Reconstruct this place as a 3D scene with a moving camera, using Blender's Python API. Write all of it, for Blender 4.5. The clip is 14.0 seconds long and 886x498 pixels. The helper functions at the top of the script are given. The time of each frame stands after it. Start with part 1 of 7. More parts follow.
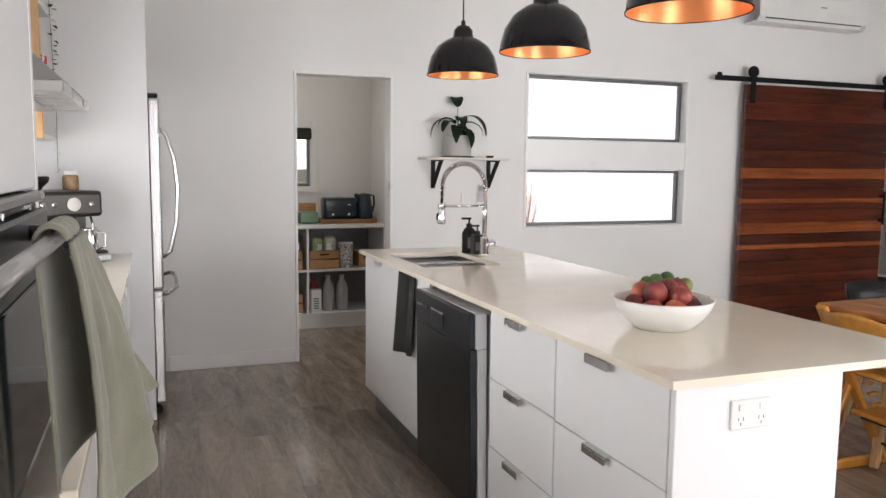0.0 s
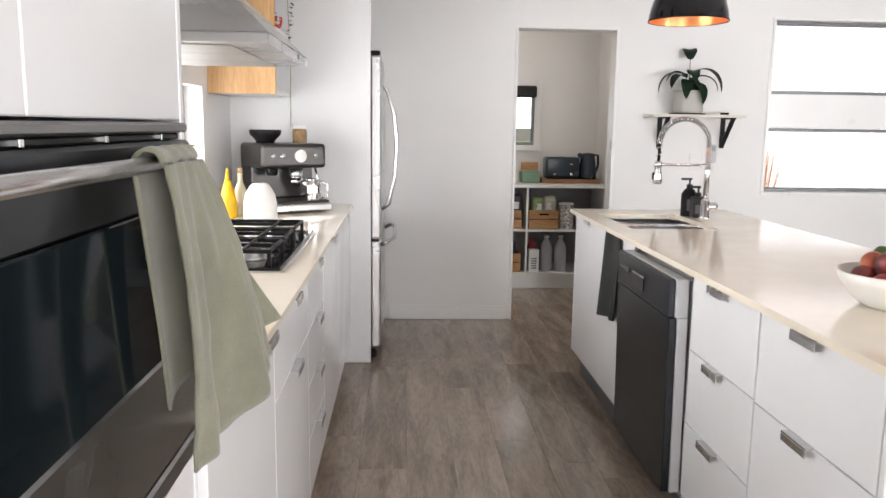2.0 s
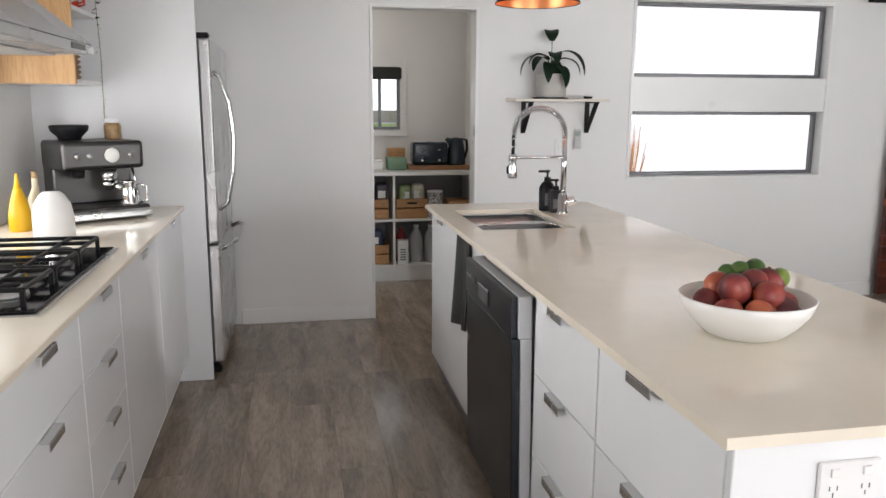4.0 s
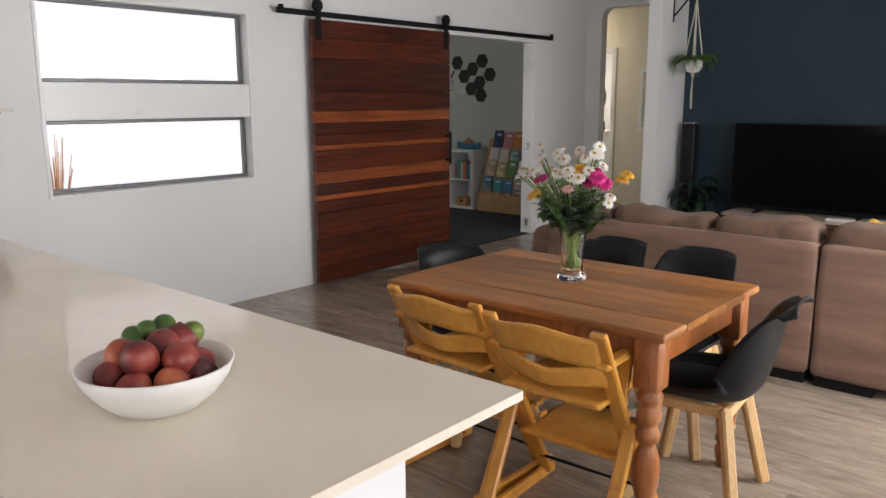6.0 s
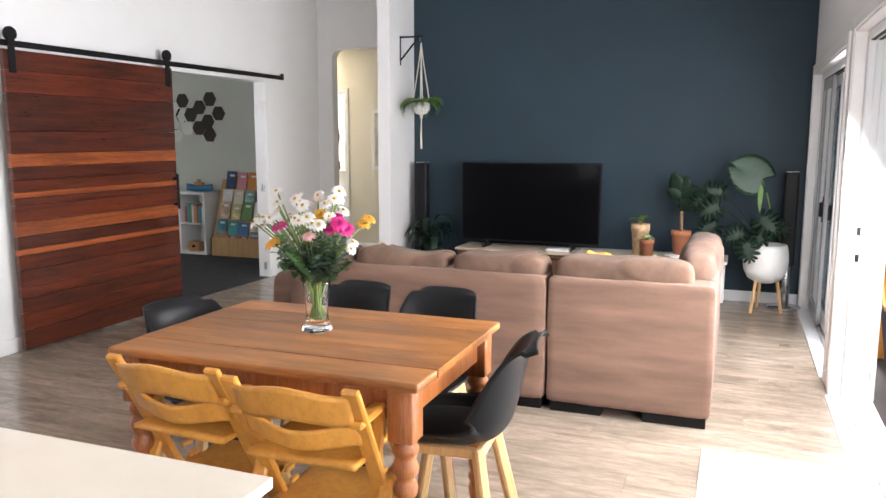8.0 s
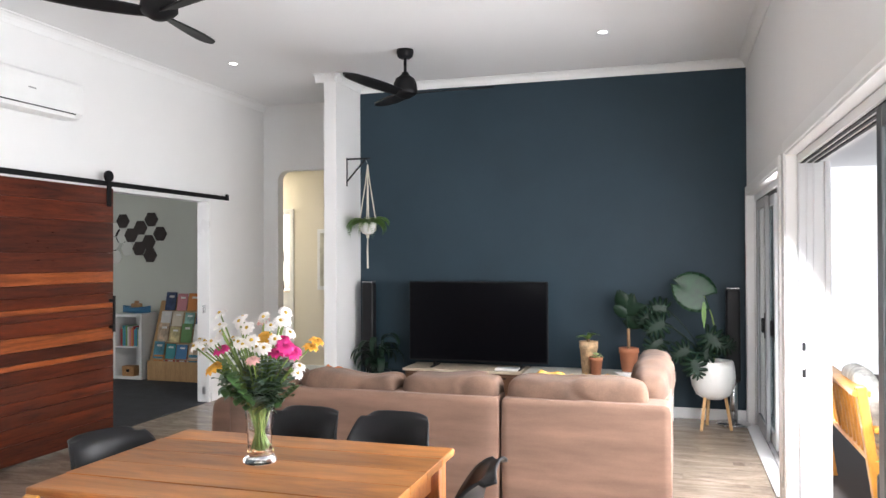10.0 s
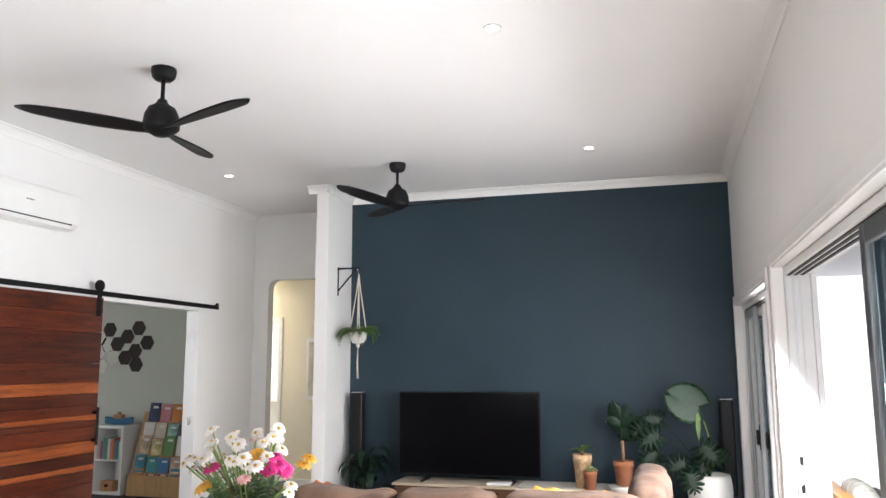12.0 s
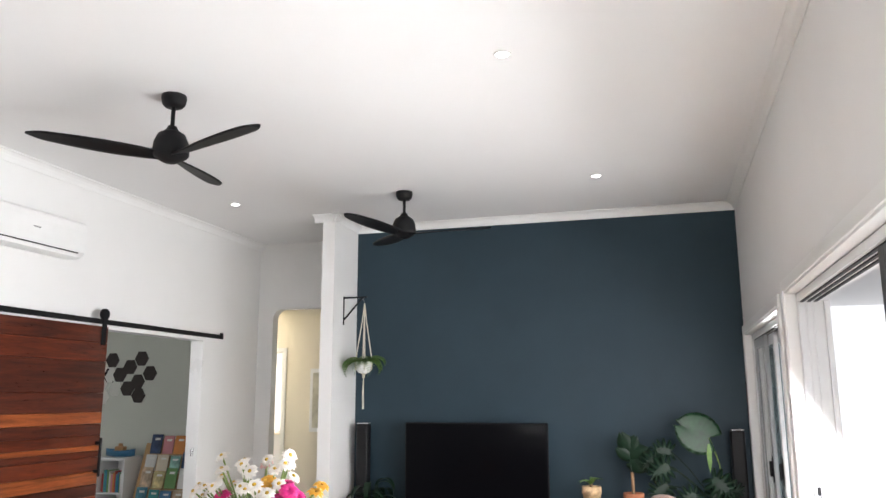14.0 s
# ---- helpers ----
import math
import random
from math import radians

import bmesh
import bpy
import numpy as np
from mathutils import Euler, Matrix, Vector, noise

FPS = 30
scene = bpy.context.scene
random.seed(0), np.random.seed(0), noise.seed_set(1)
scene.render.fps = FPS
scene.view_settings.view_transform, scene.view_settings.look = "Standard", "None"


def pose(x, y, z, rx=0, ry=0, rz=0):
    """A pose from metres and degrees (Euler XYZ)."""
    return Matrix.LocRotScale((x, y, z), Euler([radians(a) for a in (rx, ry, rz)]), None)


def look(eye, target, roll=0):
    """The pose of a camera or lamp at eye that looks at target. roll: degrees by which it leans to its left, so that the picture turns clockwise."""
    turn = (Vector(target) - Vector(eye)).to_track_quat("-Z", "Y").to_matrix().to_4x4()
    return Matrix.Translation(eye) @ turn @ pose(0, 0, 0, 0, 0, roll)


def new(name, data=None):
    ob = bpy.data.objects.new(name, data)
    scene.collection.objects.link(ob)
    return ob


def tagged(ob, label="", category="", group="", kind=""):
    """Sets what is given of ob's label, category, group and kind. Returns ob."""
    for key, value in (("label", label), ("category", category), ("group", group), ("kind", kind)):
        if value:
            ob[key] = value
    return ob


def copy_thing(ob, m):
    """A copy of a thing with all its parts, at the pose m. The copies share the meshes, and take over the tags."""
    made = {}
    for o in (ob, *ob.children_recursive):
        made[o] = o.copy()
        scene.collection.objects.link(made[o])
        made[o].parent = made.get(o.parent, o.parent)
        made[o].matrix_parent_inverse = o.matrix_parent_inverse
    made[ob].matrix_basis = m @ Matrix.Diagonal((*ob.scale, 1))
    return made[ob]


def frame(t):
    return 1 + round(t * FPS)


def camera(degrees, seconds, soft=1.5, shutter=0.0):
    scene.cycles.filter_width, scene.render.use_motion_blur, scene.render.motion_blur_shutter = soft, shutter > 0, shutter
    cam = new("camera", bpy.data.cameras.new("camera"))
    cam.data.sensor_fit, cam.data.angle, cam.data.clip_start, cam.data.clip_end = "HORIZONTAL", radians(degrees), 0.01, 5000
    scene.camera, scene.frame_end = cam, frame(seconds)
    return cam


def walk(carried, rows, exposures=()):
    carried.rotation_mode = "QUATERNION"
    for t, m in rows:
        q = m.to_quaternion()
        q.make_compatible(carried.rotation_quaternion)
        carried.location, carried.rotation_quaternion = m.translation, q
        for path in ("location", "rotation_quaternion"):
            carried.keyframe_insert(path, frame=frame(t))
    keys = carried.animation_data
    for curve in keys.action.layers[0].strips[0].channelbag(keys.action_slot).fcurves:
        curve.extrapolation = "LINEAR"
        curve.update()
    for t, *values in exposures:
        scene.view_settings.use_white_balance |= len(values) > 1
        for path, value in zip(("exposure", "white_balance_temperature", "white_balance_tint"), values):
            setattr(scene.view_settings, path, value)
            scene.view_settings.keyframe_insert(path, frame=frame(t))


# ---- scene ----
cam = camera(59.9, 14.0)
PATH = [
    (0, (0.299, 0.379, 1.372), (0.999, 2.241, 1.157), 0.6),
    (0.5, (0.307, 0.394, 1.363), (0.823, 2.314, 1.138), 0.7),
    (1, (0.353, 0.395, 1.347), (0.661, 2.357, 1.114), 0.7),
    (1.5, (0.415, 0.399, 1.338), (0.576, 2.375, 1.073), 0.8),
    (2, (0.463, 0.43, 1.335), (0.565, 2.403, 1.019), 0.8),
    (2.2, (0.482, 0.455, 1.34), (0.573, 2.424, 1.003), 0.8),
    (4.3, (0.753, 0.82, 1.425), (1.288, 2.708, 1.036), 0.0),
    (4.5, (0.774, 0.864, 1.436), (1.471, 2.699, 1.048), -0.1),
    (5, (0.844, 0.882, 1.457), (1.892, 2.542, 1.071), -0.1),
    (5.5, (0.917, 0.907, 1.478), (2.207, 2.384, 1.086), 0.0),
    (6, (0.982, 0.918, 1.484), (2.478, 2.189, 1.099), -0.1),
    (6.5, (1.025, 0.942, 1.493), (2.673, 2.008, 1.113), -0.1),
    (7, (1.066, 0.961, 1.5), (2.822, 1.845, 1.132), -0.1),
    (7.5, (1.09, 0.977, 1.503), (2.905, 1.746, 1.165), -0.2),
    (7.7, (1.099, 0.989, 1.501), (2.931, 1.725, 1.178), -0.2),
    (9.8, (1.167, 1.05, 1.506), (3.079, 1.637, 1.477), -0.2),
    (10, (1.173, 1.055, 1.501), (3.088, 1.632, 1.519), -0.2),
    (10.5, (1.159, 1.058, 1.509), (3.076, 1.619, 1.622), -0.2),
    (11, (1.157, 1.065, 1.514), (3.07, 1.617, 1.704), -0.2),
    (11.5, (1.15, 1.074, 1.526), (3.058, 1.619, 1.774), -0.2),
    (12, (1.138, 1.074, 1.526), (3.042, 1.614, 1.82), -0.2),
    (12.5, (1.136, 1.082, 1.526), (3.034, 1.618, 1.857), -0.3),
    (13, (1.137, 1.096, 1.525), (3.031, 1.631, 1.88), -0.3),
    (13.5, (1.144, 1.115, 1.512), (3.035, 1.649, 1.884), -0.3),
    (14, (1.159, 1.13, 1.496), (3.047, 1.669, 1.873), -0.2),
]
EXPOSURES = [(0, -0.75, 6600, 14), (0.8, -0.7, 6600, 14), (1.5, -0.55, 6600, 14), (2.2, -0.35, 6600, 14), (4.3, -0.9, 6500, 13), (5.0, -0.95, 6600, 13), (6.0, -0.95, 6600, 14), (6.5, -0.35, 6500, 14), (7.0, -0.08, 6450, 14), (7.5, 0.07, 6400, 14), (10.0, 0.16, 6350, 13), (14.0, 0.12, 6450, 12)]
walk(cam, [(t, look(eye, target, roll)) for t, eye, target, roll in PATH], EXPOSURES)

# ---------------- light and exposure ----------------
world = bpy.data.worlds.new("world")
scene.world = world
world.use_nodes = True
wn = world.node_tree
sky = wn.nodes.new("ShaderNodeTexSky")
sky.sky_type, sky.sun_disc = "NISHITA", False
sky.sun_elevation, sky.sun_rotation = radians(48), radians(150)
wn.links.new(sky.outputs[0], wn.nodes["Background"].inputs[0])
wn.nodes["Background"].inputs[1].default_value = 0.13
sun_data = bpy.data.lights.new("sun", "SUN")
sun_data.energy, sun_data.angle, sun_data.color = 2.2, radians(8), (1, 0.96, 0.9)
sun = new("sun", sun_data)
sun.matrix_world = look((6, -6, 8), (5.2, 1.2, 0))


def area_lamp(name, eye, target, w, h, watts, color=(1.0, 1.0, 1.0)):
    """An area lamp: daylight entering through an opening, or a fill added inside a room."""
    data = bpy.data.lights.new(name, "AREA")
    data.shape, data.size, data.size_y, data.energy, data.color = "RECTANGLE", w, h, watts, color
    ob = new(name, data)
    ob.matrix_world = look(eye, target)
    return ob


area_lamp("daylight_doors_1", (4.98, 0.35, 1.5), (4.98, 3.2, -0.2), 1.5, 0.9, 125)
area_lamp("daylight_doors_stacked", (3.45, 0.2, 1.05), (3.6, 4, 0.4), 1.1, 1.9, 75)
area_lamp("daylight_doors_2", (6.8, 0.2, 1.05), (6.6, 4, 0.5), 0.8, 1.9, 50)
area_lamp("daylight_patio_paving", (4.98, 0.21, 0.55), (4.98, 2.2, 3.2), 1.5, 0.8, 7, (1.0, 0.99, 0.97))
# added behind the view to brighten the kitchen floor and island
area_lamp("daylight_kitchen", (1.43, -1.33, 1.2), (1.25, 5, 0.0), 1.4, 1.9, 100)
area_lamp("daylight_splashback", (-0.62, 3.2, 1.22), (3, 3.2, 1.0), 1.75, 0.5, 30)
# fill added to brighten the pantry; no fitting is known there
area_lamp("pantry_ceiling_lamp", (0.95, 6.3, 2.58), (0.95, 6.3, 0), 0.3, 0.3, 11, (1.0, 0.93, 0.82))
# unseen playroom fill; the wall behind it has no window
area_lamp("daylight_playroom", (5.2, 7.4, 1.6), (9, 7.2, 1.2), 1.2, 1.2, 20)
# added under the ceiling to make the bathroom bright; its source is unseen
area_lamp("daylight_bathroom", (11.4, 6.2, 2.45), (11.4, 6.2, 0), 1.0, 1.0, 80, (1.0, 0.96, 0.9))
# warm fill added out of view to lift the hallway
area_lamp("hall_light", (9.75, 6.6, 2.60), (9.75, 6.6, 0), 0.4, 0.8, 20, (1.0, 0.88, 0.70))

# ---------------- materials ----------------
def nodes_of(name):
    m = bpy.data.materials.new(name)
    m.use_nodes = True
    nt = m.node_tree
    return m, nt, nt.nodes["Principled BSDF"]


def ramp(nt, stops):
    r = nt.nodes.new("ShaderNodeValToRGB")
    while len(r.color_ramp.elements) < len(stops):
        r.color_ramp.elements.new(0.5)
    for e, (p, c) in zip(r.color_ramp.elements, stops):
        e.position, e.color = p, (*c, 1)
    return r


def coords(nt, scale=(1, 1, 1), world_space=False):
    tc = nt.nodes.new("ShaderNodeTexCoord")
    mp = nt.nodes.new("ShaderNodeMapping")
    mp.inputs["Scale"].default_value = scale
    if world_space:
        geo = nt.nodes.new("ShaderNodeNewGeometry")
        nt.links.new(geo.outputs["Position"], mp.inputs[0])
    else:
        nt.links.new(tc.outputs["Object"], mp.inputs[0])
    return mp


def tex_noise(nt, vec, scale, detail=4, rough=0.55, dist=0.0):
    n = nt.nodes.new("ShaderNodeTexNoise")
    n.inputs["Scale"].default_value, n.inputs["Detail"].default_value = scale, detail
    n.inputs["Roughness"].default_value, n.inputs["Distortion"].default_value = rough, dist
    nt.links.new(vec.outputs[0], n.inputs["Vector"])
    return n


def mix(nt, fac, a, b, mode="MIX"):
    x = nt.nodes.new("ShaderNodeMix")
    x.data_type, x.blend_type = "RGBA", mode
    for sock, v in ((x.inputs[0], fac), (x.inputs[6], a), (x.inputs[7], b)):
        if hasattr(v, "is_linked"):
            nt.links.new(v, sock)
        else:
            sock.default_value = v if isinstance(v, (int, float)) else (*v, 1)
    return x.outputs[2]


def bump(nt, bsdf, height, strength=0.1, distance=0.002):
    b = nt.nodes.new("ShaderNodeBump")
    b.inputs["Strength"].default_value, b.inputs["Distance"].default_value = strength, distance
    nt.links.new(height, b.inputs["Height"])
    nt.links.new(b.outputs[0], bsdf.inputs["Normal"])


def spread(nt, src, lo, hi):
    r = nt.nodes.new("ShaderNodeMapRange")
    r.inputs["To Min"].default_value, r.inputs["To Max"].default_value = lo, hi
    nt.links.new(src, r.inputs[0])
    return r.outputs[0]


def plain(name, color, rough=0.5, metal=0.0, vary=0.12, scale=6, grain=90, bumps=0.08, stretch=(1, 1, 1), coat=0.0, sheen=0.0):
    """A surface with soft stains, fine grain and a light relief."""
    m, nt, b = nodes_of(name)
    v = coords(nt, stretch)
    big, fine = tex_noise(nt, v, scale), tex_noise(nt, v, grain, 3)
    dark = tuple(c * (1 - vary) for c in color)
    lite = tuple(min(1, c * (1 + vary * 0.5)) for c in color)
    r = ramp(nt, ((0.3, dark), (0.7, lite)))
    nt.links.new(big.outputs[0], r.inputs[0])
    nt.links.new(mix(nt, vary * 0.7, r.outputs[0], fine.outputs[0], "SOFT_LIGHT"), b.inputs["Base Color"])
    nt.links.new(spread(nt, big.outputs[0], max(0.02, rough - 0.08), min(1, rough + 0.08)), b.inputs["Roughness"])
    b.inputs["Metallic"].default_value = metal
    b.inputs["Coat Weight"].default_value = coat
    b.inputs["Sheen Weight"].default_value = sheen
    bump(nt, b, fine.outputs[0], bumps)
    return m


def wood(name, dark, lite, rough=0.4, along=(1, 12, 12), scale=3.0, coat=0.0, by_object=0.5, world_space=False, line=0.35):
    """Timber whose grain runs along one axis; pieces differ by object."""
    m, nt, b = nodes_of(name)
    info = nt.nodes.new("ShaderNodeObjectInfo")
    v = coords(nt, along, world_space)
    shift = nt.nodes.new("ShaderNodeVectorMath")
    shift.operation = "SCALE"
    shift.inputs[0].default_value = (37, 19, 53)
    nt.links.new(info.outputs["Random"], shift.inputs["Scale"])
    nt.links.new(shift.outputs[0], v.inputs["Location"])
    g = tex_noise(nt, v, scale, 6, 0.62, 0.6)
    f = tex_noise(nt, v, scale * 7, 3, 0.6)
    r = ramp(nt, ((0.28, dark), (0.5, tuple((a + c) / 2 for a, c in zip(dark, lite))), (0.72, lite)))
    nt.links.new(g.outputs[0], r.inputs[0])
    lines = ramp(nt, ((0.42, (0.35, 0.3, 0.27)), (0.52, (1, 1, 1))))
    nt.links.new(f.outputs[0], lines.inputs[0])
    c = mix(nt, line, r.outputs[0], lines.outputs[0], "MULTIPLY")
    tone = nt.nodes.new("ShaderNodeHueSaturation")
    nt.links.new(spread(nt, info.outputs["Random"], 1 - by_object * 0.5, 1 + by_object * 0.5), tone.inputs["Value"])
    nt.links.new(c, tone.inputs["Color"])
    nt.links.new(tone.outputs[0], b.inputs["Base Color"])
    nt.links.new(spread(nt, f.outputs[0], rough - 0.08, rough + 0.1), b.inputs["Roughness"])
    b.inputs["Coat Weight"].default_value = coat
    bump(nt, b, f.outputs[0], 0.12)
    return m


def glass(name, color=(1, 1, 1), rough=0.0, ior=1.45):
    m, nt, b = nodes_of(name)
    b.inputs["Base Color"].default_value = (*color, 1)
    b.inputs["Transmission Weight"].default_value = 1
    b.inputs["Roughness"].default_value, b.inputs["IOR"].default_value = rough, ior
    return m


def glow(name, color, strength):
    m, nt, b = nodes_of(name)
    b.inputs["Emission Color"].default_value, b.inputs["Emission Strength"].default_value = (*color, 1), strength
    b.inputs["Base Color"].default_value = (0.02, 0.02, 0.02, 1)
    b.inputs["Roughness"].default_value = 1.0
    return m


WALL = plain("wall_paint", (0.80, 0.795, 0.785), 0.55, vary=0.03, scale=1.2, grain=260, bumps=0.05)
CEIL = plain("ceiling_paint", (0.82, 0.82, 0.82), 0.7, vary=0.02, scale=0.8, grain=260, bumps=0.04)
HALLP = plain("cream_paint", (0.80, 0.74, 0.62), 0.6, vary=0.03, scale=1.2, grain=260, bumps=0.05)
TRIM = plain("trim_gloss_paint", (0.82, 0.82, 0.81), 0.3, vary=0.03, scale=3)
NAVY = plain("navy_wall_paint", (0.0255, 0.0455, 0.061), 0.5, vary=0.10, scale=1.5, grain=240, bumps=0.06)
GLOSS = plain("white_gloss_board", (0.80, 0.81, 0.82), 0.15, vary=0.02, scale=2, bumps=0.0)
STONE = plain("cream_stone", (0.80, 0.73, 0.61), 0.10, vary=0.05, scale=5, grain=320, bumps=0.01)
STEEL = plain("brushed_steel", (0.62, 0.62, 0.62), 0.27, 1.0, vary=0.06, scale=2.5, grain=30, bumps=0.0)
OVENSTEEL = plain("oven_steel", (0.29, 0.29, 0.29), 0.3, 1.0, vary=0.08, scale=2.5, grain=30, bumps=0.0)
DARKSTEEL = plain("dark_steel", (0.060, 0.066, 0.075), 0.32, 1.0, vary=0.1, scale=2.5, grain=30, bumps=0.0)
CHROME = plain("chrome", (0.8, 0.8, 0.8), 0.07, 1.0, vary=0.03, bumps=0)
BLACK = plain("black_powder_coat", (0.007, 0.007, 0.008), 0.5, vary=0.2, bumps=0.06)
BLACKGLOSS = plain("black_gloss", (0.008, 0.008, 0.01), 0.08, vary=0.1, bumps=0)
BLACKPLASTIC = plain("black_plastic", (0.008, 0.008, 0.009), 0.42, vary=0.2, bumps=0.05)
DARKGREY = plain("grey_aluminium_frame", (0.16, 0.165, 0.17), 0.4, 0.6, vary=0.1)
WHITEALU = plain("white_aluminium", (0.78, 0.79, 0.80), 0.35, vary=0.03)
WHITEPLASTIC = plain("white_plastic", (0.8, 0.8, 0.79), 0.35, vary=0.03, bumps=0.02)
CERAMIC = plain("white_ceramic", (0.8, 0.79, 0.76), 0.3, vary=0.05, bumps=0.02)
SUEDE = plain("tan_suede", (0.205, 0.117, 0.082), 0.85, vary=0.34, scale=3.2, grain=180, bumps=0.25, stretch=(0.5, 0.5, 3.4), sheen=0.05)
# darker, browner suede for the back cushions and bolster
DARKSUEDE = plain("darker_tan_suede", (0.142, 0.082, 0.055), 0.9, vary=0.40, scale=7, grain=160, bumps=0.3, sheen=0.03)
LINEN = plain("sage_linen", (0.20, 0.20, 0.145), 0.95, vary=0.22, scale=14, grain=420, bumps=0.7, sheen=0.3)
CHARCOAL = plain("charcoal_cloth", (0.03, 0.032, 0.03), 0.95, vary=0.2, grain=300, bumps=0.5)
CARPET = plain("dark_carpet", (0.035, 0.037, 0.042), 1.0, vary=0.3, grain=300, bumps=0.8)
TERRACOTTA = plain("terracotta", (0.36, 0.135, 0.065), 0.75, vary=0.2, scale=12)
BRASSIN = plain("copper_paint", (0.85, 0.36, 0.15), 0.32, 0.75, vary=0.08)
CLEAR = glass("clear_glass")
PLAYP = plain("grey_green_paint", (0.62, 0.64, 0.58), 0.6, vary=0.03, scale=1.2, grain=260, bumps=0.05)
TVGLASS = plain("tv_screen", (0.003, 0.003, 0.004), 0.10, vary=0.0, bumps=0)
SINKSTEEL = plain("satin_sink_steel", (0.42, 0.425, 0.43), 0.3, 1.0, vary=0.06, scale=6, grain=40, bumps=0.0)
OVENGLASS = plain("oven_glass", (0.006, 0.010, 0.012), 0.04, vary=0.0, bumps=0)
OVENGLASS.node_tree.nodes["Principled BSDF"].inputs["IOR"].default_value = 1.22
PLANKM = wood("floor_laminate", (0.190, 0.147, 0.110), (0.41, 0.335, 0.265), 0.17, (5, 0.9, 1), 2.4, by_object=0.16, line=0.2)
JARRAH = wood("red_hardwood", (0.034, 0.007, 0.0035), (0.20, 0.038, 0.013), 0.3, (0.9, 8, 11), 2.2, coat=0.15, by_object=0.9)
JARRAHDARK = wood("dark_red_hardwood", (0.02, 0.005, 0.003), (0.135, 0.028, 0.011), 0.3, (0.9, 8, 11), 2.2, coat=0.15, by_object=0.5)
JARRAHLITE = wood("orange_hardwood", (0.12, 0.026, 0.008), (0.40, 0.105, 0.028), 0.3, (0.9, 8, 11), 2.2, coat=0.15, by_object=0.5)
TABLEWOOD = wood("table_pine", (0.125, 0.040, 0.010), (0.52, 0.215, 0.060), 0.34, (5, 0.8, 9), 1.9, coat=0.0, by_object=0.3, line=0.22)
LEGWOOD = wood("turned_pine", (0.26, 0.075, 0.02), (0.46, 0.17, 0.055), 0.3, (9, 9, 0.8), 2.6, coat=0.3, by_object=0.2)
BEECH = wood("golden_beech", (0.60, 0.25, 0.035), (0.80, 0.39, 0.07), 0.35, (2, 2, 1), 2.6, coat=0.2, by_object=0.12, line=0.15)
PALEBEECH = wood("pale_beech", (0.58, 0.34, 0.14), (0.74, 0.48, 0.23), 0.42, (8, 8, 0.8), 3, by_object=0.1, line=0.2)
OAKPLY = wood("oak_veneer", (0.48, 0.28, 0.12), (0.62, 0.39, 0.19), 0.45, (9, 9, 0.9), 2.2, by_object=0.1, line=0.2)
CRATEWOOD = wood("crate_pine", (0.42, 0.21, 0.08), (0.58, 0.33, 0.15), 0.6, (1, 9, 9), 3, by_object=0.2)
RUG = plain("white_woven_rug", (0.80, 0.78, 0.75), 1.0, vary=0.06, scale=20, grain=350, bumps=0.8)
CONCRETE = plain("patio_concrete", (0.55, 0.54, 0.52), 0.8, vary=0.12, scale=3)
LEAF = plain("dark_leaf", (0.006, 0.021, 0.010), 0.42, vary=0.35, scale=18, bumps=0.1)
LEAFLITE = plain("light_leaf", (0.10, 0.20, 0.035), 0.45, vary=0.3, scale=22, bumps=0.1)
LEAFGREY = plain("grey_green_leaf", (0.16, 0.23, 0.18), 0.55, vary=0.3, scale=22, bumps=0.1)
STEM = plain("stem", (0.17, 0.25, 0.06), 0.5, vary=0.3, scale=22)

for m, ior in ((LEAF, 1.3), (BLACK, 1.3), (BLACKPLASTIC, 1.3), (NAVY, 1.3), (TVGLASS, 1.16)):
    m.node_tree.nodes["Principled BSDF"].inputs["IOR"].default_value = ior

# ---------------- mesh helpers ----------------
def mesh_ob(name, bm, material, smooth=False):
    me = bpy.data.meshes.new(name)
    bmesh.ops.recalc_face_normals(bm, faces=bm.faces[:])
    bm.to_mesh(me)
    bm.free()
    if material:
        me.materials.append(material)
    if smooth:
        for p in me.polygons:
            p.use_smooth = True
    return new(name, me)


def part(name, bm, material, parent, label="", smooth=False):
    ob = mesh_ob(name, bm, material, smooth)
    ob.parent = parent
    return tagged(ob, label)


def thing(name, label, category, group="", at=(0, 0, 0), turn=0.0):
    ob = new(name)
    ob.empty_display_size = 0.1
    ob.matrix_basis = pose(*at, 0, 0, turn)
    return tagged(ob, label, category, group)


def box(lo, hi, bevel=0.0, bm=None, seg=1):
    """A box from corner to corner with bevelled edges, added to bm."""
    own = bmesh.new()
    bmesh.ops.create_cube(own, size=1)
    c = [(a + b) / 2 for a, b in zip(lo, hi)]
    s = [abs(b - a) for a, b in zip(lo, hi)]
    bmesh.ops.scale(own, vec=s, verts=own.verts)
    bmesh.ops.translate(own, vec=c, verts=own.verts)
    if bevel:
        bmesh.ops.bevel(own, geom=own.edges[:], offset=min(bevel, min(s) * 0.45), segments=seg, affect="EDGES", profile=0.5)
    return join(bm, own)


def join(bm, own, m=None):
    """Adds the bmesh own to bm (or gives it back alone)."""
    if m is not None:
        bmesh.ops.transform(own, matrix=m, verts=own.verts)
    if bm is None:
        return own
    me = bpy.data.meshes.new("tmp")
    own.to_mesh(me)
    own.free()
    bm.from_mesh(me)
    bpy.data.meshes.remove(me)
    return bm


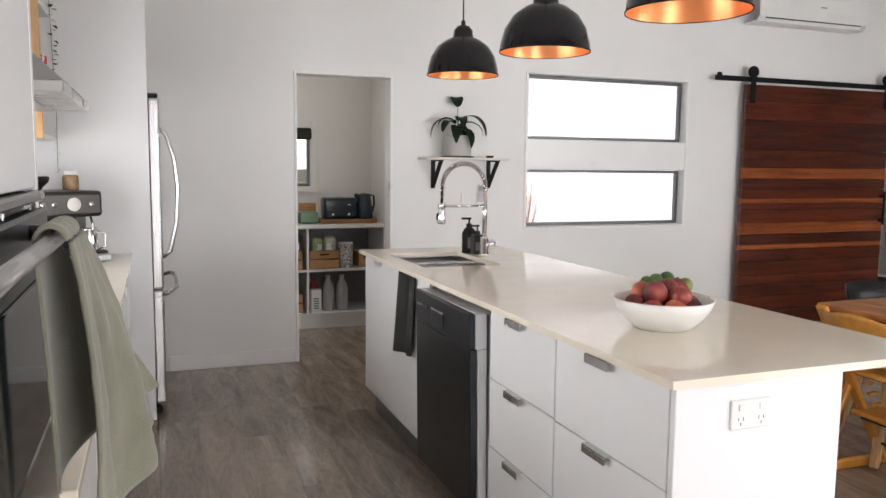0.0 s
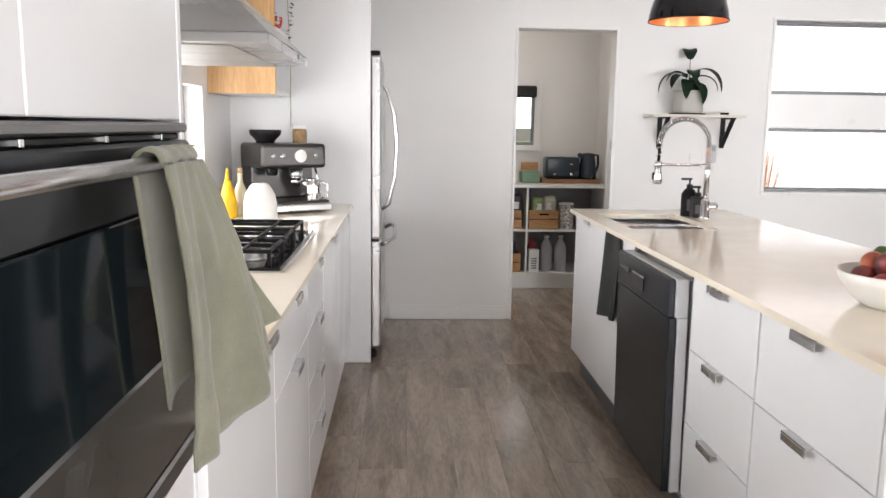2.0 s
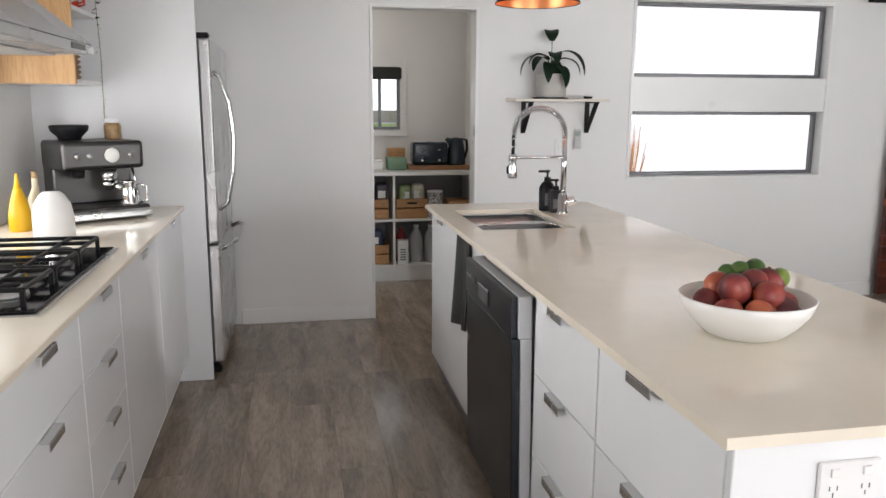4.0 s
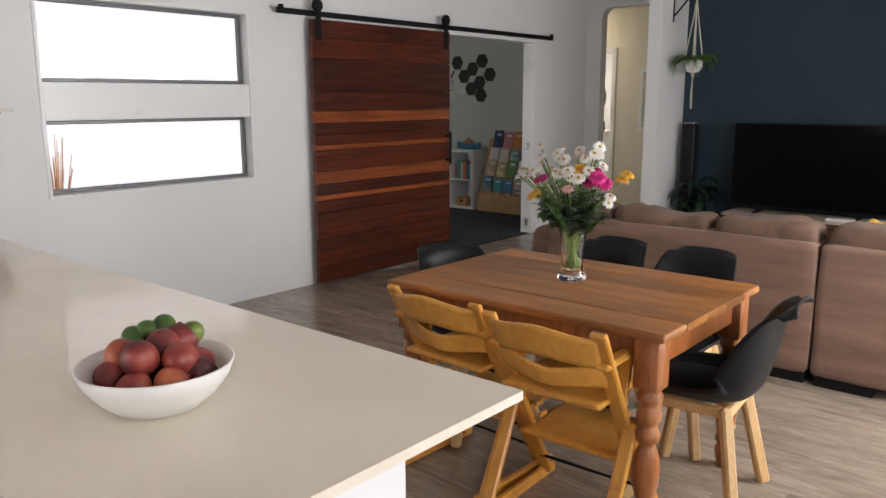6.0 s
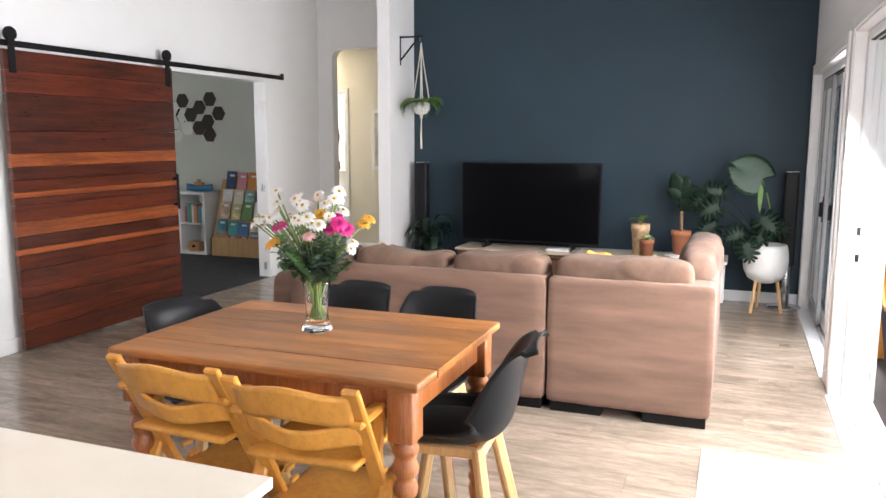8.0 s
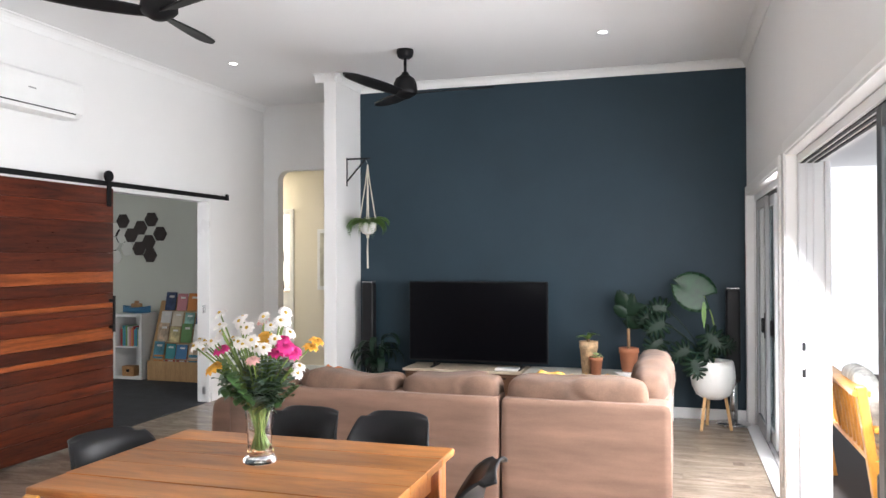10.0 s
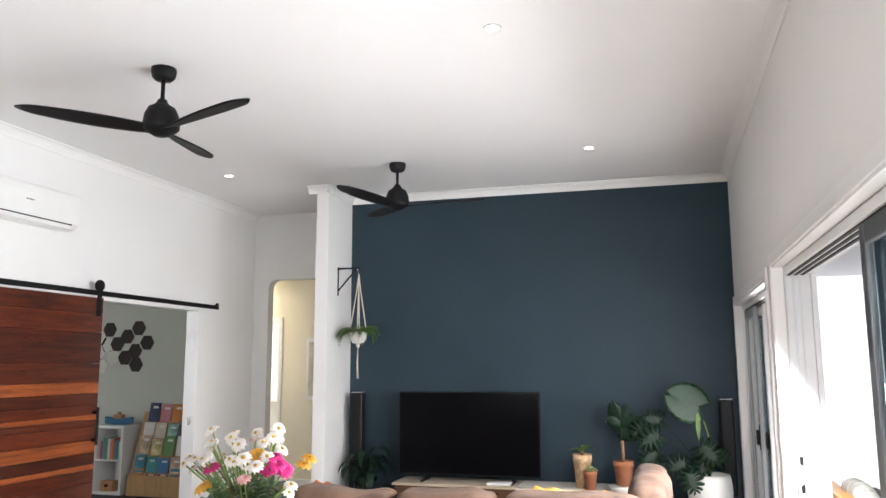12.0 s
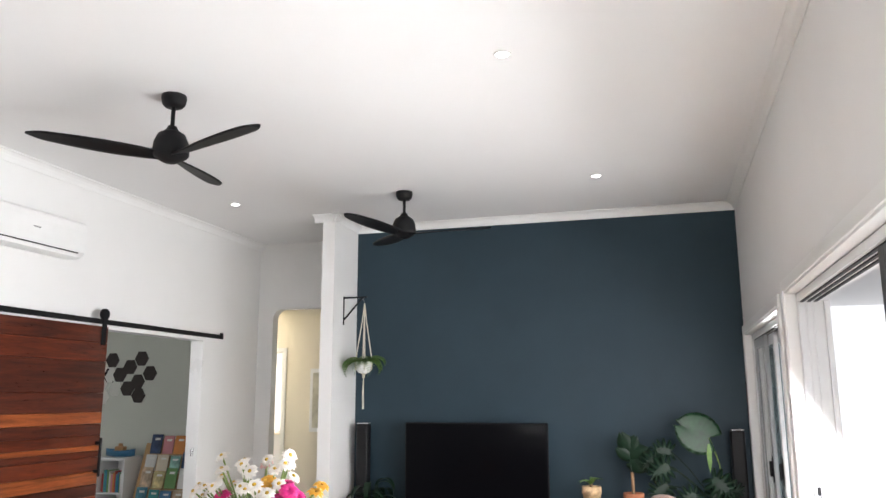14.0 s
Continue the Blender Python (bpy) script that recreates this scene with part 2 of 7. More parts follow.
def lathe(profile, seg=32, bm=None, at=(0, 0, 0), closed=False):
    """Turns a profile of (radius, height) about the z axis."""
    own = bmesh.new()
    rings = []
    for r, z in profile:
        if r < 1e-5:
            rings.append([own.verts.new((0, 0, z))])
        else:
            rings.append([own.verts.new((r * math.cos(2 * math.pi * i / seg), r * math.sin(2 * math.pi * i / seg), z)) for i in range(seg)])
    pairs = list(zip(rings, rings[1:])) + ([(rings[-1], rings[0])] if closed else [])
    for a, b in pairs:
        for i in range(seg):
            j = (i + 1) % seg
            if len(a) == 1 and len(b) > 1:
                own.faces.new((a[0], b[i], b[j]))
            elif len(b) == 1 and len(a) > 1:
                own.faces.new((a[i], a[j], b[0]))
            elif len(a) > 1:
                own.faces.new((a[i], a[j], b[j], b[i]))
    bmesh.ops.translate(own, vec=at, verts=own.verts)
    return join(bm, own)


def tube(points, radius, seg=8, bm=None, taper=None):
    """A round bar along points; taper gives a radius factor per point."""
    own = bmesh.new()
    pts = [Vector(p) for p in points]
    prev, rings = None, []
    side = None
    for i, p in enumerate(pts):
        d = (pts[min(i + 1, len(pts) - 1)] - pts[max(i - 1, 0)]).normalized()
        if side is None:
            side = d.orthogonal().normalized()
        side = (side - d * side.dot(d)).normalized()
        up = d.cross(side)
        r = radius * (taper[i] if taper else 1)
        rings.append([own.verts.new(p + (side * math.cos(2 * math.pi * k / seg) + up * math.sin(2 * math.pi * k / seg)) * r) for k in range(seg)])
    for a, b in zip(rings, rings[1:]):
        for k in range(seg):
            own.faces.new((a[k], a[(k + 1) % seg], b[(k + 1) % seg], b[k]))
    own.faces.new(rings[0][::-1])
    own.faces.new(rings[-1])
    return join(bm, own)


def beam(a, b, w, h, bevel=0.003, bm=None, up=(0, 0, 1)):
    """A square bar of section w x h from a to b."""
    a, b = Vector(a), Vector(b)
    d = b - a
    own = box((-w / 2, -h / 2, 0), (w / 2, h / 2, d.length), bevel)
    z = d.normalized()
    x = Vector(up).cross(z)
    x = z.orthogonal() if x.length < 1e-3 else x
    x.normalize()
    y = z.cross(x)
    m = Matrix((x, y, z)).transposed().to_4x4()
    m.translation = a
    return join(bm, own, m)


def grid_sheet(fn, nu, nv, thick=0.0, bm=None, wrap=False):
    """A sheet fn(u, v) -> point for u, v in 0..1, given thickness along its normals."""
    own = bmesh.new()
    vs = [[own.verts.new(fn(i / nu, j / nv)) for j in range(nv + 1)] for i in range(nu + 1)]
    for i in range(nu):
        for j in range(nv):
            own.faces.new((vs[i][j], vs[i + 1][j], vs[i + 1][j + 1], vs[i][j + 1]))
    if thick:
        own.normal_update()
        bmesh.ops.solidify(own, geom=own.faces[:], thickness=thick)
    return join(bm, own)


def wall_slab(axis, at, thick, a0, a1, z0, z1, holes=()):
    """A wall in the plane axis = at .. at + thick from a0 to a1, with real holes (b0, b1, c0, c1)."""
    bm = bmesh.new()
    cuts = sorted({a0, a1, *[h[0] for h in holes], *[h[1] for h in holes]})
    for p, q in zip(cuts, cuts[1:]):
        mid = (p + q) / 2
        gaps = sorted((h[2], h[3]) for h in holes if h[0] < mid < h[1])
        z = z0
        for lo, hi in gaps + [(z1, z1)]:
            if lo > z + 1e-4:
                if axis == "y":
                    box((p, at, z), (q, at + thick, lo), 0, bm)
                else:
                    box((at, p, z), (at + thick, q, lo), 0, bm)
            z = hi
    bmesh.ops.remove_doubles(bm, verts=bm.verts[:], dist=1e-4)
    seen = {}
    for f in bm.faces:
        seen.setdefault(tuple(sorted(v.index for v in f.verts)), []).append(f)
    bm.verts.index_update()
    seen = {}
    for f in bm.faces:
        seen.setdefault(tuple(sorted(v.index for v in f.verts)), []).append(f)
    twins = [f for fs in seen.values() if len(fs) > 1 for f in fs]
    bmesh.ops.delete(bm, geom=twins, context="FACES_ONLY")
    return bm


def structure(name, bm, material, label, category, smooth=False):
    return tagged(mesh_ob(name, bm, material, smooth), label, category, "", "structure")

# ---------------- the room ----------------
H = 3.27          # ceiling
YB = 5.67         # back wall
XN = 8.60         # navy wall
YS = 0.43         # sliding-door wall
XW = -0.47        # kitchen side wall
YK = -1.25        # wall behind the kitchen
PX0, PX1 = 1.20, 1.895   # pantry opening

structure("wall_back", wall_slab("y", YB, 0.12, XW - 0.12, 9.32, 0, H, [(PX0, PX1, 0, 2.0), (2.94, 4.43, 0.89, 2.09), (5.75, 8.10, 0, 2.085)]), WALL, "white painted plaster wall with pantry, window and playroom openings", "wall")
structure("wall_kitchen", wall_slab("x", XW - 0.12, 0.12, YK, YB, 0, H, [(2.3, 4.1, 0.95, 1.5)]), WALL, "white painted kitchen wall behind the benchtop", "wall")
# the hole is an assumed opening, made to admit the rear fill
structure("wall_rear", wall_slab("y", YK - 0.12, 0.12, XW - 0.12, 2.42, 0, H, [(0.7, 2.15, 0.2, 2.15)]), WALL, "white wall behind the kitchen with an unseen opening added for light", "wall")
structure("wall_return", wall_slab("x", 2.30, 0.12, YK, YS - 0.20, 0, H), WALL, "plain white return wall", "wall")
structure("wall_doors", wall_slab("y", YS - 0.20, 0.20, 2.30, XN + 0.12, 0, H, [(2.75, 6.01, 0, 2.09), (6.30, 8.50, 0, 2.04)]), WALL, "white painted wall with two sliding-door openings", "wall")
structure("wall_navy", wall_slab("x", XN, 0.12, YS, 4.19, 0, H), NAVY, "dark navy painted feature wall behind the television", "wall")
structure("wall_nib", wall_slab("y", 4.19, 0.13, 8.0, 9.32, 0, H), WALL, "white nib wall beside the hallway", "wall")
structure("wall_hall_header", wall_slab("x", 9.2, 0.12, 4.32, YB, 0, H, [(4.32, 5.48, 0, 2.50)]), WALL, "lowered plaster header over the hallway", "wall")
def opening_corner(y, z, r, sy):
    """The plaster fillet that rounds a corner of the hallway opening."""
    bm = bmesh.new()
    arc_pts = [(y + sy * r * (1 - math.sin(k * math.pi / 16)), z - r * (1 - math.cos(k * math.pi / 16))) for k in range(9)]
    rows = [[bm.verts.new((x, a, c)) for a, c in [(y, z)] + arc_pts[::-1]] for x in (9.2, 9.32)]
    n = len(rows[0])
    for k in range(n):
        bm.faces.new((rows[0][k], rows[0][(k + 1) % n], rows[1][(k + 1) % n], rows[1][k]))
    bm.faces.new(rows[0]); bm.faces.new(rows[1][::-1])
    return bm

structure("trim_hall_corner", opening_corner(5.48, 2.50, 0.11, -1), WALL, "rounded plaster corner of the hallway opening", "trim")
b = box((XW - 0.12, YK - 0.12, H), (9.4, YB + 0.12, H + 0.1))
structure("ceiling", b, CEIL, "flat white painted ceiling", "ceiling")

COVE = plain("cornice_paint", (0.82, 0.82, 0.81), 0.6, vary=0.02, bumps=0)
def cornice(name, a, b, inward):
    """A coved strip along the top of a wall from a to b."""
    bm = bmesh.new()
    prof = [(0.001, 0), (0.001, -0.075), (0.008, -0.075), (0.016, -0.05), (0.03, -0.028), (0.048, -0.014), (0.068, -0.008), (0.068, 0)]
    rows = []
    for p in (a, b):
        rows.append([bm.verts.new((p[0] + inward[0] * d, p[1] + inward[1] * d, H - 0.001 + z)) for d, z in prof])
    for i in range(len(prof) - 1):
        bm.faces.new((rows[0][i], rows[0][i + 1], rows[1][i + 1], rows[1][i]))
    bm.faces.new(rows[0]); bm.faces.new(rows[1][::-1])
    return structure(name, bm, COVE, "white coved plaster cornice", "cornice")

cornice("trim_cornice_back", (XW, YB), (9.2, YB), (0, -1))
cornice("trim_cornice_navy", (XN, YS), (XN, 4.19), (-1, 0))
cornice("trim_cornice_doors", (2.42, YS), (XN, YS), (0, 1))
cornice("trim_cornice_nib", (7.932, 4.19), (XN, 4.19), (0, -1))
cornice("trim_cornice_nib_end", (8.0, 4.122), (8.0, 4.404), (-1, 0))
cornice("trim_cornice_kitchen", (XW, YK), (XW, YB), (1, 0))

def skirting(name, lo, hi):
    return structure(name, box(lo, hi, 0.004), TRIM, "white painted skirting board", "skirting")

skirting("baseboard_back_1", (0.36, YB - 0.014, 0), (PX0 - 0.02, YB, 0.1))
skirting("baseboard_back_2", (PX1 + 0.02, YB - 0.014, 0), (5.75, YB, 0.1))
skirting("baseboard_back_3", (8.12, YB - 0.014, 0), (9.2, YB, 0.1))
skirting("baseboard_navy", (XN - 0.014, YS, 0), (XN, 4.19, 0.1))
skirting("baseboard_nib", (8.0, 4.176, 0), (XN - 0.014, 4.19, 0.1))
skirting("baseboard_nib_end", (7.986, 4.176, 0), (8.0, 4.32, 0.1))
skirting("baseboard_doors", (6.085, YS, 0), (6.225, YS + 0.014, 0.1))

# pantry opening lining
b = box((PX0 - 0.0, YB - 0.012, 0), (PX0 + 0.018, YB + 0.13, 2.0), 0.002)
box((PX1 - 0.018, YB - 0.012, 0), (PX1, YB + 0.13, 2.0), 0.002, b)
box((PX0 + 0.018, YB - 0.012, 1.982), (PX1 - 0.018, YB + 0.13, 2.0), 0.002, b)
structure("trim_pantry_lining", b, TRIM, "white square-set lining of the pantry opening", "trim")
# playroom opening lining
b = box((8.08, YB - 0.012, 0), (8.10, YB + 0.13, 2.085), 0.002)
box((5.75, YB - 0.012, 2.065), (8.08, YB + 0.13, 2.085), 0.002, b)
structure("trim_playroom_lining", b, TRIM, "white lining of the playroom opening", "trim")

# pantry room
structure("wall_pantry_back", wall_slab("y", 7.22, 0.1, -0.2, 2.26, 0, 2.6, [(1.12, 1.60, 1.18, 1.68)]), WALL, "off-white pantry back wall with a small window", "wall")
structure("wall_pantry_right", wall_slab("x", 2.16, 0.1, YB + 0.12, 7.22, 0, 2.6), WALL, "off-white pantry side wall", "wall")
structure("wall_pantry_left", wall_slab("x", -0.2, 0.1, YB + 0.12, 7.22, 0, 2.6), WALL, "off-white pantry side wall", "wall")
structure("ceiling_pantry", box((-0.2, YB + 0.12, 2.6), (2.26, 7.32, 2.7)), CEIL, "white pantry ceiling", "ceiling")
# playroom
structure("wall_playroom_back", wall_slab("y", 8.7, 0.1, 5.0, 9.9, 0, 2.7), PLAYP, "pale grey-green playroom wall", "wall")
structure("wall_playroom_right", wall_slab("x", 9.5, 0.1, YB + 0.12, 8.7, 0, 2.7), PLAYP, "pale playroom side wall", "wall")
structure("wall_playroom_left", wall_slab("x", 5.0, 0.1, YB + 0.12, 8.7, 0, 2.7), PLAYP, "pale playroom side wall", "wall")
structure("ceiling_playroom", box((5.0, YB + 0.12, 2.7), (9.6, 8.8, 2.8)), CEIL, "white playroom ceiling", "ceiling")
structure("floor_playroom", box((5.0, YB + 0.02, -0.1), (9.6, 8.8, 0.002)), CARPET, "dark charcoal playroom carpet", "carpet")
# hallway and bathroom beyond
structure("ceiling_hall", box((9.32, 4.19, 2.62), (12.9, 8.2, 2.72)), CEIL, "white lowered hallway ceiling", "ceiling")
structure("wall_hall_end", wall_slab("x", 10.2, 0.1, 4.19, 8.1, 0, 2.62, [(5.86, 6.66, 0, 2.06)]), HALLP, "cream hallway wall with a doorway", "wall")
structure("wall_hall_right", wall_slab("y", 4.09, 0.1, 9.32, 12.9, 0, 2.62), HALLP, "cream hallway wall", "wall")
structure("wall_hall_left", wall_slab("y", 8.1, 0.1, 9.6, 12.9, 0, 2.62), HALLP, "cream hallway wall", "wall")
structure("wall_bath_end", wall_slab("x", 12.4, 0.1, 4.19, 8.1, 0, 2.62), WALL, "white bathroom wall", "wall")
b = box((10.185, 5.80, 0), (10.2, 5.86, 2.12), 0.003)
box((10.185, 6.66, 0), (10.2, 6.72, 2.12), 0.003, b)
box((10.185, 5.86, 2.06), (10.2, 6.66, 2.12), 0.003, b)
structure("trim_hall_door", b, TRIM, "white architrave of the bathroom doorway", "trim")
skirting("baseboard_hall", (10.186, 4.19, 0), (10.2, 5.80, 0.1))

# ground, floor base
structure("ground", box((-60, -60, -0.3), (70, 60, -0.12)), CONCRETE, "pale concrete ground around the house", "ground")
floor = structure("floor", box((XW - 0.12, YK - 0.12, -0.12), (13.6, 8.3, -0.004)), plain("underlay", (0.05, 0.04, 0.035), 0.8), "grey-brown laminate plank floor", "floor")

# ---------------- windows on the back wall ----------------
def strip_window(name, z0, z1):
    w = thing(name, "fixed horizontal strip window with grey frame in white reveal", "window", "strip windows")
    w["kind"] = "structure"
    x0, x1 = 2.985, 4.387
    b = box((x0 - 0.02, 5.735, z0 - 0.02), (x1 + 0.02, 5.775, z0 + 0.004), 0.003)
    box((x0 - 0.02, 5.735, z1 - 0.004), (x1 + 0.02, 5.775, z1 + 0.02), 0.003, b)
    box((x0 - 0.02, 5.735, z0 + 0.004), (x0 + 0.004, 5.775, z1 - 0.004), 0.003, b)
    box((x1 - 0.004, 5.735, z0 + 0.004), (x1 + 0.02, 5.775, z1 - 0.004), 0.003, b)
    part("window_frame", b, DARKGREY, w, "grey aluminium frame")
    g = part("pane", box((x0 + 0.002, 5.752, z0 + 0.002), (x1 - 0.002, 5.757, z1 - 0.002)), CLEAR, w)
    g.visible_shadow = False
    return w

strip_window("window_1", 1.605, 2.05)
strip_window("window_2", 0.935, 1.333)
b = box((2.94, YB - 0.012, 2.07), (4.43, YB + 0.11, 2.09), 0.003)
box((2.94, YB - 0.012, 0.89), (4.43, YB + 0.11, 0.912), 0.003, b)
box((2.94, YB - 0.012, 0.912), (2.962, YB + 0.11, 2.07), 0.003, b)
box((4.408, YB - 0.012, 0.912), (4.43, YB + 0.11, 2.07), 0.003, b)
box((2.962, YB - 0.004, 1.355), (4.408, YB + 0.11, 1.583), 0.003, b)
structure("trim_windows", b, TRIM, "white window lining and mullion panel", "trim")

# ---------------- barn door and track ----------------
door = thing("barn_door", "sliding barn door of horizontal red hardwood boards", "door", at=(4.93, 5.57, 0.02))
BOARDS = ((0.14, "d"), (0.12, "m"), (0.10, "d"), (0.08, "m"), (0.12, "d"), (0.10, "m"), (0.04, "l"), (0.09, "d"), (0.10, "l"), (0.11, "m"), (0.05, "d"), (0.04, "l"), (0.08, "m"), (0.09, "d"), (0.09, "l"), (0.15, "d"), (0.25, "d"), (0.15, "m"), (0.135, "d"))
z = 0.0
for h, tone in BOARDS:
    h *= 1.01
    part("board", box((0.0, 0.0, z + 0.001), (1.63, 0.04, z + h - 0.001), 0.003), {"d": JARRAHDARK, "m": JARRAH, "l": JARRAHLITE}[tone], door)
    z += h
part("backing", box((0.02, 0.04, 0.02), (1.61, 0.05, 2.04)), JARRAH, door)
b = tube([(1.585, -0.045, 0.86), (1.585, -0.045, 1.16)], 0.011)
for zz in (0.9, 1.12):
    box((1.575, -0.045, zz - 0.012), (1.595, 0.001, zz + 0.012), 0.002, b)
part("handle", b, BLACK, door, "black steel pull handle")
for hx in (0.06, 1.57):
    b = box((hx - 0.028, -0.012, 1.9), (hx + 0.028, -0.002, 2.14), 0.004)
    own = lathe([(0, -0.014), (0.045, -0.014), (0.048, -0.008), (0.048, 0.008), (0.045, 0.014), (0, 0.014)], 20)
    join(b, own, Matrix.Translation((hx, -0.002, 2.155)) @ Matrix.Rotation(radians(90), 4, "X"))
    for bz in (1.93, 1.98):
        lathe([(0, 0), (0.009, 0), (0.009, 0.006), (0, 0.006)], 8, b, (hx, -0.012, bz)) 
    part("hanger", b, BLACK, door, "black strap hanger with wheel")
track = thing("barn_door_track", "long black steel barn door rail on the wall", "rail")
part("bar", box((4.62, 5.585, 2.095), (8.335, 5.595, 2.137), 0.002), BLACK, track)
for sx in (4.75, 5.9, 7.0, 8.2):
    b = box((sx - 0.012, 5.595, 2.104), (sx + 0.012, YB, 2.128), 0.003)
    part("standoff", b, BLACK, track)
for sx in (4.66, 8.3):
    part("stop", box((sx - 0.02, 5.575, 2.095), (sx + 0.02, 5.599, 2.16), 0.005), BLACK, track)

# ---------------- island ----------------
IX0, IX1, IY0, IY1 = 1.357, 2.205, 1.745, 4.515
top = thing("worktop", "cream stone island worktop with rounded edges", "worktop")
bm = bmesh.new()
SX0, SX1, SY0, SY1 = 1.455, 1.848, 3.70, 4.28
for lo, hi in (((IX0, IY0), (SX0, IY1)), ((SX1, IY0), (IX1, IY1)), ((SX0, IY0), (SX1, SY0)), ((SX0, SY1), (SX1, IY1))):
    box((*lo, 0.885), (*hi, 0.905), 0, bm)
bmesh.ops.remove_doubles(bm, verts=bm.verts[:], dist=1e-4)
part("slab", bm, STONE, top)
FX = 1.39   # front plane of the island
isl = thing("island_cabinet", "white gloss island base with drawer units", "cabinet")
b = box((FX + 0.02, IY0 + 0.05, 0.13), (1.868, 2.815, 0.885), 0)
part("body", b, GLOSS, isl)
part("body", box((FX + 0.02, 3.44, 0.13), (1.868, IY1 - 0.032, 0.70), 0), GLOSS, isl)
part("end_panel", box((FX, IY0 + 0.03, 0.0), (1.89, IY0 + 0.05, 0.885), 0.002), GLOSS, isl)
part("end_panel", box((FX, IY1 - 0.03, 0.13), (1.89, IY1 - 0.01, 0.885), 0.002), GLOSS, isl)
part("back_panel", box((1.87, IY0 + 0.05, 0.0), (1.89, IY1 - 0.03, 0.885), 0.001), GLOSS, isl)
part("kickboard", box((FX + 0.045, IY0 + 0.05, 0), (FX + 0.06, IY1 - 0.06, 0.13)), DARKGREY, isl)

def lip_handle(parent, y, z, w=0.11):
    b = box((FX - 0.022, y - w / 2, z - 0.003), (FX, y + w / 2, z + 0.003), 0.001)
    box((FX - 0.022, y - w / 2, z - 0.022), (FX - 0.019, y + w / 2, z - 0.003), 0.0008, b)
    part("handle", b, STEEL, parent, "brushed steel lip handle")

for y0, y1, zs in ((IY0 + 0.052, 2.33, (0.13, 0.625, 0.882)), (2.333, 2.80, (0.13, 0.385, 0.63, 0.882))):
    for za, zb in zip(zs, zs[1:]):
        d = part("drawer", box((FX, y0 + 0.002, za + 0.002), (FX + 0.018, y1 - 0.002, zb - 0.002), 0.0015), GLOSS, isl)
        lip_handle(d, (y0 + y1) / 2 + 0.02, zb - 0.008 if zb > 0.85 else zb + 0.0)
d = part("door", box((FX, 3.44, 0.132), (FX + 0.018, IY1 - 0.032, 0.88), 0.0015), GLOSS, isl)
lip_handle(d, 4.2, 0.876)

# dishwasher, its door a little ajar
PALESTEEL = plain("pale_satin_steel", (0.62, 0.63, 0.64), 0.5, 0.3, vary=0.05)
dw = thing("dishwasher", "dark steel dishwasher with its door slightly ajar", "dishwasher", at=(FX - 0.022, 3.135, 0.0))
part("body", box((0.034, -0.312, 0.1), (0.46, 0.30, 0.85), 0.003), PALESTEEL, dw)
lean = Matrix.Translation((0, 0, 0.12)) @ Matrix.Rotation(radians(-0.8), 4, "Y")
def on_door(name, lo, hi, bev, m, lab=""):
    return part(name, join(None, box(lo, hi, bev), lean), m, dw, lab)
on_door("door", (-0.03, -0.30, 0.0), (-0.004, 0.30, 0.605), 0.003, DARKSTEEL, "dark brushed steel door")
on_door("control_panel", (-0.034, -0.30, 0.608), (-0.012, 0.30, 0.735), 0.004, DARKSTEEL)
on_door("panel_cap", (-0.0115, -0.309, 0.606), (0.03, 0.302, 0.735), 0.003, PALESTEEL, "bright steel edge of the control panel")
on_door("inner_door", (-0.0035, -0.308, 0.0), (0.03, 0.299, 0.605), 0.002, PALESTEEL, "bright steel inner door")
on_door("handle_recess", (-0.037, -0.04, 0.635), (-0.0335, 0.09, 0.69), 0.0015, BLACKGLOSS)
on_door("handle_lip", (-0.04, -0.04, 0.684), (-0.034, 0.09, 0.692), 0.002, STEEL)
on_door("display", (-0.0365, 0.14, 0.672), (-0.0335, 0.2, 0.692), 0.001, BLACKGLOSS)
for k in range(3):
    on_door("button", (-0.0365, 0.215 + k * 0.022, 0.676), (-0.0335, 0.225 + k * 0.022, 0.686), 0.001, STEEL)
part("kickboard", box((0.08, -0.3, 0), (0.09, 0.3, 0.1)), BLACKPLASTIC, dw)

# ---------------- dining table ----------------
TX0, TX1, TY0, TY1, TZ = 3.16, 4.03, 1.87, 3.065, 0.762
tab = thing("dining_table", "farmhouse pine dining table with turned orange legs", "table")
for i in range(5):
    w = (TX1 - TX0) / 5
    part("tabletop_board", box((TX0 + i * w + 0.0006, TY0, TZ - 0.03), (TX0 + (i + 1) * w - 0.0006, TY1, TZ), 0.002 if 0 < i < 4 else 0.009, None, 2), TABLEWOOD, tab)
for lo, hi in (((TX0 + 0.07, TY0 + 0.06, 0.62), (TX1 - 0.07, TY0 + 0.085, 0.732)), ((TX0 + 0.07, TY1 - 0.085, 0.62), (TX1 - 0.07, TY1 - 0.06, 0.732)),
               ((TX0 + 0.06, TY0 + 0.09, 0.62), (TX0 + 0.085, TY1 - 0.09, 0.732)), ((TX1 - 0.085, TY0 + 0.09, 0.62), (TX1 - 0.06, TY1 - 0.09, 0.732))):
    part("apron", box(lo, hi, 0.002), LEGWOOD, tab)

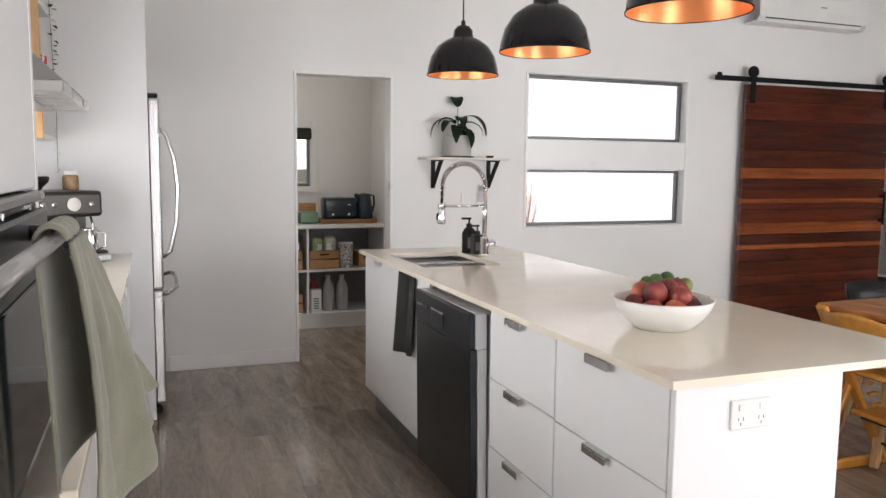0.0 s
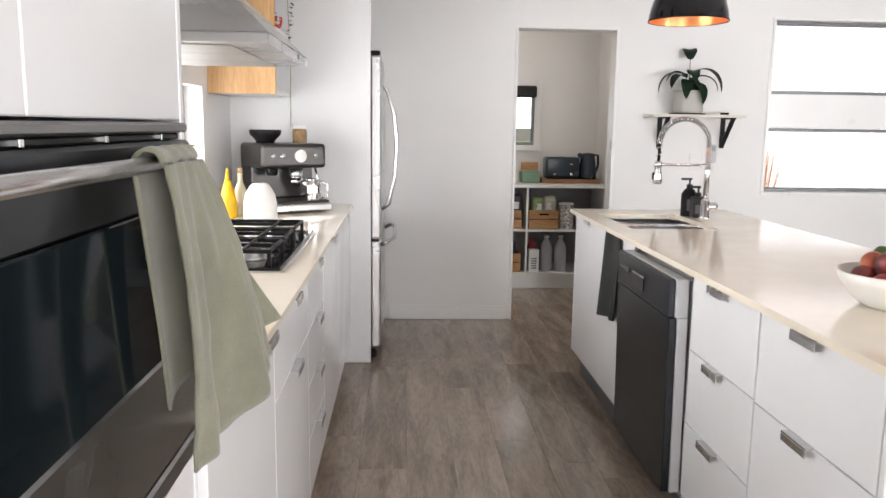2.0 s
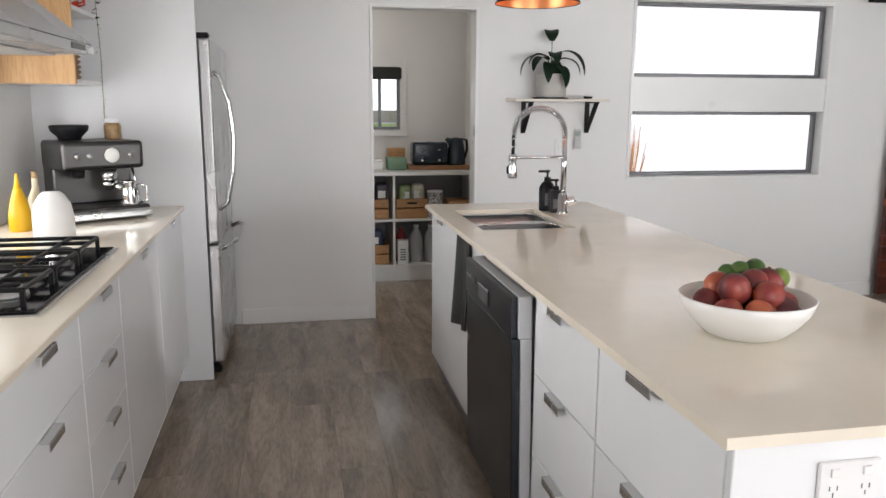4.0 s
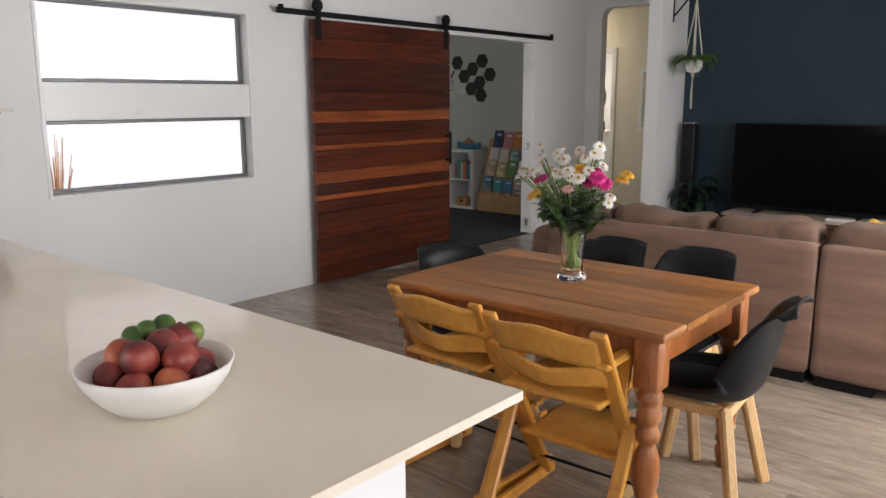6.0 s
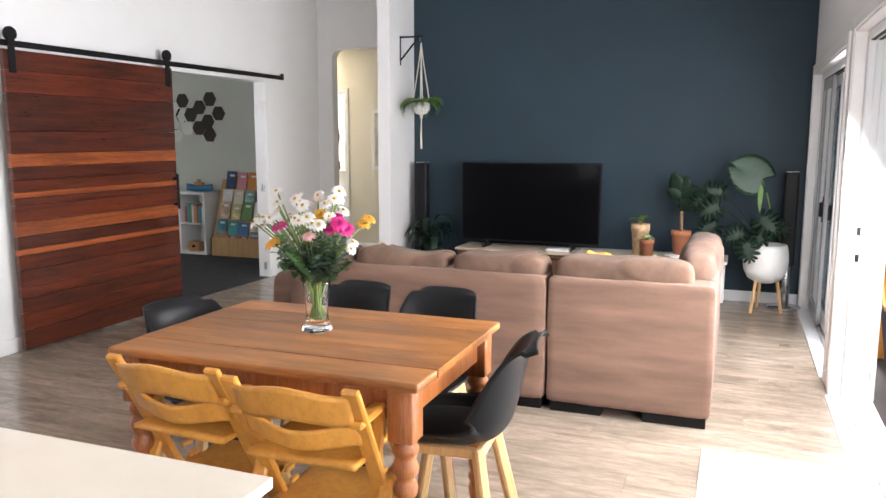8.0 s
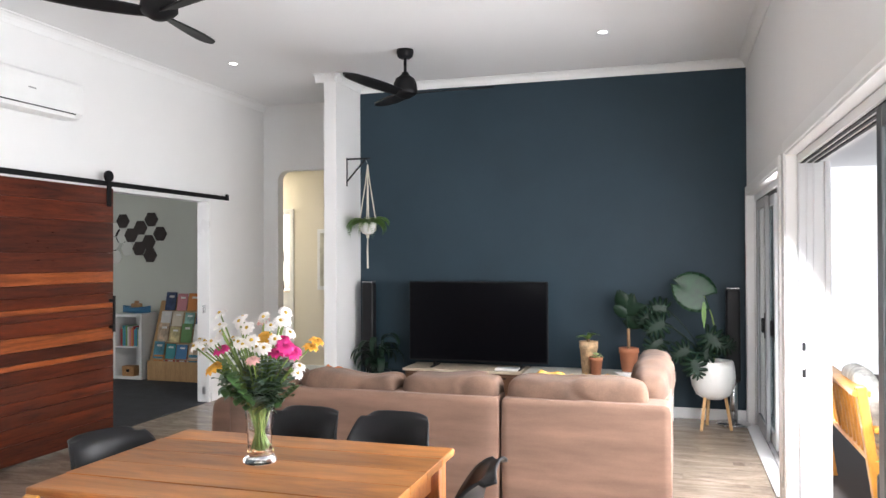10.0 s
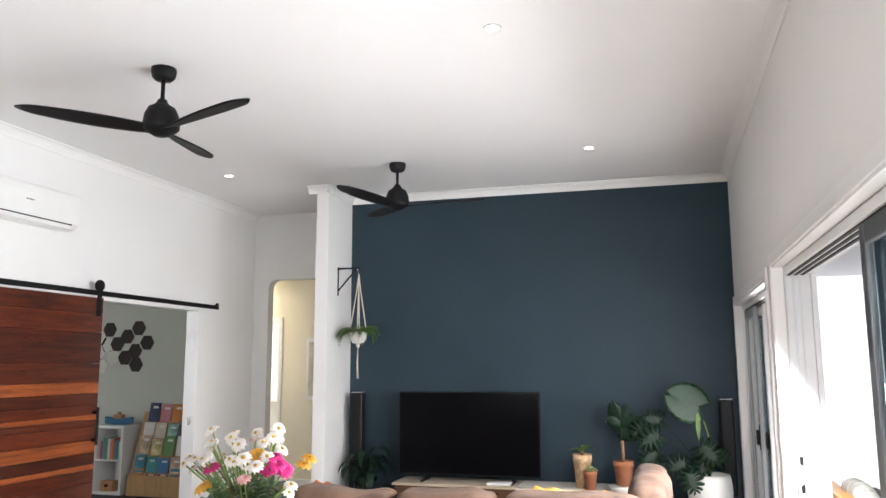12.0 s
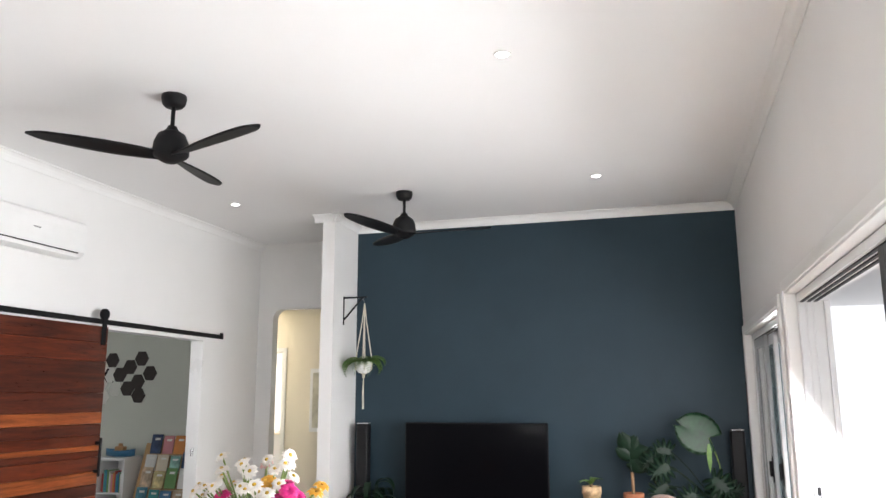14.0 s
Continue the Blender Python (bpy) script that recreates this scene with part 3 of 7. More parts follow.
def table_leg(x, y):
    prof = [(0, 0), (0.022, 0), (0.027, 0.02), (0.034, 0.05), (0.036, 0.075), (0.03, 0.095), (0.026, 0.10), (0.036, 0.115), (0.036, 0.13), (0.027, 0.14),
            (0.031, 0.16), (0.042, 0.22), (0.045, 0.27), (0.04, 0.32), (0.03, 0.35), (0.026, 0.36), (0.038, 0.375), (0.041, 0.395), (0.034, 0.415), (0.027, 0.425),
            (0.04, 0.445), (0.043, 0.465), (0.034, 0.49), (0.03, 0.5), (0.042, 0.515), (0.044, 0.53), (0.036, 0.545), (0.036, 0.56)]
    b = lathe(prof, 24, None, (x, y, 0))
    box((x - 0.044, y - 0.044, 0.555), (x + 0.044, y + 0.044, 0.732), 0.005, b)
    part("leg", b, LEGWOOD, tab, "turned pine leg", True)

for x in (TX0 + 0.072, TX1 - 0.072):
    for y in (TY0 + 0.072, TY1 - 0.072):
        table_leg(x, y)

# ---------------- sofa ----------------
def cushion(lo, hi, soft=0.35, puff=0.02, seed=0, wrinkle=0.012, n=14):
    """A stuffed cushion: a rounded box with bulging faces and creases."""
    own = bmesh.new()
    bmesh.ops.create_cube(own, size=2)
    bmesh.ops.subdivide_edges(own, edges=own.edges[:], cuts=n, use_grid_fill=True)
    c = Vector([(a + b) / 2 for a, b in zip(lo, hi)])
    s = Vector([(b - a) / 2 for a, b in zip(lo, hi)])
    p = 2 / soft
    for v in own.verts:
        q = v.co
        k = (abs(q.x) ** p + abs(q.y) ** p + abs(q.z) ** p) ** (1 / p)
        q = q / k
        w = Vector((q.x * s.x, q.y * s.y, q.z * s.z))
        nrm = q.normalized()
        d = noise.noise(Vector((w.x * 5 + seed * 7.1, w.y * 5, w.z * 5))) * wrinkle + noise.noise(w * 14 + Vector((seed, 3, 1))) * wrinkle * 0.45
        d += wrinkle * 0.5 * (0.4 - abs(noise.noise(Vector((w.x * 4 + seed, w.y * 9 + w.z * 6, w.z * 4 - w.y * 3)))) * 2) * (wrinkle > 0.02)
        v.co = c + w + nrm * (d + puff * (1 - abs(q.x)) * (1 - abs(q.y)))
    return own

def pillow(lo, hi, seed, dents):
    """A slumped back cushion: a flat-faced rounded block with a piped seam and creases running down from its top edge."""
    own = bmesh.new()
    bmesh.ops.create_cube(own, size=2)
    bmesh.ops.subdivide_edges(own, edges=own.edges[:], cuts=38, use_grid_fill=True)
    c = Vector([(a + b) / 2 for a, b in zip(lo, hi)])
    s = Vector([(b - a) / 2 for a, b in zip(lo, hi)])
    for v in own.verts:
        q = v.co
        p = 7.0
        k = (abs(q.x) ** p + abs(q.y) ** p + abs(q.z) ** p) ** (1 / p)
        q = q / k
        w = Vector((q.x * s.x, q.y * s.y, q.z * s.z))
        nrm = Vector((q.x ** 3 / s.x, q.y ** 3 / s.y, q.z ** 3 / s.z)).normalized()
        soft = noise.noise(Vector((w.x * 3 + seed * 3.1, w.y * 3.2, w.z * 3))) * 0.02
        along = w.y * 13 + w.z * (7 if seed % 2 else -6) + w.x * 9 + 2.2 * noise.noise(w * 4 + Vector((seed, 0, 0)))
        crease = -0.019 * max(0.0, 1 - abs(math.sin(along * 0.5 + seed)) * 3.2) * (0.35 + 0.65 * max(0.0, noise.noise(w * 3.3 + Vector((0, seed, 2))) * 2))
        seam = -0.006 * max(0.0, 1 - abs(w.x / s.x - 0.30) * 16) if q.z > 0.5 else 0.0
        sag = -0.022 * max(0.0, q.z) * math.exp(-((w.y / s.y - dents) ** 2) * 5)
        v.co = c + w + nrm * (soft + crease + seam + 0.012 * (1 - (w.y / s.y) ** 2)) + Vector((0, 0, sag))
    return own

QX, QY0, QY1, QM = 5.13, 1.075, 3.56, 1.94
for name, y0, y1, lab in (("sofa_section", QM + 0.006, QY1, "long section of a tan suede corner sofa"), ("sofa_section", QY0, QM - 0.006, "corner section of a tan suede sofa on black plinth")):
    s = thing(name, lab, "sofa", "corner sofa")
    part("back", cushion((QX, y0, 0.06), (QX + 0.2, y1, 0.755), 0.05, 0.004, y0, 0.005, 22), SUEDE, s, "", True)
    part("seat_base", cushion((QX + 0.19, y0 + 0.01, 0.06), (QX + 0.95, y1 - 0.01, 0.30), 0.1, 0, 1, 0.004), SUEDE, s, "", True)
    for k in range(2 if y1 - y0 > 1 else 1):
        w = (y1 - y0) / (2 if y1 - y0 > 1 else 1)
        part("seat_cushion", cushion((QX + 0.2, y0 + k * w, 0.29), (QX + 0.97, y0 + (k + 1) * w, 0.46), 0.25, 0.01, k + 3), SUEDE, s, "", True)
    part("foot", box((QX + 0.02, y0 + 0.02, 0), (QX + 0.3, y0 + 0.34, 0.062), 0.004), BLACK, s, "black plinth foot")
    part("foot", box((QX + 0.02, y1 - 0.3, 0), (QX + 0.3, y1 - 0.02, 0.062), 0.004), BLACK, s, "black plinth foot")
    cuts = (y0 + 0.01, 1.0 + 1.53, 1.0 + 2.14, y1) if y1 > 3 else (y0 + 0.1, y1)
    for k, (p, q) in enumerate(zip(cuts, cuts[1:])):
        part("back_cushion", pillow((QX + 0.045, p + 0.012, 0.5), (QX + 0.29, q - 0.012, 0.858 if y1 < 3 else 0.85 - 0.012 * k), k + (4 if y1 < 3 else 1), (0.2, -0.3, 0.1)[k]), DARKSUEDE, s, "plump creased back cushion", True)
s = thing("sofa_section", "chaise return of a tan suede corner sofa", "sofa", "corner sofa")
part("back", cushion((QX + 0.21, QY0, 0.06), (6.68, QY0 + 0.2, 0.755), 0.09, 0.006, 8, 0.006, 22), SUEDE, s, "", True)
part("back_cushion", cushion((QX + 0.2, QY0 - 0.005, 0.62), (6.62, QY0 + 0.215, 0.895), 0.62, 0.01, 11, 0.018, 34), DARKSUEDE, s, "plump creased bolster cushion", True)
part("seat_cushion", cushion((QX + 0.98, QY0 + 0.2, 0.28), (6.66, QY0 + 0.9, 0.46), 0.22, 0.01, 12), SUEDE, s, "", True)
part("foot", box((6.35, QY0 + 0.02, 0), (6.66, QY0 + 0.3, 0.062), 0.004), BLACK, s, "black plinth foot")
s = thing("sofa_section", "tan suede sofa arm at the far end", "sofa", "corner sofa")
part("arm", cushion((QX + 0.16, QY1 + 0.012, 0.05), (6.05, QY1 + 0.24, 0.63), 0.2, 0.01, 21, 0.006), SUEDE, s, "", True)
cloth = thing("throw", "crumpled orange cloth lying on the sofa", "throw", at=(6.05, 3.32, 0.5))
def crumple(u, v):
    return ((u - 0.5) * 0.3, (v - 0.5) * 0.34, 0.12 + 0.13 * math.exp(-((u - 0.5) ** 2 + (v - 0.5) ** 2) * 8) + 0.05 * noise.noise(Vector((u * 5, v * 5, 1))))
part("cloth", grid_sheet(crumple, 18, 18, 0.006), plain("orange_cloth", (0.55, 0.16, 0.045), 0.9, vary=0.25, grain=300, bumps=0.4), cloth, "", True)
YFRUIT = plain("yellow_cloth", (0.75, 0.42, 0.08), 0.8, vary=0.25, bumps=0.4)
toy = thing("throw", "yellow crumpled cloth on the sofa cushions", "throw", at=(5.46, 1.62, 0.60))
part("cloth", grid_sheet(lambda u, v: ((u - 0.5) * 0.16, (v - 0.5) * 0.46, 0.14 + 0.10 * math.exp(-((u - 0.5) ** 2) * 14) + 0.05 * noise.noise(Vector((u * 6, v * 9, 4)))), 16, 24, 0.006), YFRUIT, toy, "", True)

# ---------------- chairs ----------------
def shell_chair():
    c = thing("dining_chair", "black moulded shell dining chair with splayed beech legs", "chair", "black dining chairs")
    # seat profile from the front edge, down, and up the back, with the wings rising along its inner side
    prof = [(0.235, 0.425), (0.21, 0.447), (0.12, 0.44), (0.02, 0.422), (-0.08, 0.412), (-0.15, 0.425), (-0.195, 0.475), (-0.22, 0.55), (-0.238, 0.635), (-0.255, 0.715), (-0.272, 0.768), (-0.305, 0.803)]
    wid = [0.165, 0.20, 0.225, 0.236, 0.238, 0.236, 0.232, 0.224, 0.208, 0.19, 0.176, 0.15]
    rise = [-0.01, 0.012, 0.04, 0.065, 0.09, 0.115, 0.13, 0.12, 0.095, 0.06, 0.02, -0.02]
    n = len(prof) - 1
    def smooth(vals, f):
        i = min(int(f), n - 1)
        k = f - i
        a, b, c, d = vals[max(i - 1, 0)], vals[i], vals[i + 1], vals[min(i + 2, n)]
        return b + 0.5 * k * (c - a + k * (2 * a - 5 * b + 4 * c - d + k * (3 * (b - c) + d - a)))
    py, pz = [p[0] for p in prof], [p[1] for p in prof]
    def shell(u, v):
        f = u * n
        y, z = smooth(py, f), smooth(pz, f)
        e = min(max(f, 0.6), n - 1.6)
        ty, tz = smooth(py, e + 0.3) - smooth(py, e - 0.3), smooth(pz, e + 0.3) - smooth(pz, e - 0.3)
        ln = math.hypot(ty, tz)
        s = (v - 0.5) * 2
        lift = smooth(rise, f) * abs(s) ** 2.2
        return (s * smooth(wid, f) * (1 - 0.07 * abs(s) ** 3), y + tz / ln * lift, z - ty / ln * lift - (0.02 * abs(s) ** 4 if u > 0.93 else 0))
    part("shell", grid_sheet(shell, 56, 22, 0.011), BLACKPLASTIC, c, "", True)
    part("seat_pad", cushion((-0.17, -0.13, 0.418), (0.17, 0.19, 0.455), 0.5, 0.008, 2, 0.003, 8), plain("black_leatherette", (0.014, 0.014, 0.015), 0.45, vary=0.2, grain=200, bumps=0.3), c, "", True)
    for lo, hi in (((-0.15, -0.135, 0.365), (0.15, -0.105, 0.405)), ((-0.15, 0.115, 0.365), (0.15, 0.145, 0.405))):
        part("frame_rail", box(lo, hi, 0.006), PALEBEECH, c)
    for x in (-0.14, 0.11):
        part("frame_rail", box((x, -0.105, 0.365), (x + 0.03, 0.115, 0.405), 0.006), PALEBEECH, c)
    for sx in (-1, 1):
        for sy in (-1, 1):
            part("leg", beam((sx * 0.215, sy * 0.20 + 0.01, 0), (sx * 0.13, sy * 0.12 + 0.008, 0.405), 0.04, 0.046, 0.008), PALEBEECH, c, "splayed beech leg")
    return c

first = shell_chair()
first.matrix_basis = pose(3.70, 1.94, 0, 0, 0, 5)
copy_thing(first, pose(4.14, 2.26, 0, 0, 0, 90))
copy_thing(first, pose(4.14, 2.69, 0, 0, 0, 91))
copy_thing(first, pose(3.66, 3.00, 0, 0, 0, 158))

def high_chair():
    """A wooden grow-along chair; it faces +x, its back at -x."""
    c = thing("high_chair", "golden beech grow-along high chair with curved back slats", "chair", "high chairs")
    def rails(side):
        y = side * 0.205
        b = beam((0.36, y, 0.03), (-0.06, y, 0.775), 0.024, 0.058, 0.006, None, (0, 1, 0))
        part("upright", b, BEECH, c, "slanted grooved upright")
        part("leg", beam((-0.02, y + side * 0.026, 0.035), (0.16, y + side * 0.026, 0.42), 0.022, 0.05, 0.006, None, (0, 1, 0)), BEECH, c)
        part("floor_runner", box((-0.06, y - 0.014 + side * 0.012, 0), (0.43, y + 0.014 + side * 0.012, 0.045), 0.006), BEECH, c)
        part("armrest", beam((-0.03, y, 0.655), (0.17, y, 0.66), 0.05, 0.024, 0.008), BEECH, c)
        part("arm_strut", beam((0.16, y, 0.65), (0.115, y, 0.47), 0.022, 0.04, 0.005, None, (0, 1, 0)), BEECH, c)
        for k in range(7):
            f = 0.2 + 0.07 * k
            px, pz = 0.36 - 0.42 * f + 0.035, 0.03 + 0.745 * f + 0.01
            part("groove_cleat", box((px, y - side * 0.022 - 0.008, pz), (px + 0.05, y - side * 0.022 + 0.008, pz + 0.018), 0.003), BEECH, c)
        for k, z in enumerate((0.74, 0.645)):
            px = -0.06 + (0.775 - z) * 0.42 / 0.745
            own = lathe([(0, 0), (0.007, 0), (0.006, 0.004), (0, 0.005)], 10)
            part("bolt", join(None, own, Matrix.Translation((px - 0.0, y + side * 0.0125, z)) @ Matrix.Rotation(radians(-90 * side), 4, "X")), BLACK, c)
    rails(-1)
    rails(1)
    def slat(z0, z1, bow, wave, x0):
        def f(u, v):
            s = (u - 0.5) * 2
            zz = z0 + (z1 - z0) * v + wave * math.cos(s * math.pi) * (1 if v > 0.5 else 0.7)
            return (x0 - bow * (1 - s * s) - (z0 + (z1 - z0) * v - z0) * 0.4, s * 0.195, zz)
        return grid_sheet(f, 28, 6, 0.012)
    part("back_slat", slat(0.66, 0.765, 0.05, 0.012, -0.005), BEECH, c, "curved upper back slat", True)
    part("back_slat", slat(0.565, 0.635, 0.05, -0.014, 0.045), BEECH, c, "curved lower back slat", True)
    def plate(x0, x1, z, w):
        def f(u, v):
            s = (u - 0.5) * 2
            r = (max(0.0, 1 - abs(s) ** 5)) ** 0.5
            return (x0 + (x1 - x0) * v + (0.06 * (r - 1) if v > 0.5 else 0), s * w, z)
        return grid_sheet(f, 24, 10, 0.016)
    part("seat", plate(0.0, 0.34, 0.50, 0.19), BEECH, c, "", True)
    part("footplate", plate(0.14, 0.50, 0.27, 0.195), BEECH, c, "", True)
    for x, z in ((0.15, 0.455), (0.21, 0.24), (0.3, 0.12)):
        part("cross_rod", tube([(x, -0.2, z), (x, 0.2, z)], 0.006), BLACK, c, "black steel cross rod")
    return c

hc = high_chair()
hc.matrix_basis = pose(3.062, 2.225, 0, 0, 0, 2)
copy_thing(hc, pose(3.105, 2.727, 0, 0, 0, -2))

# grey stool tucked behind the island end
st = thing("step_stool", "light grey plastic step stool beside the island", "stool", at=(2.14, 1.98, 0))
part("body", lathe([(0.16, 0), (0.15, 0.02), (0.125, 0.30), (0.115, 0.335), (0.09, 0.345), (0, 0.345)], 24), plain("pale_grey_plastic", (0.42, 0.44, 0.46), 0.5, vary=0.1), st, "", True)

# ---------------- leaves and flowers ----------------
def leaf_mesh(bm, base, heading, pitch, length, width, droop=0.5, fold=0.25, lobes=0, nu=10):
    """One leaf blade from base: heading about z, rising by pitch, drooping towards its tip; lobes cut splits in the edge."""
    own = bmesh.new()
    hx, hy = math.cos(heading), math.sin(heading)
    rows = []
    if lobes:
        nu = lobes * 4
    p, a = Vector(base), pitch
    step = length / nu
    for i in range(nu + 1):
        t = i / nu
        w = width * (math.sin(math.pi * min(1, t * 0.93 + 0.07)) ** 0.75) * (1 - 0.25 * t)
        if lobes and 0.12 < t < 0.95 and i % 4 == 2:
            w *= 0.28
        f = fold * w
        rows.append([own.verts.new(p + Vector((-hy, hx, 0)) * (w * s) + Vector((0, 0, abs(s) * f))) for s in (-1, -0.5, 0, 0.5, 1)])
        p = p + Vector((hx * math.cos(a), hy * math.cos(a), math.sin(a))) * step
        a -= droop * 2 * step / length
    for r0, r1 in zip(rows, rows[1:]):
        for k in range(4):
            own.faces.new((r0[k], r0[k + 1], r1[k + 1], r1[k]))
    return join(bm, own)


def arc(a, b, lift=0.0, n=8, side=(0, 0, 0)):
    a, b, side = Vector(a), Vector(b), Vector(side)
    return [a.lerp(b, t / n) + Vector((0, 0, lift * math.sin(math.pi * t / n))) + side * math.sin(math.pi * t / n) for t in range(n + 1)]

rnd = random.Random(5)

# vase of flowers on the table
vx, vy = 3.64, 2.49
vase = thing("vase", "flared clear glass vase half full of water", "vase", at=(vx, vy, TZ))
part("glass", lathe([(0, 0), (0.056, 0), (0.06, 0.004), (0.057, 0.014), (0.046, 0.035), (0.043, 0.07), (0.047, 0.14), (0.058, 0.23), (0.065, 0.262), (0.062, 0.262), (0.055, 0.23), (0.044, 0.14), (0.040, 0.07), (0.042, 0.035), (0, 0.028)], 40), CLEAR, vase, "", True).visible_shadow = False
bunch = thing("flower_bouquet", "mixed white, pink and yellow flowers with eucalyptus leaves", "flowers", at=(vx, vy, TZ))
PETALW = plain("white_petal", (0.78, 0.74, 0.70), 0.6, vary=0.15, scale=40)
PETALP = plain("magenta_petal", (0.62, 0.02, 0.20), 0.55, vary=0.25, scale=40)
PETALY = plain("yellow_petal", (0.80, 0.42, 0.05), 0.55, vary=0.2, scale=40)
PETALR = plain("rose_petal", (0.75, 0.42, 0.40), 0.6, vary=0.25, scale=40)
CENTRE = plain("flower_centre", (0.55, 0.34, 0.03), 0.8, vary=0.3, scale=60, bumps=0.6)

def flower(pos, tilt, heading, radius, petals, material, ruffled=False):
    own = bmesh.new()
    layers = ((1.0, 0.15, 0), (0.75, 0.5, 0.5)) + (((0.5, 0.9, 0.25), (0.35, 1.2, 0.7)) if ruffled else ())
    for size, rise, off in layers:
        for k in range(petals):
            leaf_mesh(own, (0, 0, 0.002), 2 * math.pi * (k + off) / petals + rnd.uniform(-0.08, 0.08), rise + rnd.uniform(-0.1, 0.1), radius * size, radius * size * (0.29 if not ruffled else 0.34), 0.5, 0.2, 0, 4)
    m = Matrix.Translation(pos) @ Matrix.Rotation(heading, 4, "Z") @ Matrix.Rotation(tilt, 4, "Y")
    part("bloom", join(None, own, m), material, bunch, "", True)
    if not ruffled:
        own = lathe([(0, 0.012), (radius * 0.16, 0.01), (radius * 0.24, 0.004), (radius * 0.24, -0.004), (0, -0.006)], 12)
        part("flower_centre", join(None, own, m), CENTRE, bunch, "yellow flower centre", True)

# heads as (across, depth, height, kind); across runs along the -y side of the room
heads = []
for k in range(24):
    heads.append((rnd.uniform(-0.12, 0.08), rnd.uniform(-0.1, 0.1), rnd.uniform(0.42, 0.54), "w"))
for k in range(5):
    heads.append((rnd.uniform(-0.19, -0.10), rnd.uniform(-0.08, 0.06), rnd.uniform(0.37, 0.45), "w"))
heads += [(0.06, -0.06, 0.40, "p"), (0.085, -0.075, 0.425, "p"), (0.105, -0.05, 0.40, "p"), (0.07, -0.02, 0.44, "p"), (-0.10, -0.06, 0.41, "p"),
          (0.15, 0.0, 0.41, "y"), (0.165, 0.02, 0.43, "y"), (0.02, -0.03, 0.45, "y"), (-0.13, -0.04, 0.34, "y"), (-0.11, -0.07, 0.355, "y"),
          (0.12, -0.03, 0.345, "w"), (0.11, 0.0, 0.315, "w"), (-0.165, 0.01, 0.40, "w"), (0.0, 0.06, 0.5, "r"), (-0.03, -0.1, 0.43, "w"), (0.03, -0.1, 0.42, "w"), (0.0, -0.11, 0.38, "r")]
stems = bmesh.new()
for a, d, h, kind in heads:
    a, d = a * 1.22, d * 1.1
    x, y = d * 0.9 + a * 0.31, -a * 0.95 + d * 0.3
    pos = Vector((x, y, h))
    lean_h = math.atan2(y, x - 0.12)
    if kind == "w":
        flower(pos, rnd.uniform(0.3, 1.0), lean_h, rnd.uniform(0.027, 0.034), 11, PETALW)
    elif kind == "p":
        flower(pos, rnd.uniform(0.2, 0.9), lean_h, 0.038, 11, PETALP, True)
    elif kind == "y":
        flower(pos, rnd.uniform(0.2, 0.9), lean_h, 0.036, 9, PETALY, True)
    else:
        flower(pos, 0.5, lean_h, 0.03, 10, PETALR, True)
    foot = Vector((-x * 0.14 + rnd.uniform(-0.02, 0.02), -y * 0.14 + rnd.uniform(-0.02, 0.02), 0.035))
    neck = Vector((x * 0.28, y * 0.28, 0.25))
    tube([foot, foot.lerp(neck, 0.5), neck, neck.lerp(pos, 0.5) + Vector((0, 0, 0.015)), pos], 0.0033, 5, stems)
part("stalk_bundle", stems, STEM, bunch, "green stems", True)["kind"] = "stuff"
euc, fine = bmesh.new(), bmesh.new()
for k in range(34):
    an, rr = rnd.uniform(0, 6.28), rnd.uniform(0.05, 0.17)
    tip = Vector((math.cos(an) * rr, math.sin(an) * rr, rnd.uniform(0.25, 0.40)))
    for i in range(9):
        t = 0.35 + 0.65 * i / 8
        q = Vector((0, 0, 0.16)).lerp(tip, t)
        for s in (0, 3.14):
            leaf_mesh(euc if k % 2 else fine, q, an + s + 1.3, rnd.uniform(-0.3, 0.7), rnd.uniform(0.032, 0.055), rnd.uniform(0.014, 0.023), 0.4, 0.2, 0, 4)
part("eucalyptus_leaves", euc, LEAFGREY, bunch, "grey-green eucalyptus leaves", True)["kind"] = "stuff"
part("fine_leaves", fine, plain("mid_leaf", (0.05, 0.11, 0.03), 0.5, vary=0.3, scale=20), bunch, "small green leaves", True)["kind"] = "stuff"

# ---------------- television end ----------------
WALNUT = plain("walnut", (0.10, 0.045, 0.022), 0.45, vary=0.25, stretch=(1, 0.2, 4))
PALETOP = wood("limed_oak", (0.50, 0.40, 0.29), (0.66, 0.56, 0.44), 0.45, (9, 0.9, 9), 2.2, by_object=0.1, line=0.2)
unit = thing("tv_unit", "low walnut television unit with a pale limed oak top", "tv unit")
part("top", box((8.12, 2.40, 0.408), (8.56, 3.56, 0.43), 0.004), PALETOP, unit, "pale limed oak top")
part("body", box((8.15, 2.42, 0.06), (8.55, 3.54, 0.407), 0.004), WALNUT, unit)
for k in range(3):
    d = part("drawer", box((8.135, 2.425 + k * 0.372, 0.09), (8.1495, 2.425 + k * 0.372 + 0.366, 0.385), 0.003), WALNUT, unit, "dark walnut drawer front")
    part("pull", box((8.128, 2.55 + k * 0.372, 0.36), (8.1345, 2.66 + k * 0.372, 0.372), 0.002), BLACK, d)
for y in (2.5, 3.45):
    part("foot", box((8.2, y - 0.03, 0), (8.5, y + 0.03, 0.06), 0.004), BLACK, unit)
side = thing("sideboard", "low white cabinet with pale top beside the television unit", "cabinet")
part("top", box((8.10, 1.05, 0.408), (8.56, 2.392, 0.43), 0.004), plain("cream_laminate", (0.72, 0.68, 0.60), 0.4, vary=0.05), side)
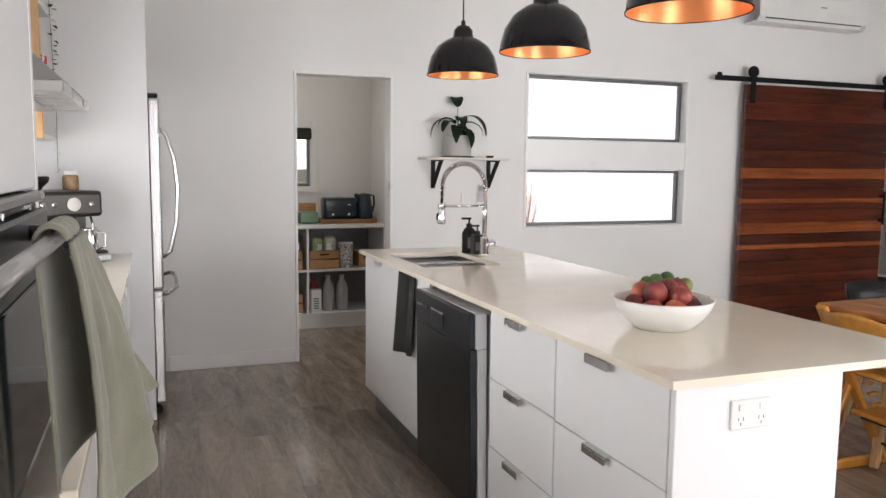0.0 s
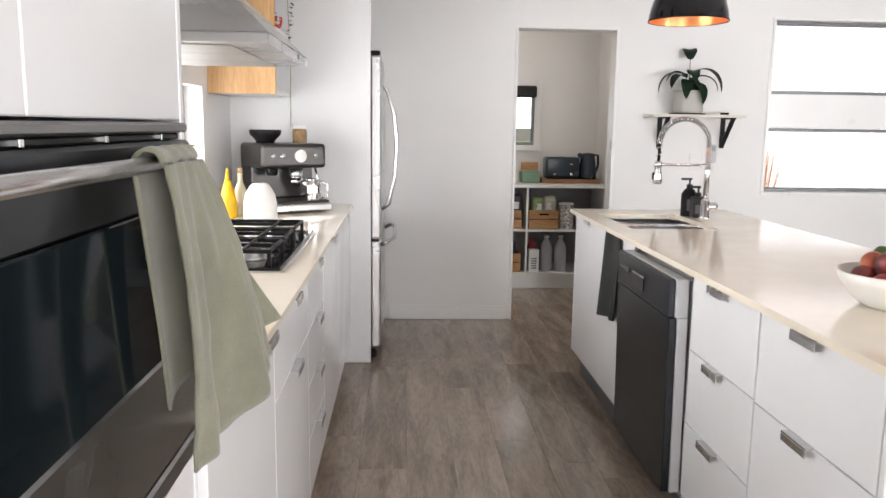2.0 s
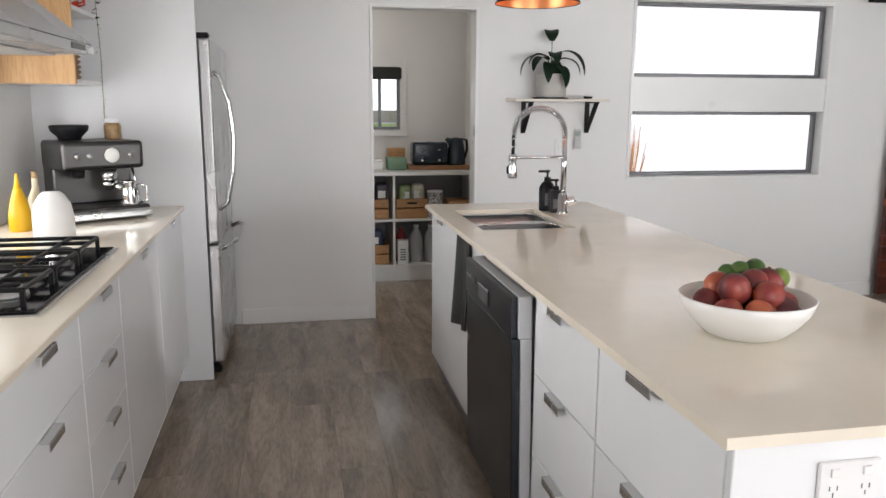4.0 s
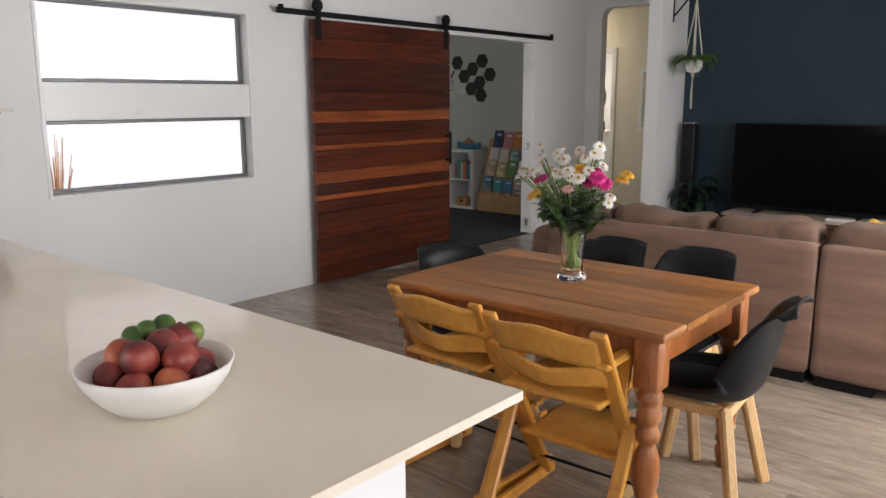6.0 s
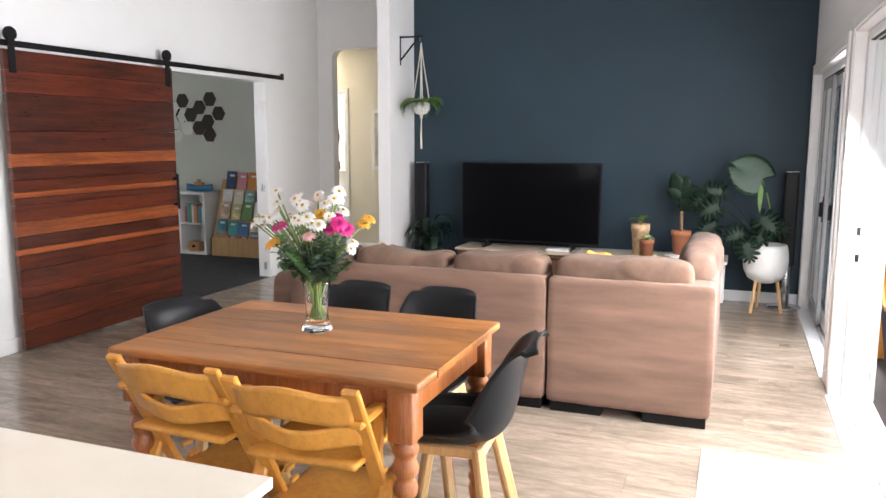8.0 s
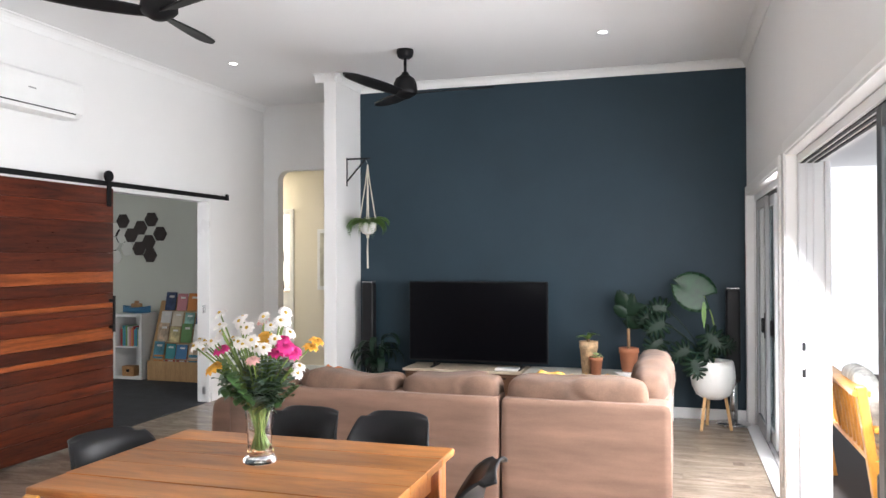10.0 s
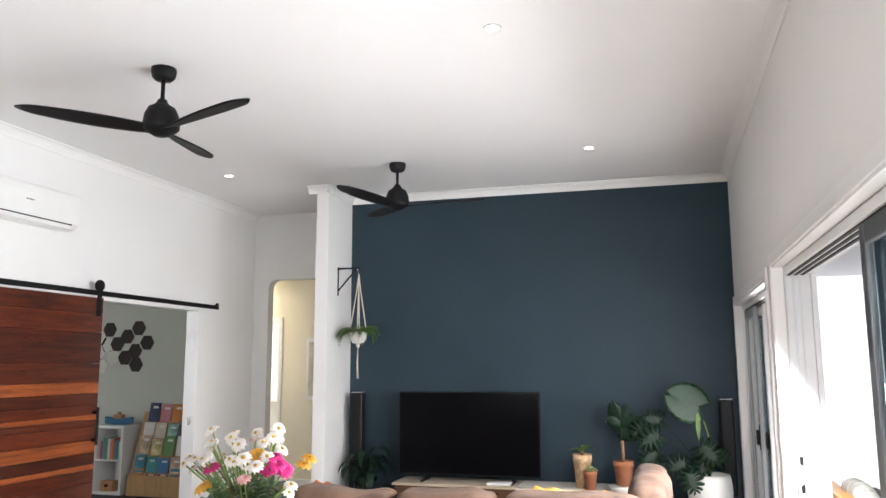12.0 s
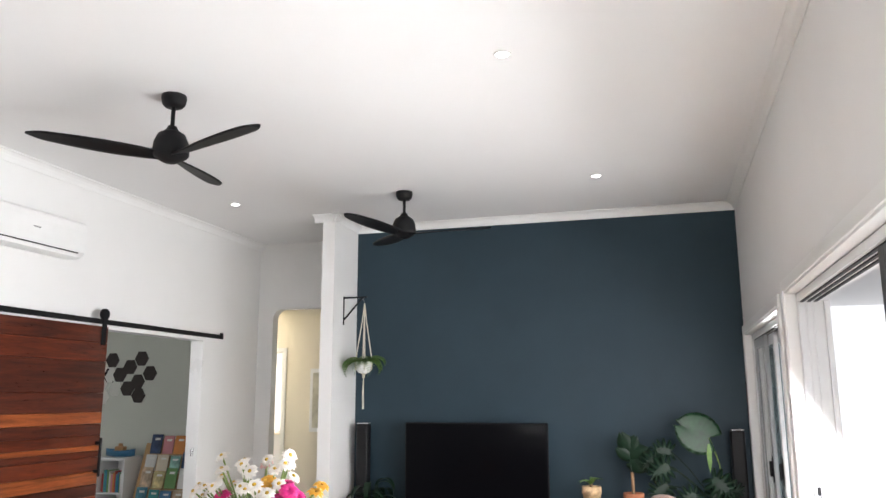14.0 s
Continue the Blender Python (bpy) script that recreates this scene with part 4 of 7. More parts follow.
part("body", box((8.15, 1.07, 0.06), (8.55, 2.385, 0.407), 0.004), WHITEPLASTIC, side)
for k in range(3):
    part("door", box((8.135, 1.075 + k * 0.437, 0.09), (8.1495, 1.075 + k * 0.437 + 0.431, 0.385), 0.003), WHITEPLASTIC, side)
for y in (1.2, 2.28):
    part("foot", box((8.2, y - 0.03, 0), (8.5, y + 0.03, 0.06), 0.004), BLACK, side)
tv = thing("television", "large black flat-screen television on the low unit", "television")
part("housing", box((8.318, 2.19, 0.485), (8.36, 3.555, 1.255), 0.006), BLACKPLASTIC, tv)
part("screen", box((8.312, 2.202, 0.502), (8.3175, 3.543, 1.243), 0.001), TVGLASS, tv, "dark glossy screen")
for y in (2.45, 3.3):
    part("stand_foot", join(box((8.22, y - 0.015, 0.43), (8.46, y + 0.015, 0.442), 0.003), box((8.32, y - 0.012, 0.44), (8.35, y + 0.012, 0.5), 0.002)), BLACK, tv)
bx = thing("set_top_box", "small white media box on the television unit", "media box", at=(8.24, 2.56, 0.43))
part("case", box((-0.06, -0.11, 0), (0.06, 0.11, 0.022), 0.006), WHITEPLASTIC, bx)

def speaker(y, z1):
    s = thing("tower_speaker", "slim black tower speaker on a round steel base", "speaker", "tower speakers", at=(8.44, y, 0))
    part("base", lathe([(0, 0), (0.14, 0), (0.145, 0.008), (0.14, 0.016), (0.03, 0.022), (0, 0.022)], 28), STEEL, s, "round steel base", True)
    part("pole", tube([(0, 0, 0.02), (0, 0, 0.4)], 0.036, 16), STEEL, s, "steel column", True)
    part("cabinet", box((-0.055, -0.06, 0.38), (0.055, 0.06, z1 - 0.012), 0.02, None, 3), BLACKPLASTIC, s)
    part("cap", box((-0.05, -0.055, z1 - 0.0115), (0.05, 0.055, z1), 0.004), STEEL, s)

speaker(4.03, 1.245)
speaker(0.565, 1.21)

# leafy plant left of the television
pl = thing("potted_plant", "glossy dark green houseplant beside the television", "plant", at=(8.3, 3.88, 0))
part("pot", lathe([(0, 0), (0.11, 0), (0.14, 0.24), (0.15, 0.26), (0.135, 0.26), (0.12, 0.22), (0, 0.22)], 24), BLACKPLASTIC, pl, "", True)
for k in range(15):
    an = k * 2.4 + rnd.uniform(-0.3, 0.3)
    hh, r0 = rnd.uniform(0.42, 0.70), rnd.uniform(0.03, 0.10)
    tip = (math.cos(an) * r0, math.sin(an) * r0, hh)
    part("stalk", tube(arc((0, 0, 0.21), tip, 0.02, 5), 0.006, 6), LEAF, pl, "", True)
    part("leaf", leaf_mesh(None, tip, an, rnd.uniform(0.5, 1.1), rnd.uniform(0.24, 0.34), rnd.uniform(0.030, 0.048), rnd.uniform(1.1, 1.7), 0.22, 0, 10), LEAF, pl, "", True)
    part("leaf", leaf_mesh(None, (tip[0], tip[1], hh - 0.07), an + 1.4, rnd.uniform(0.2, 0.8), rnd.uniform(0.16, 0.24), 0.032, rnd.uniform(1.0, 1.5), 0.22, 0, 8), LEAF, pl, "", True)

# monstera in a white footed pot
mo = thing("potted_plant", "monstera in a white bowl pot on timber legs", "plant", at=(8.2, 0.745, 0))
part("pot", lathe([(0, 0.262), (0.08, 0.265), (0.14, 0.30), (0.175, 0.37), (0.185, 0.45), (0.178, 0.54), (0.165, 0.592), (0.152, 0.592), (0.16, 0.53), (0, 0.52)], 36), CERAMIC, mo, "white bowl pot", True)
for k in range(3):
    an = k * 2.094 + 2.4
    part("leg", beam((math.cos(an) * 0.15, math.sin(an) * 0.15, 0), (math.cos(an) * 0.10, math.sin(an) * 0.10, 0.30), 0.026, 0.026, 0.008), PALEBEECH, mo, "tapered timber leg")
GREENLEAF = plain("mid_green_leaf", (0.005, 0.036, 0.011), 0.45, vary=0.4, scale=18)
def broad_leaf(base, along, normal, length, width, lobes=6, gap=0.0, curl=0.25, droop=0.15):
    """A broad heart-shaped blade lying in the plane of along and normal; gap opens splits between its lobes."""
    own = bmesh.new()
    t = Vector(along).normalized()
    n = Vector(normal)
    n = (n - t * n.dot(t)).normalized()
    side = n.cross(t)
    base = Vector(base)
    for sg in (-1, 1):
        for i in range(lobes):
            rows = []
            for j in range(6):
                r = j / 5
                ends = []
                for a in (i / lobes, (i + 1) / lobes):
                    an = 2.45 - 2.1 * a
                    ln = width * (0.7 + 0.45 * math.sin(math.pi * min(1, a * 1.1))) * (1 - 0.45 * a * a)
                    m = length * 0.82 * a
                    ends.append(t * (m + math.cos(an) * ln * r) + side * (sg * math.sin(an) * ln * r) - n * (curl * ln * r * r + droop * m * m / length))
                mid, half = (ends[0] + ends[1]) / 2, (ends[1] - ends[0]) / 2
                g = 1 if r < 0.3 else 1 - gap * (r - 0.3) / 0.7 * 1.4
                if j == 5:
                    g *= 0.72 if gap > 0.2 else 0.94
                rows.append([own.verts.new(base + mid - half * g), own.verts.new(base + mid + n * (0.012 * width / 0.15 * r)), own.verts.new(base + mid + half * g)])
            for r0, r1 in zip(rows, rows[1:]):
                for k in range(2):
                    own.faces.new((r0[k], r0[k + 1], r1[k + 1], r1[k]))
    bmesh.ops.remove_doubles(own, verts=own.verts[:], dist=0.0004)
    bmesh.ops.recalc_face_normals(own, faces=own.faces[:])
    bmesh.ops.solidify(own, geom=own.faces[:], thickness=0.0012)
    return own

part("leaf", broad_leaf((-0.10, 0.07, 1.15), (-0.1, 0.85, 0.42), (-1, -0.1, 0.25), 0.29, 0.165, 9, 0.0, 0.06), GREENLEAF, mo, "large nearly whole mid-green leaf", True)
part("stalk", tube(arc((0, 0, 0.52), (-0.10, 0.07, 1.15), 0.02, 8, (0, -0.05, 0)), 0.006, 6), STEM, mo, "", True)
part("leaf", leaf_mesh(None, (-0.13, 0.075, 1.10), 3.1, -1.45, 0.23, 0.022, 0.1, 0.5, 0, 6), LEAFLITE, mo, "pale furled new leaf", True)
for x, y, z, dy, dz, ln in ((-0.12, 0.40, 0.92, 0.8, -0.45, 0.19), (-0.02, 0.38, 1.03, 0.9, 0.1, 0.17), (-0.06, 0.50, 0.98, 0.7, -0.5, 0.16), (-0.14, 0.06, 0.83, -0.7, -0.6, 0.20),
                            (-0.24, 0.17, 0.62, -0.35, -0.9, 0.17), (-0.18, 0.20, 0.70, 0.8, -0.4, 0.17), (-0.05, 0.42, 0.76, 0.7, -0.5, 0.18), (-0.02, -0.03, 0.72, -0.8, 0.1, 0.16), (-0.12, 0.02, 0.72, 0.4, -0.8, 0.15)):
    part("leaf", broad_leaf((x, y, z), (-0.2, dy, dz), (-1, -0.15, 0.1), ln, ln * 0.62, 6, 0.42, 0.3), LEAF, mo, "split dark leaf", True)
    part("stalk", tube(arc((0, 0, 0.52), (x, y, z), 0.05), 0.005, 6), LEAF, mo, "", True)

# pots on the television unit
def pot_plant(name, label, at, r, h, material, leaves, ln, wd, lm, stalk=0.0):
    p = thing(name, label, "plant", at=at)
    part("pot", lathe([(0, 0), (r * 0.72, 0), (r * 0.92, h * 0.78), (r * 1.0, h * 0.79), (r, h), (r * 0.88, h), (r * 0.84, h * 0.85), (0, h * 0.85)], 24), material, p, "", True)
    if stalk:
        part("trunk", tube([(0, 0, h * 0.8), (0.004, 0.004, h + stalk)], 0.014, 8), plain("bark", (0.28, 0.16, 0.08), 0.8, vary=0.3), p, "bare woody stem", True)
    for k in range(leaves):
        an = k * 2.4 + 0.4
        part("leaf", leaf_mesh(None, (math.cos(an) * 0.012, math.sin(an) * 0.012, h + stalk - 0.01 + 0.012 * (k % 3)), an, rnd.uniform(0.5, 1.2), ln * rnd.uniform(0.8, 1.15), wd, 0.8, 0.25, 0, 8), lm, p, "", True)
    return p

rp = pot_plant("potted_plant", "rubber plant cutting in a terracotta pot", (8.2, 1.45, 0.47), 0.088, 0.21, TERRACOTTA, 0, 0.27, 0.06, LEAF, 0.17)
part("stem", tube([(0.012, 0.006, 0.2), (0.0, 0.01, 0.42), (0.01, 0.025, 0.56)], 0.006, 6), LEAF, rp, "", True)
for dy, dz, ln, z in ((0.35, 0.9, 0.21, 0.54), (-0.35, 0.9, 0.18, 0.54), (-0.9, 0.3, 0.20, 0.52), (-0.8, -0.35, 0.17, 0.46), (0.7, 0.5, 0.15, 0.5)):
    part("leaf", broad_leaf((0.0, 0.02, z), (-0.25, dy, dz), (-1, 0.1, -0.05), ln, ln * 0.36, 5, 0.0, 0.3), LEAF, rp, "broad dark leaf", True)
pot_plant("potted_plant", "small succulent in a patterned cream pot", (8.26, 1.81, 0.43), 0.085, 0.29, plain("patterned_cream_pot", (0.62, 0.42, 0.24), 0.7, vary=0.5, scale=22), 7, 0.13, 0.03, LEAFLITE, 0.02)
pot_plant("potted_plant", "tiny variegated plant in a terracotta pot", (8.17, 1.735, 0.43), 0.06, 0.16, TERRACOTTA, 9, 0.06, 0.02, plain("variegated_leaf", (0.45, 0.52, 0.22), 0.5, vary=0.5, scale=30), 0.0)
dish = thing("saucer", "wide white ceramic saucer under the terracotta pot", "saucer", at=(8.2, 1.45, 0.43))
part("dish", lathe([(0, 0), (0.11, 0), (0.135, 0.035), (0.13, 0.037), (0.10, 0.03), (0.08, 0.04), (0, 0.04)], 28), CERAMIC, dish, "", True)

# hanging fern on a bracket
br = thing("wall_bracket", "black steel triangular wall bracket", "bracket", at=(8.25, 4.19, 2.2))
part("plate", box((-0.012, -0.006, 0), (0.012, 0, 0.285), 0.002), BLACK, br)
part("arm", box((-0.008, -0.25, 0.262), (0.008, -0.006, 0.278), 0.002), BLACK, br)
part("brace", beam((0, -0.006, 0.05), (0, -0.2, 0.262), 0.014, 0.014, 0.002), BLACK, br)
fern = thing("hanging_plant", "fern in white pot in a macrame hanger", "plant", at=(8.25, 3.965, 1.38))
part("hook", tube(arc((0, 0, 1.04), (0, 0, 1.09), 0, 4, (0, 0.015, 0)), 0.003, 6), STEEL, fern)
part("pot", lathe([(0, 0.34), (0.055, 0.345), (0.075, 0.40), (0.08, 0.455), (0.072, 0.455), (0.068, 0.42), (0, 0.42)], 24), CERAMIC, fern, "", True)
COTTON = plain("cotton_cord", (0.66, 0.61, 0.50), 0.9, vary=0.1, grain=250, bumps=0.6)
for k in range(4):
    an = k * 1.571 + 0.5
    e = (math.cos(an) * 0.083, math.sin(an) * 0.083, 0.45)
    part("cord", tube([(0, 0, 1.03), (e[0] * 0.25, e[1] * 0.25, 0.85), e, (e[0] * 0.95, e[1] * 0.95, 0.38), (0, 0, 0.325)], 0.0055, 6), COTTON, fern, "", True)
b = lathe([(0, 0.3), (0.014, 0.3), (0.016, 0.32), (0.01, 0.345), (0, 0.345)], 10)
for k in range(5):
    tube([(0, 0, 0.31), (0.006 * (k - 2), 0.004, 0.15), (0.008 * (k - 2), 0, 0.0 + 0.02 * (k % 2))], 0.0045, 5, b)
part("tassel", b, COTTON, fern, "", True)
b = bmesh.new()
for k in range(34):
    an = rnd.uniform(0, 6.28)
    ln = rnd.uniform(0.16, 0.28)
    p0, pt = Vector((math.cos(an) * 0.03, math.sin(an) * 0.03, 0.45)), rnd.uniform(0.3, 1.1)
    a = pt
    for i in range(11):
        p0 = p0 + Vector((math.cos(an) * math.cos(a), math.sin(an) * math.cos(a), math.sin(a))) * (ln / 11)
        a -= 0.22
        wl = 0.05 * math.sin(math.pi * min(1, (i + 2) / 12.5)) + 0.006
        for s in (1, -1):
            leaf_mesh(b, p0, an + s * 1.1, -0.15, wl, 0.011, 0.4, 0.1, 0, 3)
part("fronds", b, LEAFLITE, fern, "bright green fern fronds", True)["kind"] = "stuff"

# ---------------- ceiling fans and lights ----------------
def ceiling_fan(x, y, turn):
    f = thing("ceiling_fan", "three-blade matt black ceiling fan", "ceiling fan", "ceiling fans", at=(x, y, H), turn=turn)
    part("canopy", lathe([(0, 0), (0.072, 0), (0.074, -0.02), (0.066, -0.055), (0.05, -0.072), (0, -0.074)], 32), BLACK, f, "", True)
    part("rod", tube([(0, 0, -0.07), (0, 0, -0.2)], 0.0125, 12), BLACK, f, "", True)
    part("motor", lathe([(0, -0.19), (0.025, -0.192), (0.035, -0.215), (0.05, -0.228), (0.078, -0.245), (0.098, -0.29), (0.105, -0.345), (0.105, -0.37), (0.09, -0.385), (0.04, -0.415), (0, -0.42)], 36), BLACK, f, "", True)
    for k in range(3):
        def blade(u, v):
            r = 0.05 + 0.71 * u
            w = 0.03 + 0.042 * math.sin(math.pi * min(1, u * 0.72 + 0.12)) ** 1.2
            w *= (1 - max(0, (u - 0.86) / 0.14) ** 2 * 0.85)
            s = (v - 0.5) * 2
            tw = 0.24 * (1 - u) + 0.08
            return (r, s * w * math.cos(tw) + 0.03 * u * u, -0.372 + s * w * math.sin(tw) + 0.035 * u)
        own = grid_sheet(blade, 20, 6, 0.008)
        part("blade", join(None, own, Matrix.Rotation(k * 2.0944, 4, "Z")), BLACK, f, "thin swept blade", True)

ceiling_fan(4.90, 3.868, 9)
ceiling_fan(7.385, 3.261, 38)

DL = glow("downlight_lens", (1, 0.97, 0.92), 14)
def downlight(x, y):
    d = thing("downlight", "small round white recessed ceiling downlight, lit", "downlight", "ceiling downlights", at=(x, y, H))
    part("ring", lathe([(0.036, -0.001), (0.048, -0.001), (0.046, -0.005), (0.036, -0.006)], 28, None, (0, 0, 0), True), WHITEPLASTIC, d, "", True)
    part("lens", lathe([(0, -0.003), (0.036, -0.003), (0.036, -0.001), (0, -0.001)], 24), DL, d)

for x, y in ((7.342, 4.911), (7.343, 1.589), (4.89, 1.866)):
    downlight(x, y)

ac = thing("air_conditioner", "white wall-mounted split-system air conditioner", "air conditioner", at=(0, 0, 0))
def ac_case(u, v):
    prof = [(5.668, 2.575), (5.56, 2.565), (5.50, 2.575), (5.472, 2.61), (5.462, 2.68), (5.462, 2.78), (5.475, 2.83), (5.50, 2.85), (5.668, 2.855)]
    f = v * (len(prof) - 1)
    i = min(int(f), len(prof) - 2)
    k = f - i
    return (4.93 + 1.17 * u, prof[i][0] * (1 - k) + prof[i + 1][0] * k, prof[i][1] * (1 - k) + prof[i + 1][1] * k)
b = grid_sheet(ac_case, 2, 32)
bmesh.ops.holes_fill(b, edges=b.edges[:], sides=0)
part("case", b, WHITEPLASTIC, ac)
part("louvre", box((5.0, 5.468, 2.598), (6.03, 5.476, 2.606), 0.002), BLACKPLASTIC, ac, "dark air outlet slot")
part("flap", box((5.0, 5.476, 2.566), (6.03, 5.50, 2.594), 0.004), WHITEPLASTIC, ac)
part("badge", box((5.56, 5.4585, 2.715), (5.63, 5.461, 2.725), 0.0005), plain("grey_badge", (0.3, 0.3, 0.3), 0.4), ac)

rug = thing("rug", "plain white woven rug with short fringe on the floor", "rug", at=(4.2, 0.76, 0))
part("pile", grid_sheet(lambda u, v: (-0.75 + 1.42 * u, -0.32 + 0.66 * v, 0.008 + 0.002 * noise.noise(Vector((u * 9, v * 5, 2)))), 40, 20, 0.007), RUG, rug, "", True)
b = bmesh.new()
for k in range(90):
    y = -0.315 + 0.65 * k / 89
    box((0.666, y - 0.002, 0.001), (0.69 + rnd.uniform(-0.006, 0.006), y + 0.002, 0.004), 0, b)
part("fringe", b, RUG, rug)["kind"] = "stuff"

# ---------------- kitchen side run ----------------
BF, BE = 0.165, 0.185     # cabinet front plane, bench edge
bench = thing("benchtop", "cream stone kitchen benchtop along the wall", "worktop")
part("slab", box((XW, 1.552, 0.885), (BE, 4.66, 0.905), 0.002), STONE, bench)

def base_unit(y0, y1, zs, label, handles=True, at_end=0.0):
    u = thing("base_cabinet", label, "cabinet", "kitchen base cabinets")
    part("body", box((XW + 0.02, y0 + 0.001, 0.13), (BF - 0.02, y1 - 0.001, 0.884), 0), GLOSS, u)
    part("kickboard", box((BF - 0.07, y0 + 0.001, 0), (BF - 0.055, y1 - 0.001, 0.13)), WHITEPLASTIC, u)
    for za, zb in zip(zs, zs[1:]):
        d = part("drawer" if len(zs) > 2 else "door", box((BF - 0.018, y0 + 0.002, za + 0.002), (BF, y1 - 0.002, zb - 0.002), 0.0015), GLOSS, u)
        if handles:
            yc = (y0 + y1) / 2 + at_end
            b = box((BF, yc - 0.055, zb - 0.006), (BF + 0.022, yc + 0.055, zb - 0.001), 0.001)
            box((BF + 0.019, yc - 0.055, zb - 0.024), (BF + 0.022, yc + 0.055, zb - 0.006), 0.0008, b)
            part("handle", b, STEEL, d, "brushed steel lip handle")
    return u

base_unit(1.552, 2.16, (0.13, 0.882), "white gloss base cabinet beside the oven tower", True, 0.2)
base_unit(2.16, 2.78, (0.13, 0.69, 0.882), "white gloss base cabinet with two drawers")
base_unit(2.78, 3.25, (0.13, 0.33, 0.51, 0.69, 0.882), "white gloss base cabinet with four drawers")
base_unit(3.25, 3.95, (0.13, 0.882), "white gloss base cabinet with a plain door")
base_unit(3.95, 4.655, (0.13, 0.882), "white gloss base cabinet with a plain door")
panel = thing("tall_panel", "full-height white gloss panel beside the fridge", "panel")
part("board", box((XW, 4.662, 0), (0.28, 4.685, H - 0.085), 0.002), GLOSS, panel)

# oven tower
TW0, TW1, TF = 0.66, 1.545, 0.153
tower = thing("oven_tower", "tall white gloss oven housing cabinet", "cabinet")
part("body", box((XW, TW0, 0.1), (TF - 0.02, TW1 - 0.018, 0.885), 0), GLOSS, tower)
part("body", box((XW, TW0, 1.338), (TF - 0.02, TW1 - 0.018, 2.75), 0), GLOSS, tower)
part("side_panel", box((XW, TW1 - 0.018, 0.0), (TF, TW1, 2.75), 0.0015), GLOSS, tower)
part("back", box((XW, TW0, 0.885), (XW + 0.02, TW1 - 0.018, 1.337), 0), GLOSS, tower)
for y0, y1 in ((TW0, 1.087), (1.087, TW1 - 0.02)):
    part("door", box((TF - 0.018, y0 + 0.0015, 1.338), (TF, y1 - 0.0015, 2.748), 0.0015), GLOSS, tower)
part("drawer", box((TF - 0.018, TW0 + 0.002, 0.1), (TF, TW1 - 0.022, 0.86), 0.0015), GLOSS, tower)
oven = thing("oven", "wide black glass wall oven with steel trim", "oven")
OY0, OY1 = TW0 + 0.004, TW1 - 0.022
OZ = 1.230
part("body", box((XW + 0.03, OY0, 0.865), (TF - 0.012, OY1, 1.334), 0.002), BLACKPLASTIC, oven)
part("control_fascia", box((TF - 0.01, OY0, 1.3215), (TF + 0.010, OY1, 1.3345), 0.003), OVENSTEEL, oven, "steel top fascia")
part("vent", box((TF - 0.012, OY0 + 0.01, 1.3125), (TF + 0.000, OY1 - 0.01, 1.321), 0.002), BLACKPLASTIC, oven, "dark vent slot")
for y in (OY0 + 0.12, OY0 + 0.4, OY1 - 0.10, OY1 - 0.28):
    part("vent_tab", box((TF - 0.005, y - 0.004, 1.3127), (TF + 0.006, y + 0.004, 1.3208), 0.001), CHROME, oven)
# glass strip given a steel tone that imitates the reflection on it
part("door_top_band", box((TF - 0.01, OY0, OZ), (TF + 0.012, OY1, 1.3115), 0.004), DARKSTEEL, oven, "upper strip of the oven door glass, toned like steel for its reflection")
part("door_glass", box((TF - 0.01, OY0, 1.0425), (TF + 0.0122, OY1, OZ - 0.0008), 0.002), OVENGLASS, oven, "black reflective door glass")
part("door", box((TF - 0.01, OY0, 0.902), (TF + 0.012, OY1, 1.0415), 0.004), OVENSTEEL, oven, "steel lower band of the oven door")
part("lower_trim", box((TF - 0.01, OY0, 0.868), (TF + 0.014, OY1, 0.899), 0.004), OVENSTEEL, oven)
b = tube([(0.20, OY0 + 0.05, 1.291), (0.20, OY1 - 0.13, 1.291)], 0.0085, 14)
for y in (OY0 + 0.08, OY1 - 0.16):
    tube([(TF + 0.010, y, 1.291), (0.20, y, 1.291)], 0.009, 10, b)
part("handle", b, STEEL, oven, "round brushed steel bar handle", True)

towel = thing("tea_towel", "sage green waffle tea towel draped over the oven handle", "towel")
def drape(u, v):
    # over the bar, then flaring outwards to a slanted hem
    folds = 0.013 * math.sin(u * 11 + 0.6) * min(1, v * 1.6) + 0.004 * math.sin(u * 27 + 3 * v) + 0.003 * noise.noise(Vector((u * 7, v * 9, 2)))
    top = Vector((0.2165, 1.235 + 0.135 * u ** 0.8, 1.291))
    hem = Vector((0.220 + 0.082 * u, 1.255 + 0.175 * u, 0.945 + 0.04 * u + 0.05 * u * u))
    p = top.lerp(hem, v ** (1.0 + 0.15 * (1 - u)))
    return (p.x + folds * (0.35 + 0.65 * v) + 0.008 * math.sin(math.pi * v), p.y + folds * 0.5, p.z)
part("front_layer", grid_sheet(drape, 56, 40, 0.004), LINEN, towel, "", True)
def over(u, v):
    return (0.20 + 0.0165 * math.cos(math.pi * v), 1.235 + 0.135 * u ** 0.8, 1.293 + 0.016 * math.sin(math.pi * v) + 0.0015 * math.sin(u * 21))
part("fold", grid_sheet(over, 24, 12, 0.004), LINEN, towel, "", True)
def rear(u, v):
    folds = 0.008 * math.sin(u * 9 + 2) * min(1, v * 1.6)
    top = Vector((0.1835, 1.235 + 0.135 * u ** 0.8, 1.291))
    hem = Vector((0.185 + 0.115 * u * u, 1.30 + 0.165 * u, 1.0 + 0.075 * u))
    p = top.lerp(hem, v)
    return (p.x + folds * 0.4, p.y + folds, p.z)
part("rear_layer", grid_sheet(rear, 40, 30, 0.004), LINEN, towel, "", True)

